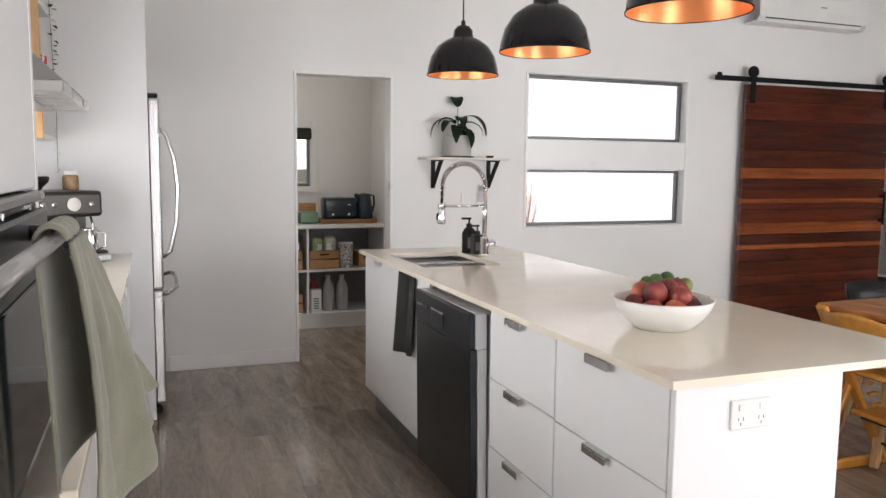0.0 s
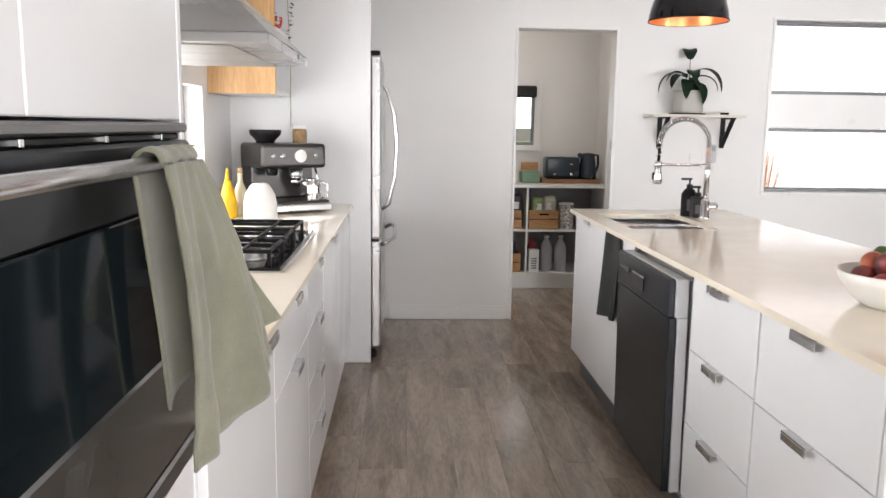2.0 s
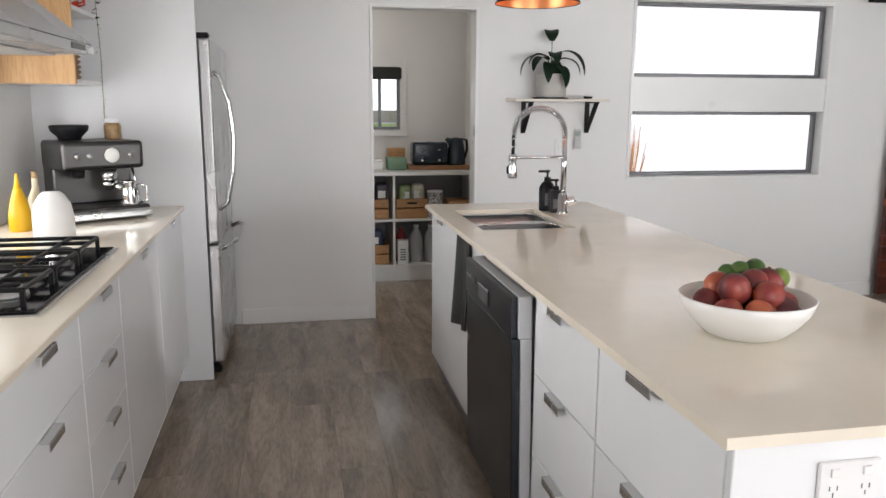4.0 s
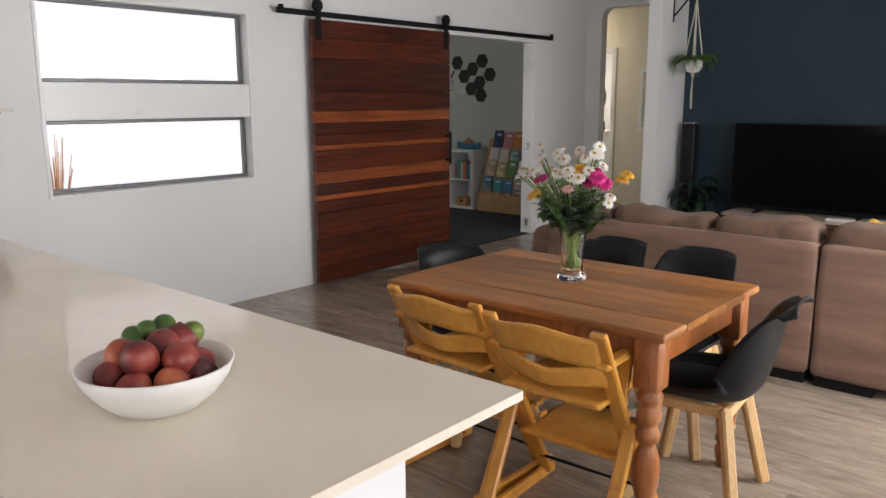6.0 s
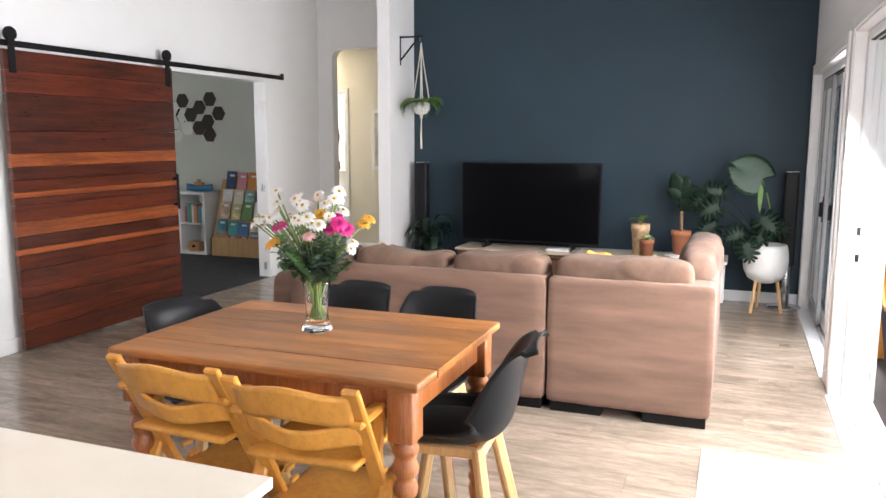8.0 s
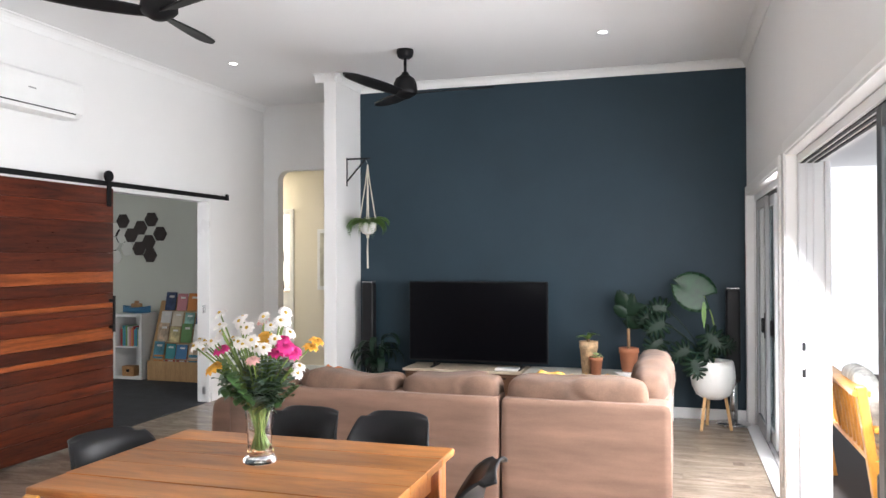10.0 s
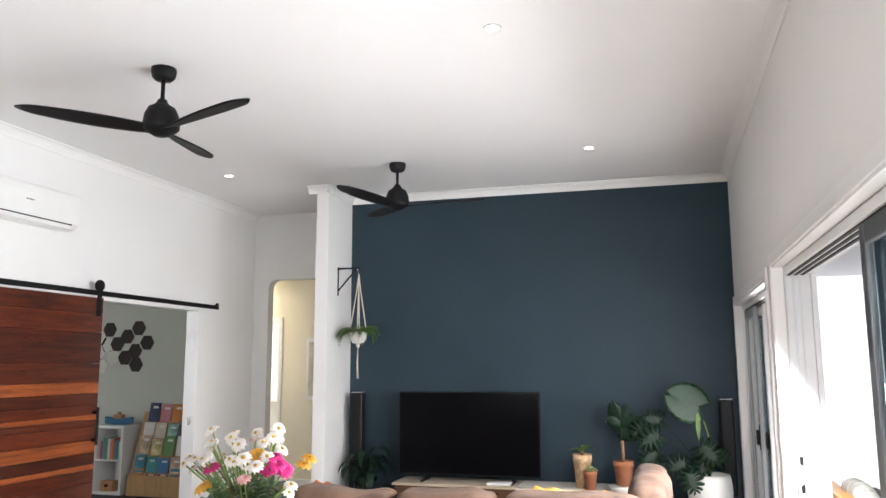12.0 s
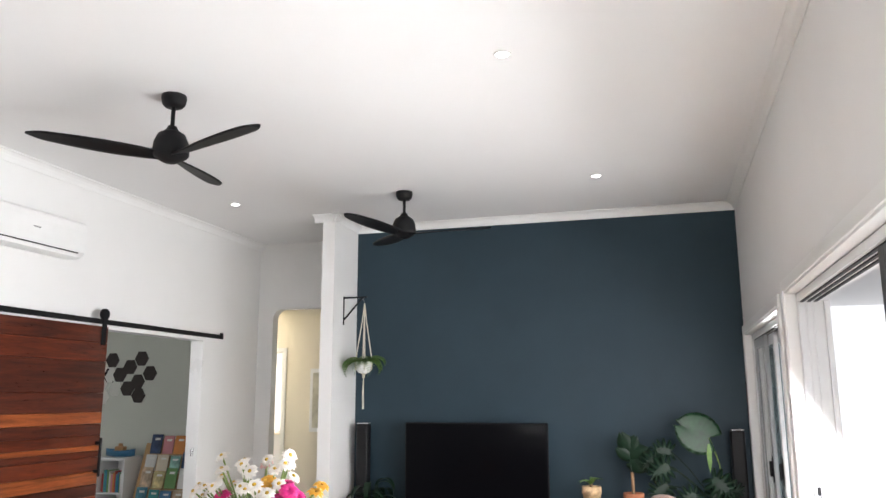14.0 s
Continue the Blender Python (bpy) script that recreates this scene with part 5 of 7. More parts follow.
# cooktop
hob = thing("cooktop", "five-burner black glass gas cooktop with steel trim", "cooktop", at=(0.002, -0.115, 0))
part("trim", box((-0.385, 2.765, 0.9055), (0.112, 3.635, 0.911), 0.002), STEEL, hob, "steel edge trim")
part("glass", box((-0.375, 2.78, 0.9112), (0.10, 3.62, 0.9165), 0.002), BLACKGLOSS, hob)
for x, y, r in ((-0.02, 2.95, 0.045), (-0.25, 2.95, 0.038), (-0.13, 3.2, 0.06), (-0.02, 3.45, 0.038), (-0.25, 3.45, 0.045)):
    part("burner", lathe([(0, 0.917), (r * 1.25, 0.917), (r * 1.2, 0.925), (r, 0.927), (r, 0.936), (r * 0.9, 0.94), (0, 0.941)], 24, None, (x, y, 0)), STEEL, hob, "", True)
    part("burner_cap", lathe([(0, 0.9412), (r * 0.82, 0.9412), (r * 0.8, 0.946), (0, 0.947)], 24, None, (x, y, 0)), BLACK, hob, "", True)
for y0, y1 in ((2.83, 3.06), (3.09, 3.31), (3.34, 3.57)):
    b = bmesh.new()
    for x in (-0.345, 0.06):
        beam((x, y0, 0.958), (x, y1, 0.958), 0.012, 0.01, 0.002, b)
    for y in (y0, y1):
        beam((-0.345, y, 0.958), (0.06, y, 0.958), 0.01, 0.012, 0.002, b)
    ym = (y0 + y1) / 2
    beam((-0.345, ym, 0.96), (0.06, ym, 0.96), 0.01, 0.012, 0.002, b)
    for x in (-0.25, -0.02):
        beam((x, y0, 0.96), (x, y1, 0.96), 0.01, 0.012, 0.002, b)
    for x in (-0.345, 0.06):
        for y in (y0, y1):
            box((x - 0.006, y - 0.006, 0.9166), (x + 0.006, y + 0.006, 0.957), 0.001, b)
    part("trivet", b, BLACK, hob, "black cast-iron trivet")
for k in range(5):
    part("knob", lathe([(0, 0.917), (0.02, 0.917), (0.018, 0.937), (0.012, 0.94), (0, 0.94)], 16, None, (-0.36 + 0.0, 2.9 + 0.14 * k, 0)), STEEL, hob, "", True)

# range hood
hood = thing("range_hood", "stainless steel canopy range hood", "range hood")
HY0, HY1, HX = 2.655, 3.52, 0.084
part("lip", box((XW, HY0, 1.555), (HX, HY1, 1.586), 0.003), STEEL, hood, "bright steel lip")
b = bmesh.new()
lo = [b.verts.new(p) for p in ((XW, HY0, 1.5865), (HX, HY0, 1.5865), (HX, HY1, 1.5865), (XW, HY1, 1.5865))]
hi = [b.verts.new(p) for p in ((XW, 2.95, 1.86), (-0.2, 2.95, 1.86), (-0.2, 3.23, 1.86), (XW, 3.23, 1.86))]
for k in range(4):
    b.faces.new((lo[k], lo[(k + 1) % 4], hi[(k + 1) % 4], hi[k]))
b.faces.new(lo[::-1]); b.faces.new(hi)
part("canopy", b, STEEL, hood)
part("chimney", box((XW, 2.96, 1.86), (-0.21, 3.22, H - 0.09), 0.003), STEEL, hood)
for k in range(3):
    part("filter", box((-0.4, HY0 + 0.04 + k * 0.275, 1.5515), (-0.03, HY0 + 0.3 + k * 0.275, 1.5545), 0.001), plain("filter_mesh", (0.5, 0.5, 0.5), 0.35, 1.0, grain=300, bumps=0.6), hood)
part("control_panel", box((HX, HY0 + 0.6, 1.562), (HX + 0.002, HY0 + 0.75, 1.58), 0.0005), BLACKGLOSS, hood)

# open shelves
sh = thing("wall_shelf_unit", "open wall shelves with oak veneer side panel", "shelf")
part("side_panel", box((XW, 4.20, 1.475), (-0.15, 4.22, 2.75), 0.0015), OAKPLY, sh, "oak veneer side panel")
part("back_board", box((XW, 4.222, 1.475), (XW + 0.012, 4.66, 2.75), 0), plain("brown_back_board", (0.22, 0.13, 0.09), 0.6), sh)
for z in (1.475, 1.775, 2.07, 2.36):
    part("shelf", box((XW + 0.013, 4.222, z), (-0.155, 4.66, z + 0.02), 0.0015), WHITEPLASTIC, sh)
bas = thing("basket", "brown woven basket on the open shelf", "basket", at=(-0.29, 4.42, 1.496))
BASKET = wood("woven_cane", (0.16, 0.08, 0.03), (0.34, 0.19, 0.08), 0.7, (20, 20, 40), 4)
b = bmesh.new()
for k in range(7):
    lathe([(0.098, 0.004 + k * 0.022), (0.109, 0.013 + k * 0.022), (0.098, 0.022 + k * 0.022)], 26, b)
lathe([(0, 0.002), (0.095, 0.002), (0.095, 0.156), (0.09, 0.156), (0.09, 0.008), (0, 0.008)], 26, b)
part("weave", b, BASKET, bas, "", True)
def cup(x, y, z, m, lab):
    c = thing("mug", lab, "mug", "mugs on the shelf", at=(x, y, z))
    part("body", lathe([(0, 0), (0.032, 0), (0.04, 0.01), (0.042, 0.085), (0.039, 0.085), (0.036, 0.012), (0, 0.01)], 24), m, c, "", True)
    part("handle", tube([(0.04, 0, 0.065), (0.066, 0, 0.06), (0.066, 0, 0.03), (0.04, 0, 0.022)], 0.005, 8), m, c, "", True)
REDC = plain("red_glaze", (0.62, 0.06, 0.03), 0.2, vary=0.1)
cup(-0.22, 4.34, 1.796, CERAMIC, "white ceramic mug on the open shelf")
cup(-0.22, 4.44, 1.796, REDC, "red glazed mug on the open shelf")
cup(-0.24, 4.54, 1.796, REDC, "red glazed mug on the open shelf")
vine = thing("trailing_plant", "thin trailing vine hanging from the open shelf", "plant", at=(-0.14, 4.6, 1.32))
part("stem", tube([(0, 0, 0), (0.004, 0.003, 0.3), (-0.004, 0, 0.6), (-0.01, 0, 0.9)], 0.0016, 5), STEM, vine)
b = bmesh.new()
for k in range(46):
    z = (k / 45) ** 1.3 * 0.88
    leaf_mesh(b, (rnd.uniform(-0.006, 0.006), rnd.uniform(-0.006, 0.006), z), rnd.uniform(0, 6.28), rnd.uniform(-0.4, 0.6), 0.014 + 0.014 * (z > 0.45), 0.006 + 0.008 * (z > 0.45), 0.3, 0.2, 0, 3)
part("leaves", b, LEAF, vine, "", True)["kind"] = "stuff"

# espresso machine
cm = thing("espresso_machine", "dark steel espresso machine with grinder on the bench", "coffee machine", at=(-0.15, 4.36, 0.905), turn=32)
GUN = plain("gunmetal", (0.075, 0.072, 0.07), 0.34, 0.9, vary=0.08)
part("base", box((-0.17, -0.19, 0.005), (0.17, 0.14, 0.06), 0.012, None, 2), GUN, cm)
part("drip_tray", box((-0.165, -0.22, 0.012), (0.165, -0.02, 0.045), 0.006), STEEL, cm, "steel drip tray")
part("column", box((-0.165, 0.0, 0.06), (0.165, 0.14, 0.23), 0.006), GUN, cm)
part("head", box((-0.17, -0.15, 0.215), (0.17, 0.14, 0.335), 0.018, None, 3), GUN, cm)
part("group_head", lathe([(0, 0.165), (0.03, 0.165), (0.034, 0.175), (0.034, 0.216), (0, 0.216)], 24, None, (0.04, -0.07, 0)), STEEL, cm, "", True)
b = lathe([(0, 0.12), (0.02, 0.122), (0.032, 0.14), (0.034, 0.162), (0, 0.162)], 20, None, (0.04, -0.07, 0))
tube([(0.04, -0.1, 0.15), (0.04, -0.2, 0.14)], 0.011, 10, b)
part("portafilter", b, CHROME, cm, "", True)
part("grinder_cradle", lathe([(0, 0.18), (0.026, 0.18), (0.028, 0.216), (0, 0.216)], 20, None, (-0.09, -0.08, 0)), BLACKPLASTIC, cm, "", True)
part("steam_wand", tube([(0.13, -0.1, 0.22), (0.135, -0.12, 0.17), (0.14, -0.13, 0.08)], 0.006, 8), CHROME, cm, "", True)
own = lathe([(0, 0), (0.03, 0), (0.031, 0.006), (0.028, 0.008), (0, 0.009)], 28)
part("gauge", join(None, own, Matrix.Translation((0.03, -0.151, 0.275)) @ Matrix.Rotation(radians(90), 4, "X")), CERAMIC, cm, "round pressure gauge", True)
for x in (-0.11, -0.06, 0.11):
    own = lathe([(0, 0), (0.012, 0), (0.011, 0.006), (0, 0.007)], 16)
    part("button", join(None, own, Matrix.Translation((x, -0.151, 0.275)) @ Matrix.Rotation(radians(90), 4, "X")), CHROME, cm, "", True)
part("hopper", lathe([(0, 0.336), (0.045, 0.336), (0.05, 0.35), (0.075, 0.375), (0.08, 0.395), (0.074, 0.4), (0, 0.398)], 28, None, (-0.08, 0.02, 0)), BLACKPLASTIC, cm, "smoked black bean hopper", True)
jug = thing("milk_jug", "stainless steel milk jug on the drip tray", "jug", at=(0.01, 4.295, 0.952))
part("body", lathe([(0, 0), (0.04, 0), (0.043, 0.02), (0.04, 0.07), (0.036, 0.11), (0.038, 0.115), (0.034, 0.113), (0, 0.10)], 28), CHROME, jug, "", True)
part("handle", tube([(0.036, 0, 0.1), (0.07, 0.0, 0.09), (0.07, 0, 0.03), (0.04, 0, 0.02)], 0.005, 8), CHROME, jug, "", True)
jar = thing("jar", "glass jar of coffee on the espresso machine", "jar", at=(-0.07, 4.42, 1.2405))
part("glass", lathe([(0, 0), (0.034, 0), (0.036, 0.006), (0.036, 0.06), (0.03, 0.07), (0, 0.07)], 24), plain("coffee_beans", (0.32, 0.2, 0.09), 0.25, vary=0.3, scale=40), jar, "", True)
part("lid", lathe([(0, 0.0705), (0.031, 0.0705), (0.031, 0.088), (0, 0.089)], 24), WHITEPLASTIC, jar, "", True)

dif = thing("aroma_diffuser", "white matt ceramic aroma diffuser on the bench", "diffuser", at=(-0.15, 3.74, 0.905))
part("body", lathe([(0, 0), (0.068, 0), (0.071, 0.01), (0.07, 0.09), (0.062, 0.135), (0.042, 0.168), (0.03, 0.178), (0.0, 0.176)], 36), CERAMIC, dif, "", True)
ybot = thing("sauce_bottle", "yellow squeeze bottle on the bench", "bottle", at=(-0.34, 3.98, 0.905))
YB_ = plain("yellow_plastic", (0.78, 0.45, 0.01), 0.35, vary=0.06)
part("body", lathe([(0, 0), (0.038, 0), (0.042, 0.01), (0.04, 0.07), (0.03, 0.12), (0.018, 0.155), (0.014, 0.17), (0, 0.17)], 28), YB_, ybot, "", True)
part("nozzle", lathe([(0, 0.17), (0.013, 0.17), (0.009, 0.19), (0.004, 0.225), (0, 0.226)], 16), YB_, ybot, "", True)
obot = thing("oil_bottle", "small glass oil bottle with cork on the bench", "bottle", at=(-0.30, 4.06, 0.905))
part("body", lathe([(0, 0), (0.028, 0), (0.03, 0.008), (0.03, 0.12), (0.012, 0.16), (0.011, 0.2), (0, 0.2)], 20), plain("amber_oil", (0.60, 0.53, 0.38), 0.15, vary=0.2), obot, "", True)
part("cork", lathe([(0, 0.2), (0.011, 0.2), (0.012, 0.225), (0, 0.226)], 14), plain("cork", (0.45, 0.3, 0.17), 0.8), obot, "", True)
tom = thing("tomato", "red tomato on the bench beside the cooktop", "fruit", at=(-0.40, 3.66, 0.905))
part("skin", lathe([(0, 0.002), (0.02, 0), (0.036, 0.018), (0.041, 0.038), (0.034, 0.06), (0.015, 0.07), (0, 0.066)], 24), REDC, tom, "", True)
pil = thing("potted_plant", "round-leaved money plant in a white pot on the sill", "plant", at=(-0.43, 3.48, 0.905))
part("pot", lathe([(0, 0), (0.035, 0), (0.045, 0.075), (0.04, 0.075), (0.036, 0.06), (0, 0.06)], 22), CERAMIC, pil, "", True)
for k, (dx, dy, dz, r) in enumerate(((0.03, 0.02, 0.30, 0.045), (0.05, 0.08, 0.34, 0.02), (0.02, -0.06, 0.22, 0.035), (0.06, 0.14, 0.25, 0.036), (0.02, 0.04, 0.21, 0.03), (0.05, 0.1, 0.13, 0.03), (0.0, -0.1, 0.28, 0.03))):
    part("leaf", lathe([(0, 0.003), (r * 0.6, 0.001), (r, -0.003), (r * 0.6, -0.0005), (0, 0.001)], 16, None, (dx, dy, dz)), GREENLEAF if k % 2 == 0 else LEAFLITE, pil, "", True)
    pil.children[-1].matrix_basis = Matrix.Translation((dx, dy, dz)) @ Matrix.Rotation(radians(-50), 4, "X") @ Matrix.Rotation(radians(25), 4, "Y") @ Matrix.Translation((-dx, -dy, -dz))
    part("stalk", tube(arc((0, 0, 0.06), (dx, dy, dz), 0.02, 6), 0.0016, 5), STEM, pil, "", True)

# kitchen window behind the cooktop
kw = thing("window_3", "long dark-framed splashback window behind the cooktop", "window")
kw["kind"] = "structure"
b = box((-0.59, 2.3, 0.95), (-0.555, 4.1, 0.98), 0.002)
box((-0.59, 2.3, 1.47), (-0.555, 4.1, 1.5), 0.002, b)
for y in (2.3, 3.18, 4.06):
    box((-0.59, y, 0.98), (-0.555, y + 0.04, 1.47), 0.002, b)
part("window_frame", b, DARKGREY, kw, "dark grey aluminium frame")
for y0, y1 in ((2.34, 3.18), (3.22, 4.06)):
    part("pane", box((-0.575, y0, 0.98), (-0.57, y1, 1.47)), CLEAR, kw).visible_shadow = False

# fridge
fr = thing("fridge", "stainless steel fridge with curved bar handles", "fridge")
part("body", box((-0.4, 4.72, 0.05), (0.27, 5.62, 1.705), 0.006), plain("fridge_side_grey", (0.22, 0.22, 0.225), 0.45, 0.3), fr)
ud = part("door", box((0.275, 4.722, 0.70), (0.335, 5.618, 1.71), 0.012, None, 3), STEEL, fr, "stainless upper door")
ld = part("freezer_drawer", box((0.275, 4.722, 0.07), (0.335, 5.618, 0.69), 0.012, None, 3), STEEL, fr, "stainless lower freezer drawer")
part("hinge_cap", box((0.24, 4.73, 1.711), (0.33, 4.80, 1.735), 0.006), BLACKPLASTIC, fr)
part("handle", tube([(0.335, 4.83, 1.55), (0.365, 4.83, 1.53), (0.405, 4.83, 1.40), (0.42, 4.83, 1.23), (0.41, 4.83, 1.05), (0.375, 4.83, 0.89), (0.335, 4.83, 0.86)], 0.012, 10), CHROME, ud, "curved chrome handle", True)
part("handle", tube([(0.335, 4.78, 0.66), (0.375, 4.79, 0.68), (0.405, 4.9, 0.685), (0.41, 5.17, 0.685), (0.405, 5.44, 0.685), (0.375, 5.55, 0.68), (0.335, 5.56, 0.66)], 0.012, 10), STEEL, ld, "curved steel handle", True)
for y in (4.78, 5.56):
    part("wheel", box((0.25, y - 0.02, 0), (0.31, y + 0.02, 0.05), 0.01), BLACKPLASTIC, fr)

# ---------------- island: sink, tap, bottles, bowl ----------------
sink = thing("sink", "undermount double-bowl stainless steel sink", "sink")
for y0, y1 in ((SY0 + 0.004, 3.975), (4.005, SY1 - 0.004)):
    b = bmesh.new()
    own = box((SX0 + 0.004, y0, 0.70), (SX1 - 0.004, y1, 0.8845))
    bmesh.ops.delete(own, geom=[f for f in own.faces if f.calc_center_median().z > 0.88], context="FACES_ONLY")
    bmesh.ops.bevel(own, geom=[e for e in own.edges if not e.is_boundary], offset=0.035, segments=4, affect="EDGES", profile=0.5)
    bmesh.ops.solidify(own, geom=own.faces[:], thickness=0.0015)
    part("bowl", own, SINKSTEEL, sink, "pressed steel bowl", True)
    rr, ring = 0.04, []
    for cx, cy, a0 in ((SX1 - 0.008 - rr, y1 - 0.004 - rr, 0), (SX0 + 0.008 + rr, y1 - 0.004 - rr, 1), (SX0 + 0.008 + rr, y0 + 0.004 + rr, 2), (SX1 - 0.008 - rr, y0 + 0.004 + rr, 3)):
        for k in range(6):
            an = (a0 + k / 5) * math.pi / 2
            ring.append((cx + rr * math.cos(an), cy + rr * math.sin(an), 0.883))
    part("rim", tube(ring + ring[:1], 0.005, 6), STEEL, sink, "bright rolled steel rim", True)
    part("drain", lathe([(0, 0.703), (0.035, 0.703), (0.038, 0.706), (0.03, 0.707), (0, 0.705)], 20, None, ((SX0 + SX1) / 2, (y0 + y1) / 2, 0)), CHROME, sink, "", True)
part("bridge", box((SX0, 3.972, 0.86), (SX1, 4.008, 0.884), 0.006, None, 2), SINKSTEEL, sink)
part("overflow_rim", box((SX0 - 0.0, SY0 - 0.0, 0.8835), (SX0 + 0.006, SY1, 0.8845), 0), SINKSTEEL, sink)

tx, ty = 1.92, 4.075
tap = thing("kitchen_tap", "tall chrome spring-neck kitchen tap", "tap", at=(tx, ty, 0.905))
part("base", lathe([(0, 0), (0.027, 0), (0.027, 0.012), (0.022, 0.02), (0.022, 0.09), (0.016, 0.1), (0, 0.1)], 24), CHROME, tap, "", True)
part("post", tube([(0, 0, 0.09), (0, 0, 0.35)], 0.013, 14), CHROME, tap, "", True)
hoop = [Vector((-0.12 + 0.12 * math.cos(a), 0, 0.36 + 0.12 * math.sin(a))) for a in [math.pi * k / 24 for k in range(25)]]
hoop = [Vector((0, 0, 0.34))] + hoop + [Vector((-0.24, 0, 0.30)), Vector((-0.242, 0, 0.27))]
part("hose", tube(hoop, 0.0075, 8), BLACKPLASTIC, tap, "", True)
coil = []
tot_n = 46 * 8
for k in range(tot_n):
    f = k / (tot_n - 1) * (len(hoop) - 2)
    i = min(int(f), len(hoop) - 2)
    c0 = hoop[i].lerp(hoop[i + 1], f - i)
    d = (hoop[i + 1] - hoop[i]).normalized()
    n1, n2 = Vector((0, 1, 0)), d.cross(Vector((0, 1, 0)))
    an = k * 2 * math.pi / 8
    coil.append(c0 + (n1 * math.cos(an) + n2 * math.sin(an)) * 0.0125)
part("spring", tube(coil, 0.0026, 5), CHROME, tap, "coiled chrome spring", True)
part("support_arm", join(tube([(0, 0, 0.262), (-0.235, 0, 0.262)], 0.007, 10), lathe([(0.014, 0.245), (0.019, 0.247), (0.019, 0.277), (0.014, 0.279)], 16, None, (-0.242, 0, 0), True)), CHROME, tap, "", True)
part("spray_head", lathe([(0, 0.17), (0.02, 0.17), (0.023, 0.18), (0.022, 0.21), (0.015, 0.24), (0.013, 0.275), (0, 0.275)], 20, None, (-0.242, 0, 0)), CHROME, tap, "", True)
part("spray_button", box((-0.268, -0.008, 0.19), (-0.256, 0.008, 0.225), 0.003), BLACKPLASTIC, tap)
own = lathe([(0, 0), (0.018, 0), (0.02, 0.01), (0.02, 0.04), (0.012, 0.046), (0, 0.047)], 18)
part("lever", join(None, own, Matrix.Translation((0.012, -0.01, 0.055)) @ Matrix.Rotation(radians(70), 4, "Y")), CHROME, tap, "", True)

def pump_bottle(x, y, m, h, lab, sq=False):
    p = thing("soap_dispenser", lab, "soap bottle", "soap bottles", at=(x, y, 0.905))
    if sq:
        part("body", box((-0.03, -0.03, 0), (0.03, 0.03, h), 0.008, None, 2), m, p)
    else:
        part("body", lathe([(0, 0), (0.036, 0), (0.038, 0.006), (0.038, h * 0.78), (0.026, h * 0.93), (0.014, h), (0, h)], 28), m, p, "", True)
    part("label", box((-0.022, -0.0395 if not sq else -0.0318, h * 0.2), (0.022, -0.0375 if not sq else -0.0302, h * 0.62), 0.0003), plain("grey_label", (0.2, 0.2, 0.2), 0.6), p)
    b = lathe([(0, h), (0.015, h), (0.015, h + 0.018), (0.005, h + 0.02), (0.005, h + 0.045), (0, h + 0.045)], 16)
    box((-0.045, -0.006, h + 0.04), (0.012, 0.006, h + 0.051), 0.003, b)
    part("pump", b, BLACKPLASTIC, p)

pump_bottle(1.893, 4.22, BLACKPLASTIC, 0.14, "black round pump soap bottle beside the tap")
pump_bottle(1.912, 4.15, plain("charcoal_bottle", (0.03, 0.032, 0.036), 0.3), 0.105, "charcoal square pump bottle with grey label", True)

tt = thing("tea_towel", "charcoal tea towel hung on the island door", "towel")
def hung(u, v):
    y = 3.60 + 0.245 * u + 0.05 * v * (u - 0.3) + 0.03 * v
    return (FX - 0.012 - 0.010 * math.sin(u * 9 + 0.5) * (0.3 + v) - 0.008 * v, y, 0.878 - 0.40 * v + 0.035 * (1 - u) * v)
part("cloth", grid_sheet(hung, 30, 24, 0.005), CHARCOAL, tt, "", True)

outlet = thing("power_outlet", "white double power outlet on the island end panel", "power outlet", at=(1.60, IY0 + 0.03, 0.80))
part("plate", box((-0.058, -0.008, -0.036), (0.058, 0, 0.036), 0.003), WHITEPLASTIC, outlet)
for x in (-0.03, 0.03):
    part("switch", box((x - 0.008, -0.011, 0.01), (x + 0.008, -0.008, 0.026), 0.002), WHITEPLASTIC, outlet)
    for dx, rz in ((-0.007, 0), (0.007, 0), (0, -0.012)):
        part("slot", box((x + dx - 0.001, -0.0086, -0.014 + rz), (x + dx + 0.001, -0.0079, -0.006 + rz), 0), DARKGREY, outlet)

bowl = thing("fruit_bowl", "wide cream ceramic fruit bowl on the island", "bowl", at=(1.695, 2.245, 0.905))
part("bowl", lathe([(0, 0), (0.075, 0), (0.085, 0.004), (0.112, 0.028), (0.135, 0.058), (0.146, 0.086), (0.143, 0.088), (0.128, 0.06), (0.105, 0.034), (0.08, 0.014), (0, 0.01)], 56), CERAMIC, bowl, "", True)
def fruit_skin(name, base, blush, other):
    m, nt, bs = nodes_of(name)
    info = nt.nodes.new("ShaderNodeObjectInfo")
    v = coords(nt)
    n = tex_noise(nt, v, 9, 3, 0.5)
    add = nt.nodes.new("ShaderNodeMath")
    add.operation = "ADD"
    nt.links.new(n.outputs[0], add.inputs[0])
    nt.links.new(spread(nt, info.outputs["Random"], -0.16, 0.16), add.inputs[1])
    r = ramp(nt, ((0.34, base), (0.52, blush), (0.72, other)))
    nt.links.new(add.outputs[0], r.inputs[0])
    f = tex_noise(nt, v, 130, 2)
    nt.links.new(mix(nt, 0.3, r.outputs[0], f.outputs[0], "SOFT_LIGHT"), bs.inputs["Base Color"])
    bs.inputs["Roughness"].default_value = 0.42
    bump(nt, bs, f.outputs[0], 0.1)
    return m
PEACH = fruit_skin("mango_skin", (0.08, 0.018, 0.02), (0.25, 0.04, 0.035), (0.48, 0.13, 0.06))
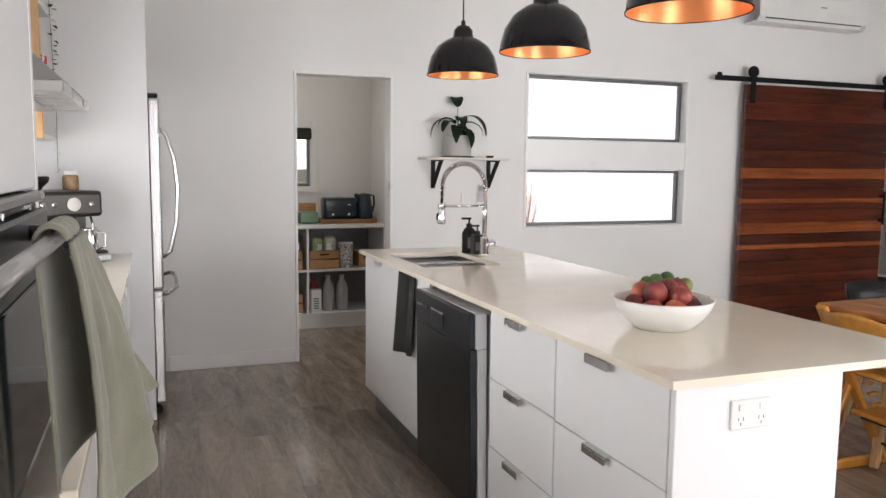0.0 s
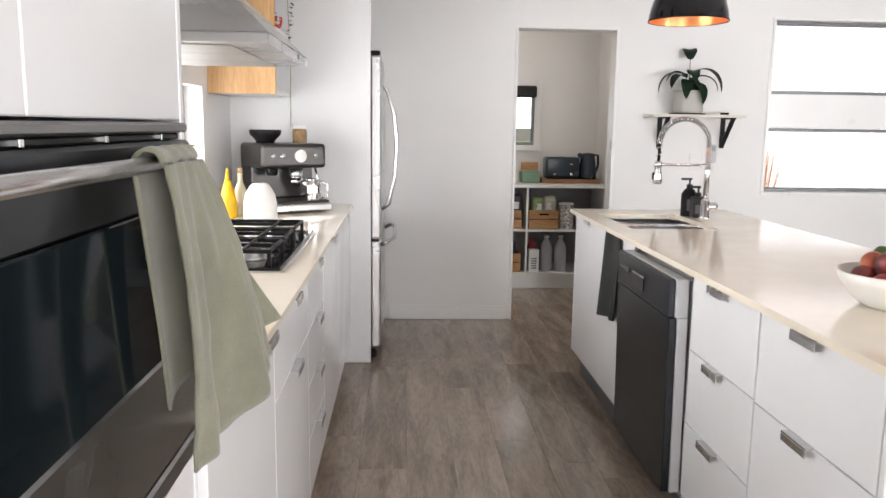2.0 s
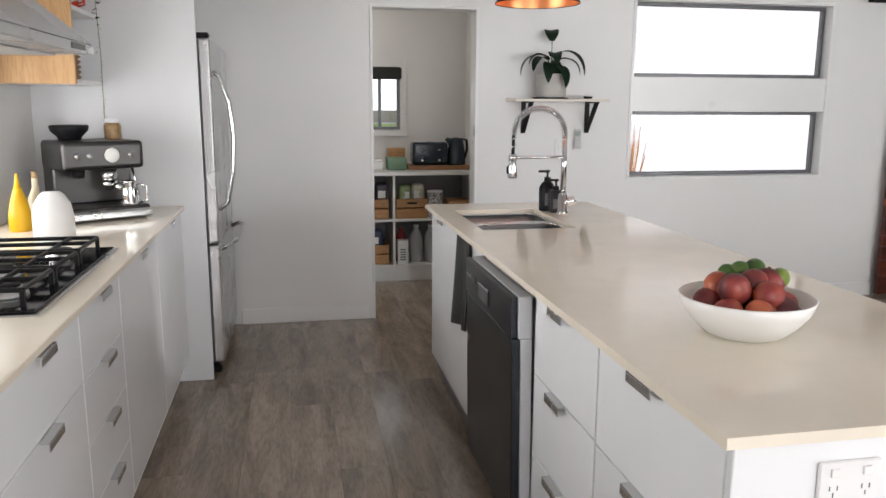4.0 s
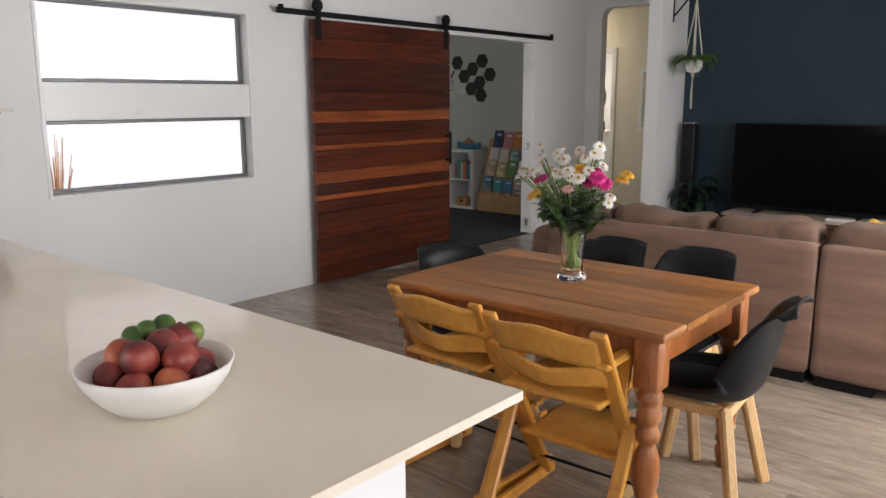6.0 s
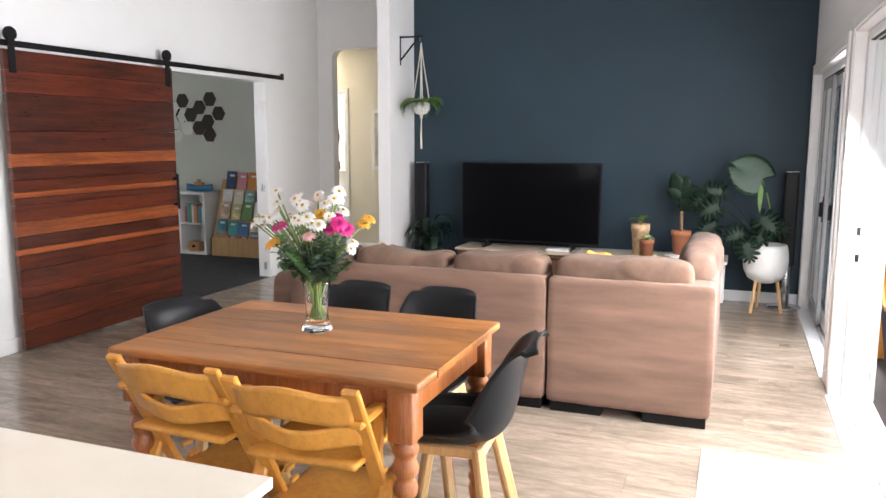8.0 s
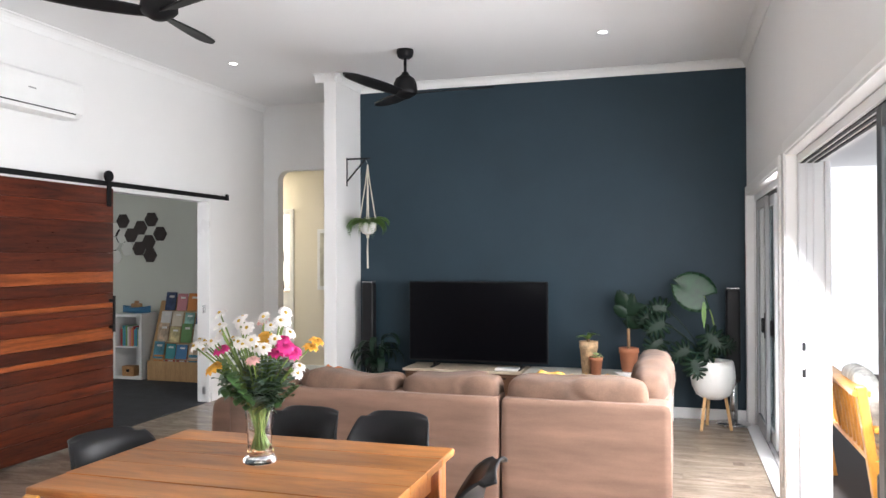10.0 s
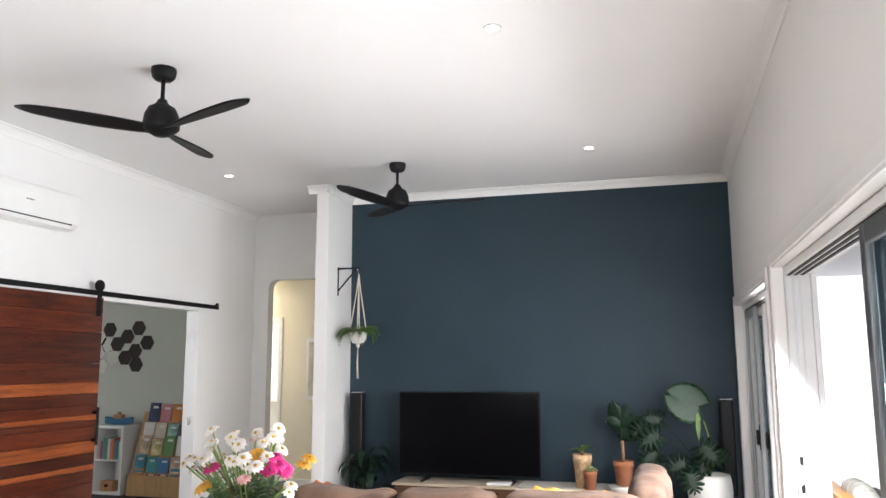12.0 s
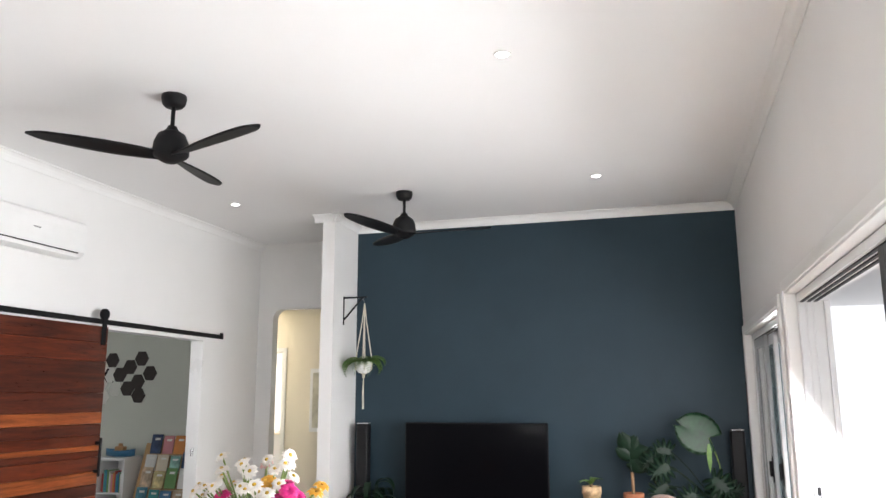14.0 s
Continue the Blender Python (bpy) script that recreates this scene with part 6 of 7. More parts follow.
LIME = fruit_skin("lime_skin", (0.03, 0.08, 0.015), (0.065, 0.14, 0.025), (0.16, 0.22, 0.04))
def fruit(name, lab, cat, x, y, z, r, m, long=1.12, seed=0):
    rr = random.Random(seed)
    own = bmesh.new()
    bmesh.ops.create_uvsphere(own, u_segments=24, v_segments=16, radius=r)
    for v in own.verts:
        v.co *= 1 + 0.05 * noise.noise(v.co * 20 + Vector((seed, 0, 0)))
    own2 = join(None, own, Matrix.Diagonal((long, 0.96, 0.92, 1)))
    lathe([(0.004, r * 0.86), (0.0035, r * 0.98), (0, r * 0.98)], 8, own2)
    x, y, z = x * 0.92, y * 0.92, z * 0.92
    t = thing(name, lab, cat, name + "s in the bowl", at=(1.695 + x, 2.245 + y, 0.905 + z))
    t.matrix_basis = pose(1.695 + x, 2.245 + y, 0.905 + z, rr.uniform(-60, 60), rr.uniform(-60, 60), rr.uniform(0, 360))
    part("skin", own2, m, t, "", True)
spots = [(-0.075, -0.045, 0.066), (-0.015, -0.088, 0.066), (0.055, -0.07, 0.066), (0.088, -0.012, 0.07), (-0.08, 0.03, 0.07), (-0.03, 0.08, 0.07), (0.05, 0.072, 0.07), (0.0, 0.0, 0.05),
         (-0.045, -0.02, 0.115), (0.022, 0.01, 0.122), (0.025, -0.055, 0.105), (0.075, 0.035, 0.115), (-0.05, 0.045, 0.11)]
for k, (x, y, z) in enumerate(spots):
    fruit("mango", "ripe red and orange mango in the bowl", "fruit", x, y, z, 0.0325 + 0.002 * (k % 3), PEACH, 1.08, k)
for k, (x, y, z) in enumerate(((0.03, 0.075, 0.135), (0.06, 0.065, 0.142), (0.0, 0.085, 0.125), (0.105, 0.03, 0.125))):
    fruit("lime", "green lime on top of the fruit bowl", "fruit", x, y, z, 0.025, LIME, 1.12, k + 40)

# pendant lights
BULB = glow("bulb", (1, 0.62, 0.3), 9)
def pendant(y):
    p = thing("pendant_light", "black dome pendant light with copper interior", "pendant light", "island pendants", at=(1.735, y, 0))
    z = 1.815
    out = [(0.175, z), (0.172, z + 0.03), (0.158, z + 0.085), (0.128, z + 0.135), (0.085, z + 0.168), (0.052, z + 0.18), (0.05, z + 0.185), (0.046, z + 0.215), (0.03, z + 0.235), (0.012, z + 0.24), (0.01, z + 0.262), (0, z + 0.262)]
    part("shade", lathe(out, 48), BLACKGLOSS, p, "glossy black dome", True)
    inner = [(0.1735, z + 0.0005), (0.170, z + 0.03), (0.156, z + 0.084), (0.126, z + 0.133), (0.083, z + 0.166), (0.0, z + 0.176)]
    part("lining", lathe(inner, 48), BRASSIN, p, "copper painted inside", True)
    part("rim", lathe([(0.1735, z), (0.1765, z - 0.002), (0.1765, z + 0.004), (0.1735, z + 0.005)], 48, None, (0, 0, 0), True), BLACK, p, "", True)
    part("cord", tube([(0, 0, z + 0.26), (0, 0, H - 0.02)], 0.0035, 8), BLACK, p, "", True)
    part("ceiling_rose", lathe([(0, H), (0.05, H), (0.048, H - 0.02), (0.01, H - 0.03), (0, H - 0.03)], 24), BLACK, p, "", True)
    part("bulb", lathe([(0, z + 0.06), (0.02, z + 0.066), (0.03, z + 0.09), (0.024, z + 0.12), (0.014, z + 0.14), (0.014, z + 0.17), (0, z + 0.17)], 20), BULB, p, "lit warm bulb", True)
for y in (3.95, 3.10, 2.24):
    pendant(y)

# wall shelf with plant
ws = thing("wall_shelf", "white shelf on black triangular brackets", "shelf")
part("board", box((2.085, YB - 0.21, 1.415), (2.715, YB, 1.433), 0.002), plain("pale_timber_board", (0.72, 0.68, 0.6), 0.5), ws)
for x in (2.203, 2.642):
    b = box((x - 0.016, YB - 0.008, 1.21), (x + 0.016, YB, 1.415), 0.001)
    box((x - 0.016, YB - 0.18, 1.405), (x + 0.016, YB, 1.4148), 0.001, b)
    beam((x, YB - 0.006, 1.225), (x, YB - 0.165, 1.405), 0.03, 0.01, 0.001, b)
    part("bracket", b, BLACK, ws, "black steel bracket")
peace = thing("potted_plant", "dark-leaved peace lily in a grey ceramic pot", "plant", at=(2.35, YB - 0.11, 1.433))
part("saucer", lathe([(0, 0), (0.11, 0), (0.12, 0.008), (0.1, 0.008), (0, 0.006)], 28), BLACKPLASTIC, peace, "", True)
part("pot", lathe([(0, 0.008), (0.092, 0.008), (0.098, 0.02), (0.1, 0.14), (0.103, 0.155), (0.094, 0.155), (0.09, 0.13), (0, 0.13)], 32), plain("pale_grey_glaze", (0.5, 0.49, 0.45), 0.5, vary=0.12), peace, "", True)
for k, (hd, pt, ln, wd, up) in enumerate(((3.1, 0.35, 0.26, 0.042, 0.12), (0.1, 0.4, 0.30, 0.036, 0.14), (1.4, 1.4, 0.17, 0.052, 0.22), (4.3, 0.2, 0.22, 0.045, 0.08), (5.1, 0.1, 0.22, 0.045, 0.06), (4.8, -0.3, 0.2, 0.04, 0.1), (3.7, 0.5, 0.2, 0.045, 0.1), (5.7, 0.5, 0.22, 0.045, 0.09), (4.6, 0.6, 0.2, 0.045, 0.12), (2.6, 0.6, 0.16, 0.04, 0.12))):
    base = (0.03 * math.cos(hd), 0.02 * math.sin(hd), 0.14 + up)
    part("leaf", leaf_mesh(None, base, hd, pt, ln, wd, 1.1, 0.22, 0, 10), LEAF, peace, "", True)
    part("stalk", tube(arc((0, 0, 0.13), base, 0.01, 5), 0.003, 5), STEM, peace, "", True)
dish2 = thing("trinket_dish", "small dark dish on the wall shelf", "dish", at=(2.60, YB - 0.12, 1.433))
part("dish", lathe([(0, 0), (0.025, 0), (0.03, 0.016), (0.026, 0.016), (0, 0.006)], 18), BLACK, dish2, "", True)
rem = thing("remote_holder", "grey remote control in a wall holder", "remote", at=(2.577, YB, 1.10))
part("holder", box((-0.028, -0.016, 0), (0.028, 0, 0.07), 0.003), WHITEPLASTIC, rem)
part("remote", box((-0.024, -0.026, 0.01), (0.024, -0.0165, 0.135), 0.006), plain("remote_grey", (0.5, 0.5, 0.5), 0.5), rem)
part("screen", box((-0.018, -0.0272, 0.09), (0.018, -0.0262, 0.125), 0.0005), plain("lcd", (0.25, 0.3, 0.3), 0.3), rem)
sw = thing("light_switch", "white wall switch plate beside the pantry", "switch", at=(2.46, YB, 1.12))
part("plate", box((-0.035, -0.007, -0.058), (0.035, 0, 0.058), 0.002), WHITEPLASTIC, sw)
part("rocker", box((-0.01, -0.01, -0.015), (0.01, -0.007, 0.015), 0.002), WHITEPLASTIC, sw)

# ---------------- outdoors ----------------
# emissive panels stand in for the overexposed outdoors at the doors
GLOWSKY = glow("patio_daylight_glow", (0.97, 0.98, 1.0), 1.1)
structure("backdrop_patio", box((-4, -3.6, -0.1), (15, -3.55, 2.62)), GLOWSKY, "glowing white panel standing in for daylight beyond the patio", "backdrop")
structure("backdrop_patio_end", box((12.0, -3.55, -0.1), (12.05, 0.2, 2.62)), GLOWSKY, "glowing white panel standing in for daylight at the patio end", "backdrop")
# unseen slab, added so that no direct sun enters the doors
structure("ceiling_patio", box((-4, -3.5, 2.62), (15, 0.225, 2.72)), CEIL, "unseen white slab added over the patio to block direct sun", "ceiling")
structure("pavement", box((-4, -3.55, -0.119), (15, 0.225, -0.04)), CONCRETE, "pale concrete patio slab", "pavement")
# the wall's sunlight is put in as emission, tuned to white out the windows
GLOWWALL = glow("garden_wall_glow", (0.98, 0.98, 1.0), 2.1)
structure("backdrop_garden", box((2.28, 6.5, -0.1), (4.99, 6.55, 3.2)), GLOWWALL, "glowing panel imitating a sunlit garden wall outside the strip windows", "backdrop")
# self-lit panel replaces the bright view through the splashback window
structure("backdrop_side", box((-2.6, 1.2, 0.2), (-2.55, 5.6, 2.6)), glow("side_garden_glow", (0.95, 1.0, 0.93), 5.0), "glowing panel standing in for daylight outside the kitchen window", "backdrop")
# emission raised here to give the window's glare on the floor
structure("backdrop_pantry", box((0.6, 9.0, 1.32), (2.2, 9.05, 2.6)), glow("pantry_view_glow", (0.9, 0.97, 1.0), 3.2), "glowing pale panel in place of the distance outside the pantry window", "backdrop")
structure("lawn", box((-1.0, 7.4, 0.2), (2.28, 9.0, 1.18)), plain("lawn_green", (0.30, 0.42, 0.08), 0.9, vary=0.3, scale=20), "sunlit green lawn bank outside the pantry window", "lawn")
gr = thing("ornamental_grass", "dry reddish ornamental grass outside the window", "grass", at=(3.22, 6.25, -0.1))
b = bmesh.new()
for k in range(46):
    an = rnd.uniform(0, 6.28)
    r1 = rnd.uniform(0.01, 0.13)
    tube([(0, 0, 0), (math.cos(an) * r1 * 0.4, math.sin(an) * r1 * 0.4, 0.8), (math.cos(an) * r1, math.sin(an) * r1, rnd.uniform(1.0, 1.36))], 0.005, 4, b, (1, 0.9, 0.5))
part("blades", b, plain("dry_grass", (0.75, 0.42, 0.22), 0.9, vary=0.3, scale=30), gr, "", True)["kind"] = "stuff"
def bush(at, h, r, n, lab, m):
    g = thing("shrub", lab, "shrub", at=at)
    part("trunk", tube([(0, 0, 0), (0.02, 0.01, h * 0.6)], 0.02, 6), plain("shrub_bark", (0.2, 0.14, 0.09), 0.9), g)
    b = bmesh.new()
    for k in range(n):
        an, rr = rnd.uniform(0, 6.28), r * rnd.uniform(0.1, 1) ** 0.5
        leaf_mesh(b, (math.cos(an) * rr, math.sin(an) * rr * 0.5, h * rnd.uniform(0.35, 1)), rnd.uniform(0, 6.28), rnd.uniform(-0.5, 0.8), rnd.uniform(0.05, 0.1), 0.018, 0.5, 0.2, 0, 3)
    part("crown", b, m, g, "", True)["kind"] = "stuff"
# sunlight on the shrubs is put into this pale leaf colour
PALELEAF = plain("sunlit_leaf", (0.45, 0.58, 0.22), 0.6, vary=0.25, scale=30)
bush((2.80, 6.3, -0.1), 2.2, 0.16, 200, "sunlit pale green shrub outside the window", PALELEAF)
bush((2.86, 6.28, -0.1), 1.2, 0.12, 90, "low sunlit green shrub outside the window", PALELEAF)

# ---------------- sliding doors ----------------
def architrave(name, x0, x1, z1):
    b = box((x0 - 0.07, YS, 0), (x0, YS + 0.018, z1 + 0.07), 0.004)
    box((x1, YS, 0), (x1 + 0.07, YS + 0.018, z1 + 0.07), 0.004, b)
    box((x0, YS, z1), (x1, YS + 0.018, z1 + 0.07), 0.004, b)
    # timber reveal between the wall face and the aluminium frame
    box((x0 - 0.001, YS - 0.052, 0), (x0 + 0.014, YS + 0.010, z1 + 0.001), 0.002, b)
    box((x1 - 0.014, YS - 0.052, 0), (x1 + 0.001, YS + 0.010, z1 + 0.001), 0.002, b)
    box((x0 + 0.014, YS - 0.052, z1 - 0.014), (x1 - 0.014, YS + 0.010, z1 + 0.001), 0.002, b)
    structure(name, b, TRIM, "white painted architrave around the sliding doors", "trim")

architrave("trim_doors_1", 2.75, 6.01, 2.09)
architrave("trim_doors_2", 6.30, 8.50, 2.04)
MIDGREY = plain("grey_powder_coat", (0.36, 0.37, 0.38), 0.4, vary=0.05)
TEAL = glass("tinted_glass", (0.55, 0.66, 0.68), 0.0)

def door_frame(name, x0, x1, z1, lab):
    """An aluminium frame set back behind the timber reveal, with three running channels."""
    t = thing(name, lab, "door frame")
    t["kind"] = "structure"
    y0, y1 = YS - 0.19, YS - 0.053
    part("head_track", box((x0, y0, z1 - 0.045), (x1, y1, z1), 0.003), WHITEALU, t)
    for k in range(3):
        part("head_channel", box((x0 + 0.03, y1 - 0.032 - k * 0.036, z1 - 0.052), (x1 - 0.03, y1 - 0.014 - k * 0.036, z1 - 0.0455), 0.001), BLACK, t)
    for x, s in ((x0, 1), (x1, -1)):
        part("jamb", box((x, y0, 0), (x + s * 0.03, y1, z1 - 0.045), 0.003), WHITEALU, t)
        for k in range(3):
            part("jamb_rib", box((x + s * 0.03, y1 - 0.012 - k * 0.036, 0.03), (x + s * 0.042, y1 - 0.004 - k * 0.036, z1 - 0.053), 0.001), WHITEALU, t)
        part("jamb_lining", box((x, y0 - 0.03, 0), (x + s * 0.045, y0 - 0.001, z1 - 0.045), 0.003), WHITEALU, t)
    part("sill", box((x0 + 0.03, y0 - 0.02, -0.004), (x1 - 0.03, YS + 0.03, 0.008), 0.002), WHITEALU, t)
    for k in range(4):
        part("sill_rail", box((x0 + 0.045, y0 + 0.012 + k * 0.036, 0.008), (x1 - 0.045, y0 + 0.018 + k * 0.036, 0.022), 0.001), STEEL, t)

door_frame("door_frame_1", 2.764, 5.996, 2.075, "grey and white aluminium sliding-door frame")
door_frame("door_frame_2", 6.314, 8.486, 2.025, "grey and white aluminium sliding-door frame")

def sliding_leaf(x0, x1, y, z1, m, lab, handle_at=None):
    d = thing("sliding_door", lab, "sliding door", "sliding doors")
    w = 0.075
    for a, c in ((x0, x0 + w), (x1 - w, x1)):
        part("stile", box((a, y - 0.015, 0.024), (c, y + 0.015, z1), 0.004), m, d)
    for a, c in ((0.024, 0.13), (z1 - 0.08, z1)):
        part("rail", box((x0 + w, y - 0.015, a), (x1 - w, y + 0.015, c), 0.004), m, d)
    part("pane", box((x0 + w - 0.004, y - 0.003, 0.128), (x1 - w + 0.004, y + 0.003, z1 - 0.078)), TEAL, d).visible_shadow = False
    if handle_at:
        h = part("handle", join(box((handle_at - 0.02, y + 0.016, 0.84), (handle_at + 0.02, y + 0.023, 1.04), 0.005), box((handle_at - 0.012, y + 0.023, 0.88), (handle_at + 0.012, y + 0.045, 1.00), 0.008)), BLACK, d, "black lever lock")
        for zz in (0.86, 1.02):
            part("screw", box((handle_at - 0.006, y + 0.0232, zz - 0.005), (handle_at + 0.006, y + 0.0245, zz + 0.005), 0.0005), STEEL, h)

LY = YS - 0.076
sliding_leaf(2.82, 4.22, LY, 2.02, DARKGREY, "open dark grey framed glass sliding door", None)
sliding_leaf(2.87, 4.16, LY - 0.036, 2.02, DARKGREY, "dark grey framed glass sliding door stacked behind", None)
sliding_leaf(7.72, 8.44, LY, 1.97, MIDGREY, "grey framed glass sliding door stacked open", 7.77)
sliding_leaf(7.45, 8.43, LY - 0.036, 1.97, WHITEALU, "white framed glass sliding door stacked open", 7.50)
sliding_leaf(7.20, 8.42, LY - 0.072, 1.97, WHITEALU, "white framed glass sliding door stacked open", None)
lt = thing("door_latch", "black and silver strike latch on the door jamb", "latch", at=(5.966, YS - 0.071, 0.80))
part("plate", box((-0.004, -0.016, 0), (0.0, 0.016, 0.20), 0.002), BLACK, lt)
part("keeper", box((-0.009, -0.012, 0.045), (-0.004, 0.012, 0.155), 0.002), STEEL, lt)
pic = thing("picture_frame", "narrow dark picture frame beside the sliding door", "picture", at=(8.545, YS, 1.27))
part("frame", box((-0.035, 0, 0), (0.035, 0.018, 0.34), 0.003), plain("dark_timber_frame", (0.06, 0.03, 0.025), 0.4), pic)
part("print", box((-0.026, 0.018, 0.01), (0.026, 0.0195, 0.33), 0.0004), plain("dark_print", (0.22, 0.10, 0.10), 0.5, vary=0.5, scale=20), pic)

# patio bench, cushion and planter
pb_ = thing("garden_bench", "slatted golden timber garden bench on the patio", "bench")
BW = BEECH
for x in (5.62, 7.0):
    part("rear_leg", beam((x, 0.02, -0.04), (x, 0.14, 0.82), 0.06, 0.05, 0.006), BW, pb_)
    part("front_leg", box((x - 0.03, -0.48, -0.04), (x + 0.03, -0.43, 0.58), 0.006), BW, pb_)
    part("armrest", box((x - 0.04, -0.52, 0.58), (x + 0.04, 0.08, 0.61), 0.008), BW, pb_)
for k in range(6):
    part("seat_slat", box((5.6, -0.47 + k * 0.08, 0.34), (7.02, -0.405 + k * 0.08, 0.365), 0.004), BW, pb_)
part("top_rail", beam((5.6, 0.135, 0.78), (7.02, 0.135, 0.78), 0.03, 0.09, 0.006, None, (0, 1, 0)), BW, pb_)
part("lower_rail", beam((5.6, 0.085, 0.45), (7.02, 0.085, 0.45), 0.03, 0.06, 0.006, None, (0, 1, 0)), BW, pb_)
for k in range(13):
    x = 5.72 + k * 0.1
    part("back_slat", beam((x, 0.088, 0.47), (x, 0.13, 0.75), 0.05, 0.016, 0.003, None, (1, 0, 0)), BW, pb_)
cu = thing("cushion", "grey and white leaf-patterned cushion on the bench", "cushion")
LEAFPRINT = plain("leaf_print_fabric", (0.62, 0.62, 0.58), 0.9, vary=0.5, scale=16, grain=200, bumps=0.3)
own = cushion((-0.28, -0.07, -0.2), (0.28, 0.07, 0.2), 0.55, 0.02, 4, 0.01, 10)
part("cover", join(None, own, Matrix.Translation((6.05, 0.02, 0.66)) @ Matrix.Rotation(radians(-14), 4, "X")), LEAFPRINT, cu, "", True)
pot_plant("planter", "black planter with a bright green leaf outdoors", (5.35, -0.02, -0.04), 0.14, 0.46, BLACKPLASTIC, 5, 0.16, 0.05, plain("bright_leaf", (0.2, 0.45, 0.08), 0.5, vary=0.2))

# ---------------- playroom ----------------
HEXD = plain("dark_hex_felt", (0.055, 0.045, 0.042), 0.8, vary=0.2, grain=250, bumps=0.4)
HEXM = plain("mirror_hex", (0.75, 0.75, 0.75), 0.05, 1.0, vary=0.0, bumps=0)
HEXW = plain("white_hex", (0.7, 0.7, 0.66), 0.6)
R = 0.101
hexes = thing("hexagon_wall_art", "cluster of dark and mirrored hexagon wall tiles", "wall art")
HY, HZ = 7.60, 1.76
def hexagon(a, c, m, depth):
    """A wall tile, a columns towards the door side and c rows up from the middle of the cluster."""
    own = bmesh.new()
    vs = [own.verts.new((0, math.cos(k * math.pi / 3) * R, math.sin(k * math.pi / 3) * R)) for k in range(6)]
    f = own.faces.new(vs)
    out = bmesh.ops.extrude_face_region(own, geom=[f])
    bmesh.ops.translate(own, vec=(-depth, 0, 0), verts=[v for v in out["geom"] if isinstance(v, bmesh.types.BMVert)])
    part("hexagon", own, m, hexes).location = (9.4985, HY - a * 2 * R, HZ + c * math.sqrt(3) * R)
for a, c in ((-1.39, 1.17), (-0.78, 0.12), (-0.06, 0.66), (0.75, 1.25), (1.4, 0.2), (0.56, -0.38), (-0.17, -0.86), (0.66, -1.36)):
    hexagon(a, c, HEXD, 0.012)
for a, c in ((-1.5, 0.08), (-1.05, -0.85), (-2.1, 0.55), (-2.15, -0.5), (-1.95, -1.45)):
    hexagon(a, c, HEXM, 0.006)
cube = thing("cube_shelf", "white cube shelf unit with books in the playroom", "shelf", at=(9.1, 7.29, 0))
CW, CH = 0.42, 0.80
part("top", box((0, 0, CH - 0.035), (0.39, CW, CH), 0.002), WHITEPLASTIC, cube)
part("bottom", box((0, 0, 0), (0.39, CW, 0.035), 0.002), WHITEPLASTIC, cube)
part("middle", box((0.002, 0.035, 0.385), (0.39, CW - 0.035, 0.402), 0.002), WHITEPLASTIC, cube)
for y in (0, CW - 0.035):
    part("side", box((0, y, 0.035), (0.39, y + 0.035, CH - 0.035), 0.002), WHITEPLASTIC, cube)
part("back", box((0.38, 0.035, 0.035), (0.389, CW - 0.035, CH - 0.035), 0), WHITEPLASTIC, cube)
BOOKS = [plain("book_cover_" + n, c, 0.5, vary=0.1) for n, c in (("red", (0.5, 0.06, 0.05)), ("cream", (0.7, 0.62, 0.5)), ("blue", (0.06, 0.2, 0.4)), ("orange", (0.65, 0.25, 0.06)), ("white", (0.75, 0.74, 0.72)), ("teal", (0.05, 0.3, 0.32)), ("pink", (0.6, 0.25, 0.28)), ("green", (0.14, 0.3, 0.1)))]
def book(at, size, m, turn=(0, 0, 0), lab="upright picture book on the cube shelf", spine=True):
    k = thing("book", lab, "book", "playroom books")
    k.matrix_basis = pose(*at, *turn)
    w, t, h = size
    part("cover", box((0, 0, 0), (w, t, h), 0.0015), m, k)
    if spine:
        part("pages", box((0.004, t * 0.12, h + 0.0002), (w - 0.004, t * 0.88, h + 0.0015), 0), CERAMIC, k)
y = 7.335
i = 0
while y < 7.60:
    t = rnd.uniform(0.012, 0.028)
    book((9.14, y, 0.403), (0.18, t, rnd.uniform(0.2, 0.27)), BOOKS[(i * 3 + 1) % 8])
    y += t + 0.002
    i += 1
tb = thing("toy_house", "small wooden toy house on the lower shelf", "toy", at=(9.12, 7.42, 0.036))
part("body", box((0, 0, 0), (0.12, 0.17, 0.12), 0.004), CRATEWOOD, tb)
part("window", box((-0.002, 0.06, 0.05), (0, 0.11, 0.085), 0.0004), BLACKPLASTIC, tb)
bo = thing("toy_boat", "wooden toy boat with blue hull on the shelf", "toy", at=(9.28, 7.5, CH))
def hull(u, v):
    s = (u - 0.5) * 2
    w = 0.07 * (1 - abs(s) ** 3)
    a = math.pi * v
    return (math.cos(a) * w, s * 0.2, 0.075 - math.sin(a) * 0.075 + 0.02 * s * s)
b = grid_sheet(hull, 20, 10, 0.006)
part("hull", b, plain("blue_paint", (0.05, 0.18, 0.32), 0.5), bo, "", True)
part("deck", box((-0.05, -0.13, 0.06), (0.05, 0.13, 0.072), 0.004), CRATEWOOD, bo)
part("cabin", join(box((-0.035, -0.06, 0.072), (0.035, 0.06, 0.12), 0.006), box((-0.02, -0.02, 0.12), (0.02, 0.025, 0.155), 0.006)), CRATEWOOD, bo)
rack = thing("book_rack", "sloping timber display rack for picture books", "book rack", at=(9.12, 6.5, 0))
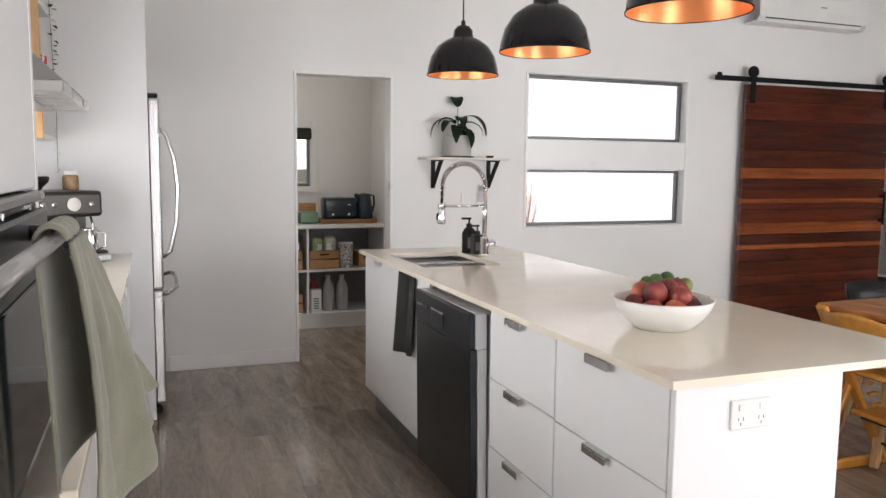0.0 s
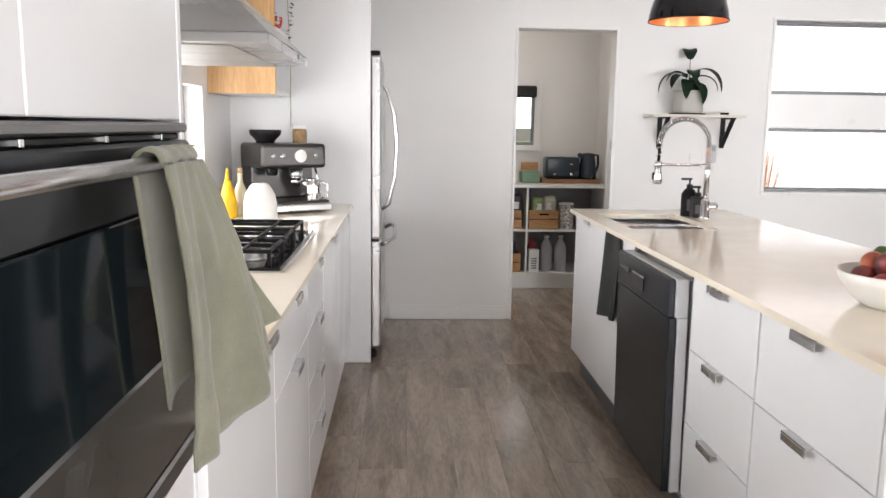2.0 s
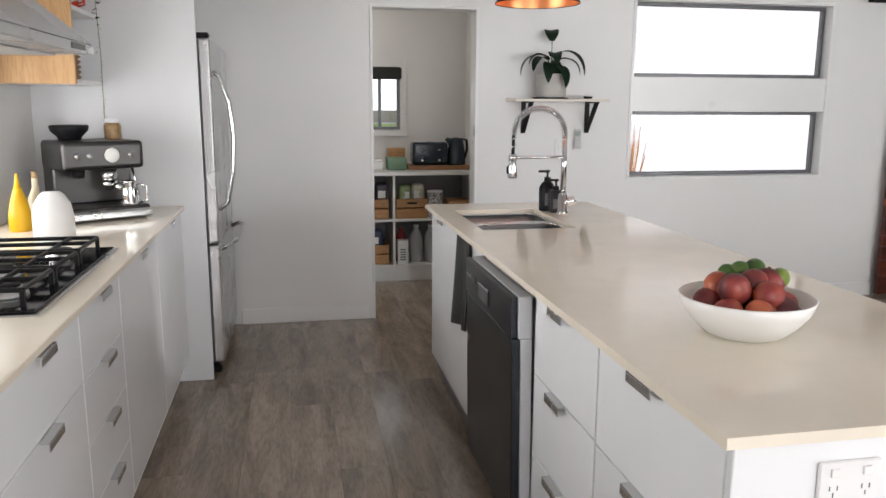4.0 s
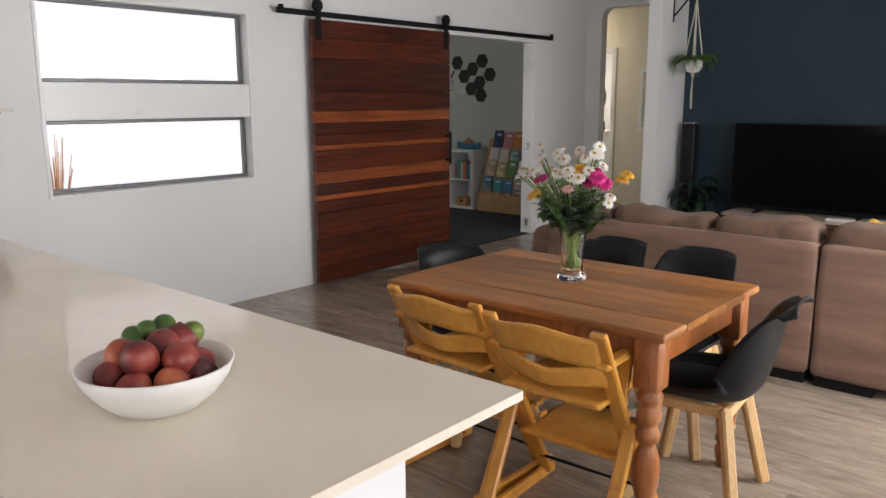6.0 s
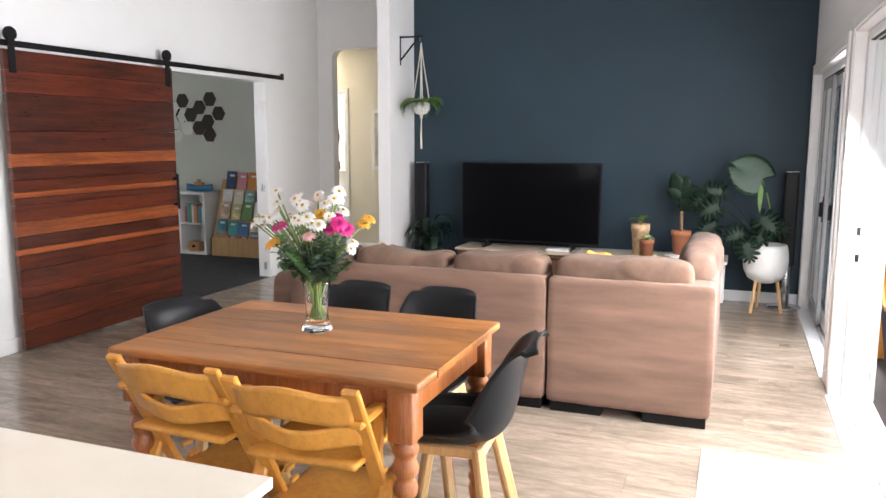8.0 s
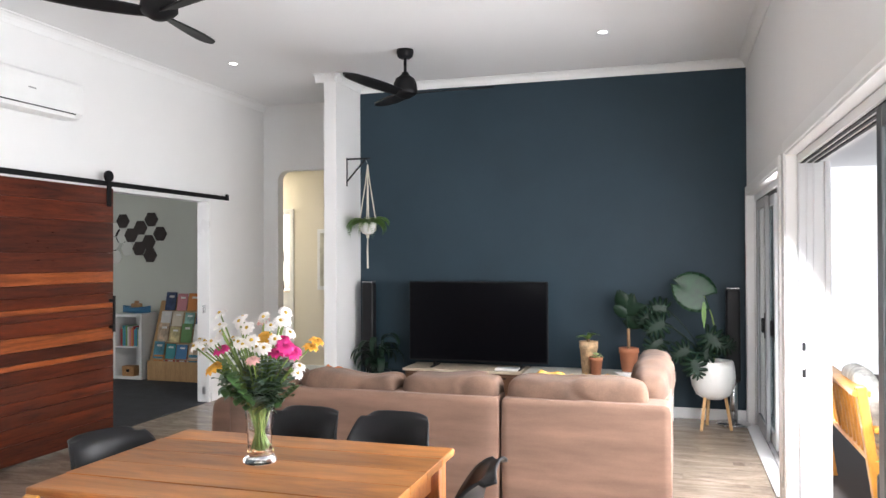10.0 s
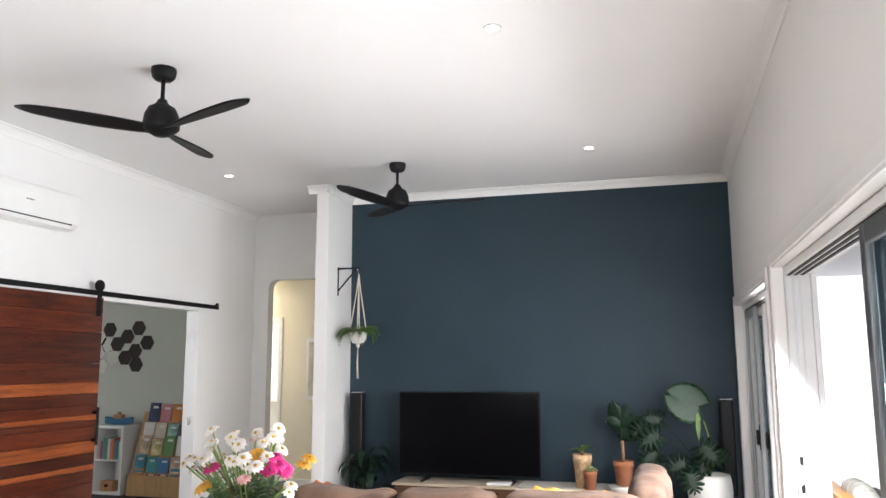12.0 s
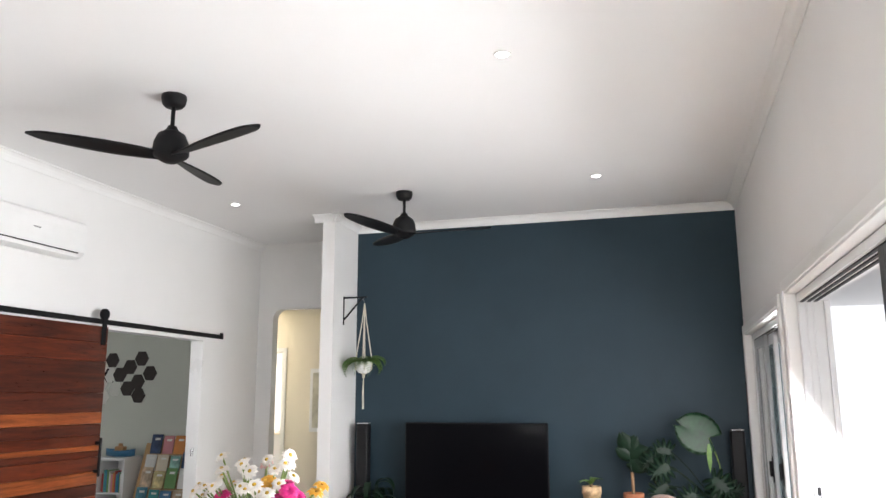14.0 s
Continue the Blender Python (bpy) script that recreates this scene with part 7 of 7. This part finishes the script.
part("side", join(box((0, 0.70, 0), (0.36, 0.715, 0.1), 0.002), beam((0.04, 0.7075, 0.06), (0.33, 0.7075, 0.95), 0.015, 0.1, 0.002, None, (0, 1, 0))), OAKPLY, rack)
part("side", join(box((0, 0.0, 0), (0.36, 0.015, 0.1), 0.002), beam((0.04, 0.0075, 0.06), (0.33, 0.0075, 0.95), 0.015, 0.1, 0.002, None, (0, 1, 0))), OAKPLY, rack)
part("bin_front", box((-0.012, 0.0, 0.0), (0.0, 0.715, 0.24), 0.003), OAKPLY, rack, "pale timber bin front")
for k in range(4):
    part("ledge", box((0.03 + k * 0.075, 0.015, 0.25 + k * 0.19), (0.085 + k * 0.075, 0.70, 0.262 + k * 0.19), 0.002), OAKPLY, rack)
    part("backing", beam((0.09 + k * 0.075, 0.357, 0.262 + k * 0.19), (0.135 + k * 0.075, 0.357, 0.43 + k * 0.19), 0.68, 0.006, 0.001, None, (1, 0, 0)), OAKPLY, rack)
COVERS = [plain("picture_cover_%s" % n, c, 0.4, vary=0.6, scale=14) for n, c in (("sea", (0.08, 0.3, 0.42)), ("night", (0.04, 0.07, 0.16)), ("lemon", (0.7, 0.6, 0.3)), ("berry", (0.4, 0.05, 0.08)), ("mint", (0.3, 0.55, 0.48)), ("sand", (0.65, 0.5, 0.35)))]
for k in range(5):
    for j in range(4):
        if k == 0:
            at, tilt = (9.135 + 0.01, 6.53 + j * 0.165, 0.11), 8
        else:
            at, tilt = (9.12 + 0.045 + (k - 1) * 0.075, 6.53 + j * 0.165 + 0.01 * (k % 2), 0.264 + (k - 1) * 0.19), 12
        h = rnd.uniform(0.17, 0.24)
        bk = thing("book", "picture book facing out on the display rack", "book", "rack books")
        bk.matrix_basis = pose(*at, 0, tilt, 0)
        part("cover", box((0, 0, 0), (0.008, rnd.uniform(0.13, 0.155), h), 0.001), (COVERS + BOOKS)[(k * 5 + j * 3) % 14], bk)
        part("title", box((-0.0008, 0.03, h * 0.7), (-0.0001, 0.1, h * 0.82), 0), CERAMIC, bk)
for z in (0.08, 0.92):
    part("jamb_plate", box((8.0772, YB + 0.03, z), (8.0794, YB + 0.07, z + 0.08), 0.0008), STEEL, bpy.data.objects["trim_playroom_lining"])

# ---------------- pantry ----------------
pu = thing("pantry_shelves", "white open pantry shelving with a benchtop", "shelf")
part("benchtop", box((0.2, 6.68, 0.845), (2.158, 7.22, 0.87), 0.002), WHITEPLASTIC, pu)
part("shelf", box((0.2, 6.70, 0.48), (2.158, 7.2, 0.498), 0.001), WHITEPLASTIC, pu)
part("shelf", box((0.2, 6.70, 0.115), (2.158, 7.2, 0.133), 0.001), WHITEPLASTIC, pu)
part("plinth", box((0.2, 6.72, 0), (2.158, 6.735, 0.115), 0.001), WHITEPLASTIC, pu)
part("back_panel", box((0.2, 7.2, 0.0), (2.158, 7.218, 0.845), 0), plain("dim_grey_panel", (0.35, 0.35, 0.36), 0.6), pu)
for x in (0.82, 1.47, 2.13):
    part("divider", box((x, 6.70, 0.133), (x + 0.018, 7.2, 0.48), 0.001), WHITEPLASTIC, pu)
    part("divider", box((x, 6.70, 0.498), (x + 0.018, 7.2, 0.845), 0.001), WHITEPLASTIC, pu)
def crate(x, y, z, w, d=0.3, h=0.16):
    c = thing("wooden_crate", "slatted pine storage crate on the pantry shelf", "crate", "pantry crates", at=(x, y, z))
    part("floor", box((0, 0, 0), (w, d, 0.008), 0), CRATEWOOD, c)
    for zz in (0.01, 0.088):
        part("slat", box((0, -0.01, zz), (w, 0, zz + 0.068), 0.002), CRATEWOOD, c)
        part("slat", box((0, d, zz), (w, d + 0.01, zz + 0.068), 0.002), CRATEWOOD, c)
        for xx in (0, w - 0.01):
            part("slat", box((xx, 0.001, zz), (xx + 0.01, d - 0.001, zz + 0.068), 0.002), CRATEWOOD, c)
    part("hand_slot", box((w / 2 - 0.04, -0.0112, 0.115), (w / 2 + 0.04, -0.0101, 0.13), 0.0003), BLACKPLASTIC, c)
crate(1.10, 6.74, 0.4985, 0.34)
crate(1.50, 6.74, 0.4985, 0.25)
crate(1.10, 6.74, 0.1335, 0.34)
def packet(x, y, z, s, m, lab, cat="packet", name="food_packet"):
    p = thing(name, lab, cat, "", at=(x, y, z))
    part("bag", cushion((0, 0, 0), s, 0.3, 0.004, x * 9, 0.01, 6), m, p, "", True)
    part("label", box((s[0] * 0.2, -0.003, s[2] * 0.3), (s[0] * 0.8, 0.004, s[2] * 0.65), 0.0005), CERAMIC, p)
packet(1.53, 6.77, 0.61, (0.1, 0.1, 0.15), plain("green_packet", (0.3, 0.4, 0.18), 0.4, vary=0.4, scale=20), "green and white food packet in a pantry crate")
packet(1.63, 6.77, 0.61, (0.1, 0.1, 0.16), plain("pale_packet", (0.6, 0.6, 0.48), 0.4, vary=0.4, scale=20), "pale food packet in a pantry crate")
packet(1.34, 6.77, 0.61, (0.1, 0.1, 0.17), plain("dark_packet", (0.04, 0.03, 0.05), 0.4, vary=0.4, scale=20), "dark food packet in a pantry crate")
packet(1.24, 6.77, 0.61, (0.09, 0.1, 0.2), plain("maroon_packet", (0.12, 0.03, 0.04), 0.4, vary=0.4, scale=20), "maroon food packet in a pantry crate")
packet(1.2, 6.77, 0.25, (0.2, 0.14, 0.15), plain("navy_packet", (0.03, 0.04, 0.09), 0.4, vary=0.4, scale=20), "navy packet in a pantry crate")
can = thing("canister", "black and white speckled storage canister", "canister", at=(1.82, 6.8, 0.4985))
part("body", lathe([(0, 0), (0.06, 0), (0.062, 0.01), (0.062, 0.2), (0, 0.2)], 26), plain("speckled_print", (0.6, 0.6, 0.58), 0.5, vary=0.95, scale=60), can, "", True)
part("lid", lathe([(0, 0.2), (0.063, 0.2), (0.063, 0.215), (0, 0.217)], 26), WHITEPLASTIC, can, "", True)
sm = thing("storage_box", "small timber storage box on the pantry shelf", "box", at=(1.93, 6.78, 0.4985))
part("body", box((0, 0, 0), (0.17, 0.2, 0.13), 0.004), CRATEWOOD, sm)
part("slot", box((0.05, -0.0012, 0.07), (0.12, -0.0001, 0.1), 0), BLACKPLASTIC, sm)
for x in (1.67, 1.79):
    mb = thing("plastic_bottle", "clear grey plastic bottle on the pantry shelf", "bottle", "pantry bottles", at=(x, 6.82, 0.1335))
    part("body", lathe([(0, 0), (0.05, 0), (0.053, 0.01), (0.053, 0.18), (0.045, 0.22), (0.02, 0.265), (0.018, 0.28), (0, 0.28)], 24), plain("milky_plastic", (0.5, 0.52, 0.54), 0.25, vary=0.1), mb, "", True)
    part("cap", lathe([(0, 0.28), (0.021, 0.28), (0.021, 0.3), (0, 0.301)], 16), WHITEPLASTIC, mb, "", True)
rb = thing("detergent_bottle", "red detergent bottle on the pantry shelf", "bottle", at=(1.55, 6.84, 0.1335))
part("body", lathe([(0, 0), (0.042, 0), (0.044, 0.01), (0.044, 0.2), (0.02, 0.25), (0.018, 0.28), (0, 0.281)], 20), plain("dark_red_plastic", (0.3, 0.03, 0.04), 0.3), rb, "", True)
wb = thing("carton", "white printed carton on the pantry shelf", "carton", at=(1.51, 6.73, 0.1335))
part("body", box((0, 0, 0), (0.085, 0.07, 0.19), 0.002), WHITEPLASTIC, wb)
for k in range(5):
    part("print", box((0.02, -0.001, 0.03 + k * 0.02), (0.065, -0.0001, 0.04 + k * 0.02), 0), DARKGREY, wb)

tray = thing("timber_tray", "flat timber tray on the pantry bench", "tray", at=(1.62, 6.86, 0.87))
part("board", box((0, 0, 0), (0.50, 0.26, 0.035), 0.004), wood("tray_timber", (0.2, 0.09, 0.035), (0.36, 0.18, 0.08), 0.5, (1, 9, 9), 3), tray)
NAVYENAMEL = plain("navy_enamel", (0.02, 0.035, 0.05), 0.25, vary=0.1)
to = thing("toaster", "dark navy four-slice toaster", "toaster", at=(1.66, 6.90, 0.905))
part("body", box((0, 0, 0.008), (0.29, 0.17, 0.185), 0.025, None, 4), NAVYENAMEL, to, "", True)
part("base", box((0.01, 0.01, 0), (0.28, 0.16, 0.012), 0.003), BLACKPLASTIC, to)
for x in (0.075, 0.215):
    part("knob", lathe([(0, 0), (0.014, 0), (0.012, 0.012), (0, 0.013)], 14), CHROME, to, "", True).matrix_basis = Matrix.Translation((x, 0.0, 0.04)) @ Matrix.Rotation(radians(90), 4, "X")
    part("lever", box((x - 0.015, -0.016, 0.12), (x + 0.015, 0.0, 0.13), 0.003), CHROME, to)
    part("slots", box((x - 0.055, 0.04, 0.1845), (x + 0.055, 0.13, 0.1865), 0.0005), CHROME, to)
ke = thing("kettle", "dark navy electric kettle on the timber tray", "kettle", at=(2.03, 6.97, 0.905))
part("body", lathe([(0, 0), (0.075, 0), (0.078, 0.015), (0.068, 0.12), (0.055, 0.2), (0.05, 0.215), (0, 0.222)], 30), NAVYENAMEL, ke, "", True)
part("spout", beam((-0.05, -0.01, 0.17), (-0.085, -0.015, 0.215), 0.03, 0.035, 0.008), NAVYENAMEL, ke)
part("handle", tube([(0.05, 0, 0.205), (0.085, 0, 0.2), (0.09, 0, 0.12), (0.07, 0, 0.05)], 0.01, 8), BLACKPLASTIC, ke, "", True)
gb = thing("storage_tin", "sage green enamel storage tin on the pantry bench", "tin", at=(1.45, 6.88, 0.87))
part("body", box((0, 0, 0), (0.16, 0.14, 0.1), 0.015, None, 3), plain("sage_enamel", (0.16, 0.28, 0.18), 0.4), gb, "", True)
cb = thing("chopping_board", "small timber board leaning behind the green tin", "board", at=(1.47, 7.05, 0.87))
part("board", box((0, 0, 0), (0.15, 0.018, 0.17), 0.008, None, 2), CRATEWOOD, cb)
wbx = thing("bread_bin", "low white lidded bread bin on the pantry bench", "bread bin", at=(1.22, 6.86, 0.87))
part("body", box((0, 0, 0), (0.2, 0.2, 0.075), 0.02, None, 3), WHITEPLASTIC, wbx, "", True)
part("lid", box((0.004, 0.004, 0.0755), (0.196, 0.196, 0.085), 0.004), WHITEPLASTIC, wbx)
pw = thing("window_4", "small aluminium pantry window with a dark roller blind", "window")
pw["kind"] = "structure"
b = box((1.12, 7.225, 1.18), (1.60, 7.262, 1.205), 0.002)
box((1.12, 7.225, 1.655), (1.60, 7.262, 1.68), 0.002, b)
for x in (1.12, 1.42, 1.575):
    box((x, 7.225, 1.205), (x + 0.025, 7.262, 1.655), 0.002, b)
part("window_frame", b, DARKGREY, pw, "grey aluminium frame")
part("pane", box((1.145, 7.24, 1.205), (1.42, 7.245, 1.655)), CLEAR, pw).visible_shadow = False
part("pane", box((1.445, 7.24, 1.205), (1.575, 7.245, 1.655)), CLEAR, pw).visible_shadow = False
part("blind", box((1.11, 7.17, 1.59), (1.61, 7.218, 1.69), 0.012), CHARCOAL, pw, "rolled dark blind")
part("architrave", box((1.605, 7.205, 1.12), (1.655, 7.22, 1.74), 0.002), TRIM, pw)
part("window_sill", box((1.06, 7.19, 1.13), (1.655, 7.204, 1.18), 0.002), TRIM, pw)
for k, z in enumerate((1.10, 1.28, 1.40, 1.55, 1.72)):
    hk = thing("wall_hook", "small dark metal hook plate on the pantry wall", "hook", "pantry hooks", at=(2.16, 6.35, z))
    part("plate", box((-0.006, -0.025, -0.03), (0, 0.025, 0.03), 0.002), STEEL, hk)
    part("peg", tube([(-0.006, 0, 0), (-0.03, 0, 0.0), (-0.034, 0, 0.018)], 0.006, 6), BLACK, hk)

# ---------------- hallway and bathroom ----------------
hp = thing("picture_frame", "framed print in a white frame on the hallway wall", "picture", at=(10.2, 5.29, 1.07))
part("frame", box((-0.018, -0.15, 0), (0, 0.17, 0.78), 0.004), TRIM, hp)
part("print", box((-0.0195, -0.11, 0.05), (-0.0182, 0.13, 0.73), 0.0004), plain("soft_print", (0.62, 0.6, 0.5), 0.6, vary=0.3, scale=6), hp)
hd = thing("door_leaf", "white open bathroom door with lever handle", "door", at=(10.31, 6.66, 0))
part("leaf", box((0, -0.04, 0.008), (0.8, 0, 2.03), 0.003), TRIM, hd)
part("handle", join(tube([(0.74, -0.04, 1.0), (0.74, -0.08, 1.0), (0.62, -0.085, 1.0)], 0.009, 8), box((0.72, -0.046, 0.9), (0.76, -0.04, 1.1), 0.003)), STEEL, hd, "steel lever handle")
va = thing("vanity", "white bathroom vanity with a stone top", "vanity", at=(11.0, 5.9, 0))
part("cabinet", box((0.4, -0.4, 0.2), (0.95, 1.4, 0.97), 0.003), GLOSS, va)
part("plinth", box((0.45, -0.38, 0), (0.9, 1.38, 0.2), 0), GLOSS, va)
part("top", box((0.37, -0.42, 0.97), (1.3, 1.42, 1.0), 0.003), STONE, va)
mi = thing("round_mirror", "round black-rimmed bathroom mirror", "mirror", at=(12.39, 7.49, 1.50))
own = lathe([(0, 0), (0.34, 0), (0.34, 0.012), (0, 0.012)], 40)
part("glass", join(None, own, Matrix.Rotation(radians(-90), 4, "Y")), HEXM, mi, "", True)
own = lathe([(0.335, 0), (0.36, 0), (0.36, 0.02), (0.335, 0.02)], 40, None, (0, 0, 0), True)
part("rim", join(None, own, Matrix.Rotation(radians(-90), 4, "Y")), BLACK, mi, "black rim", True)
sb = thing("soap_dispenser", "small black soap bottle on the vanity", "soap bottle", at=(11.6, 6.75, 1.0))
part("body", lathe([(0, 0), (0.04, 0), (0.042, 0.01), (0.04, 0.12), (0.015, 0.15), (0.012, 0.19), (0, 0.19)], 18), BLACKPLASTIC, sb, "", True)

# ---------------- floor planks, joined tightly in staggered rows ----------------
PW, PL = 0.19, 1.3
plank_me = bpy.data.meshes.new("plank")
pb = box((0.0002, 0.0002, -0.006), (PW - 0.0002, PL - 0.0002, 0.0), 0.0006)
pb.to_mesh(plank_me); pb.free()
plank_me.materials.append(PLANKM)
rows_n = int((9.5 - XW) / PW) + 1
for i in range(rows_n):
    x = XW + i * PW
    y_lo = YS - 0.20 if x > 2.4 else YK
    y_hi = 7.2 if PX0 - 0.9 < x < 1.9 else YB
    y = y_lo - random.uniform(0, PL)
    while y < y_hi:
        a, c = max(y, y_lo), min(y + PL, y_hi)
        if c - a > 0.02:
            ob = new("plank", plank_me)
            ob.location = (x, a, 0.0)
            ob.scale = (1, (c - a) / PL, 1)
            ob.parent = floor
        y += PL
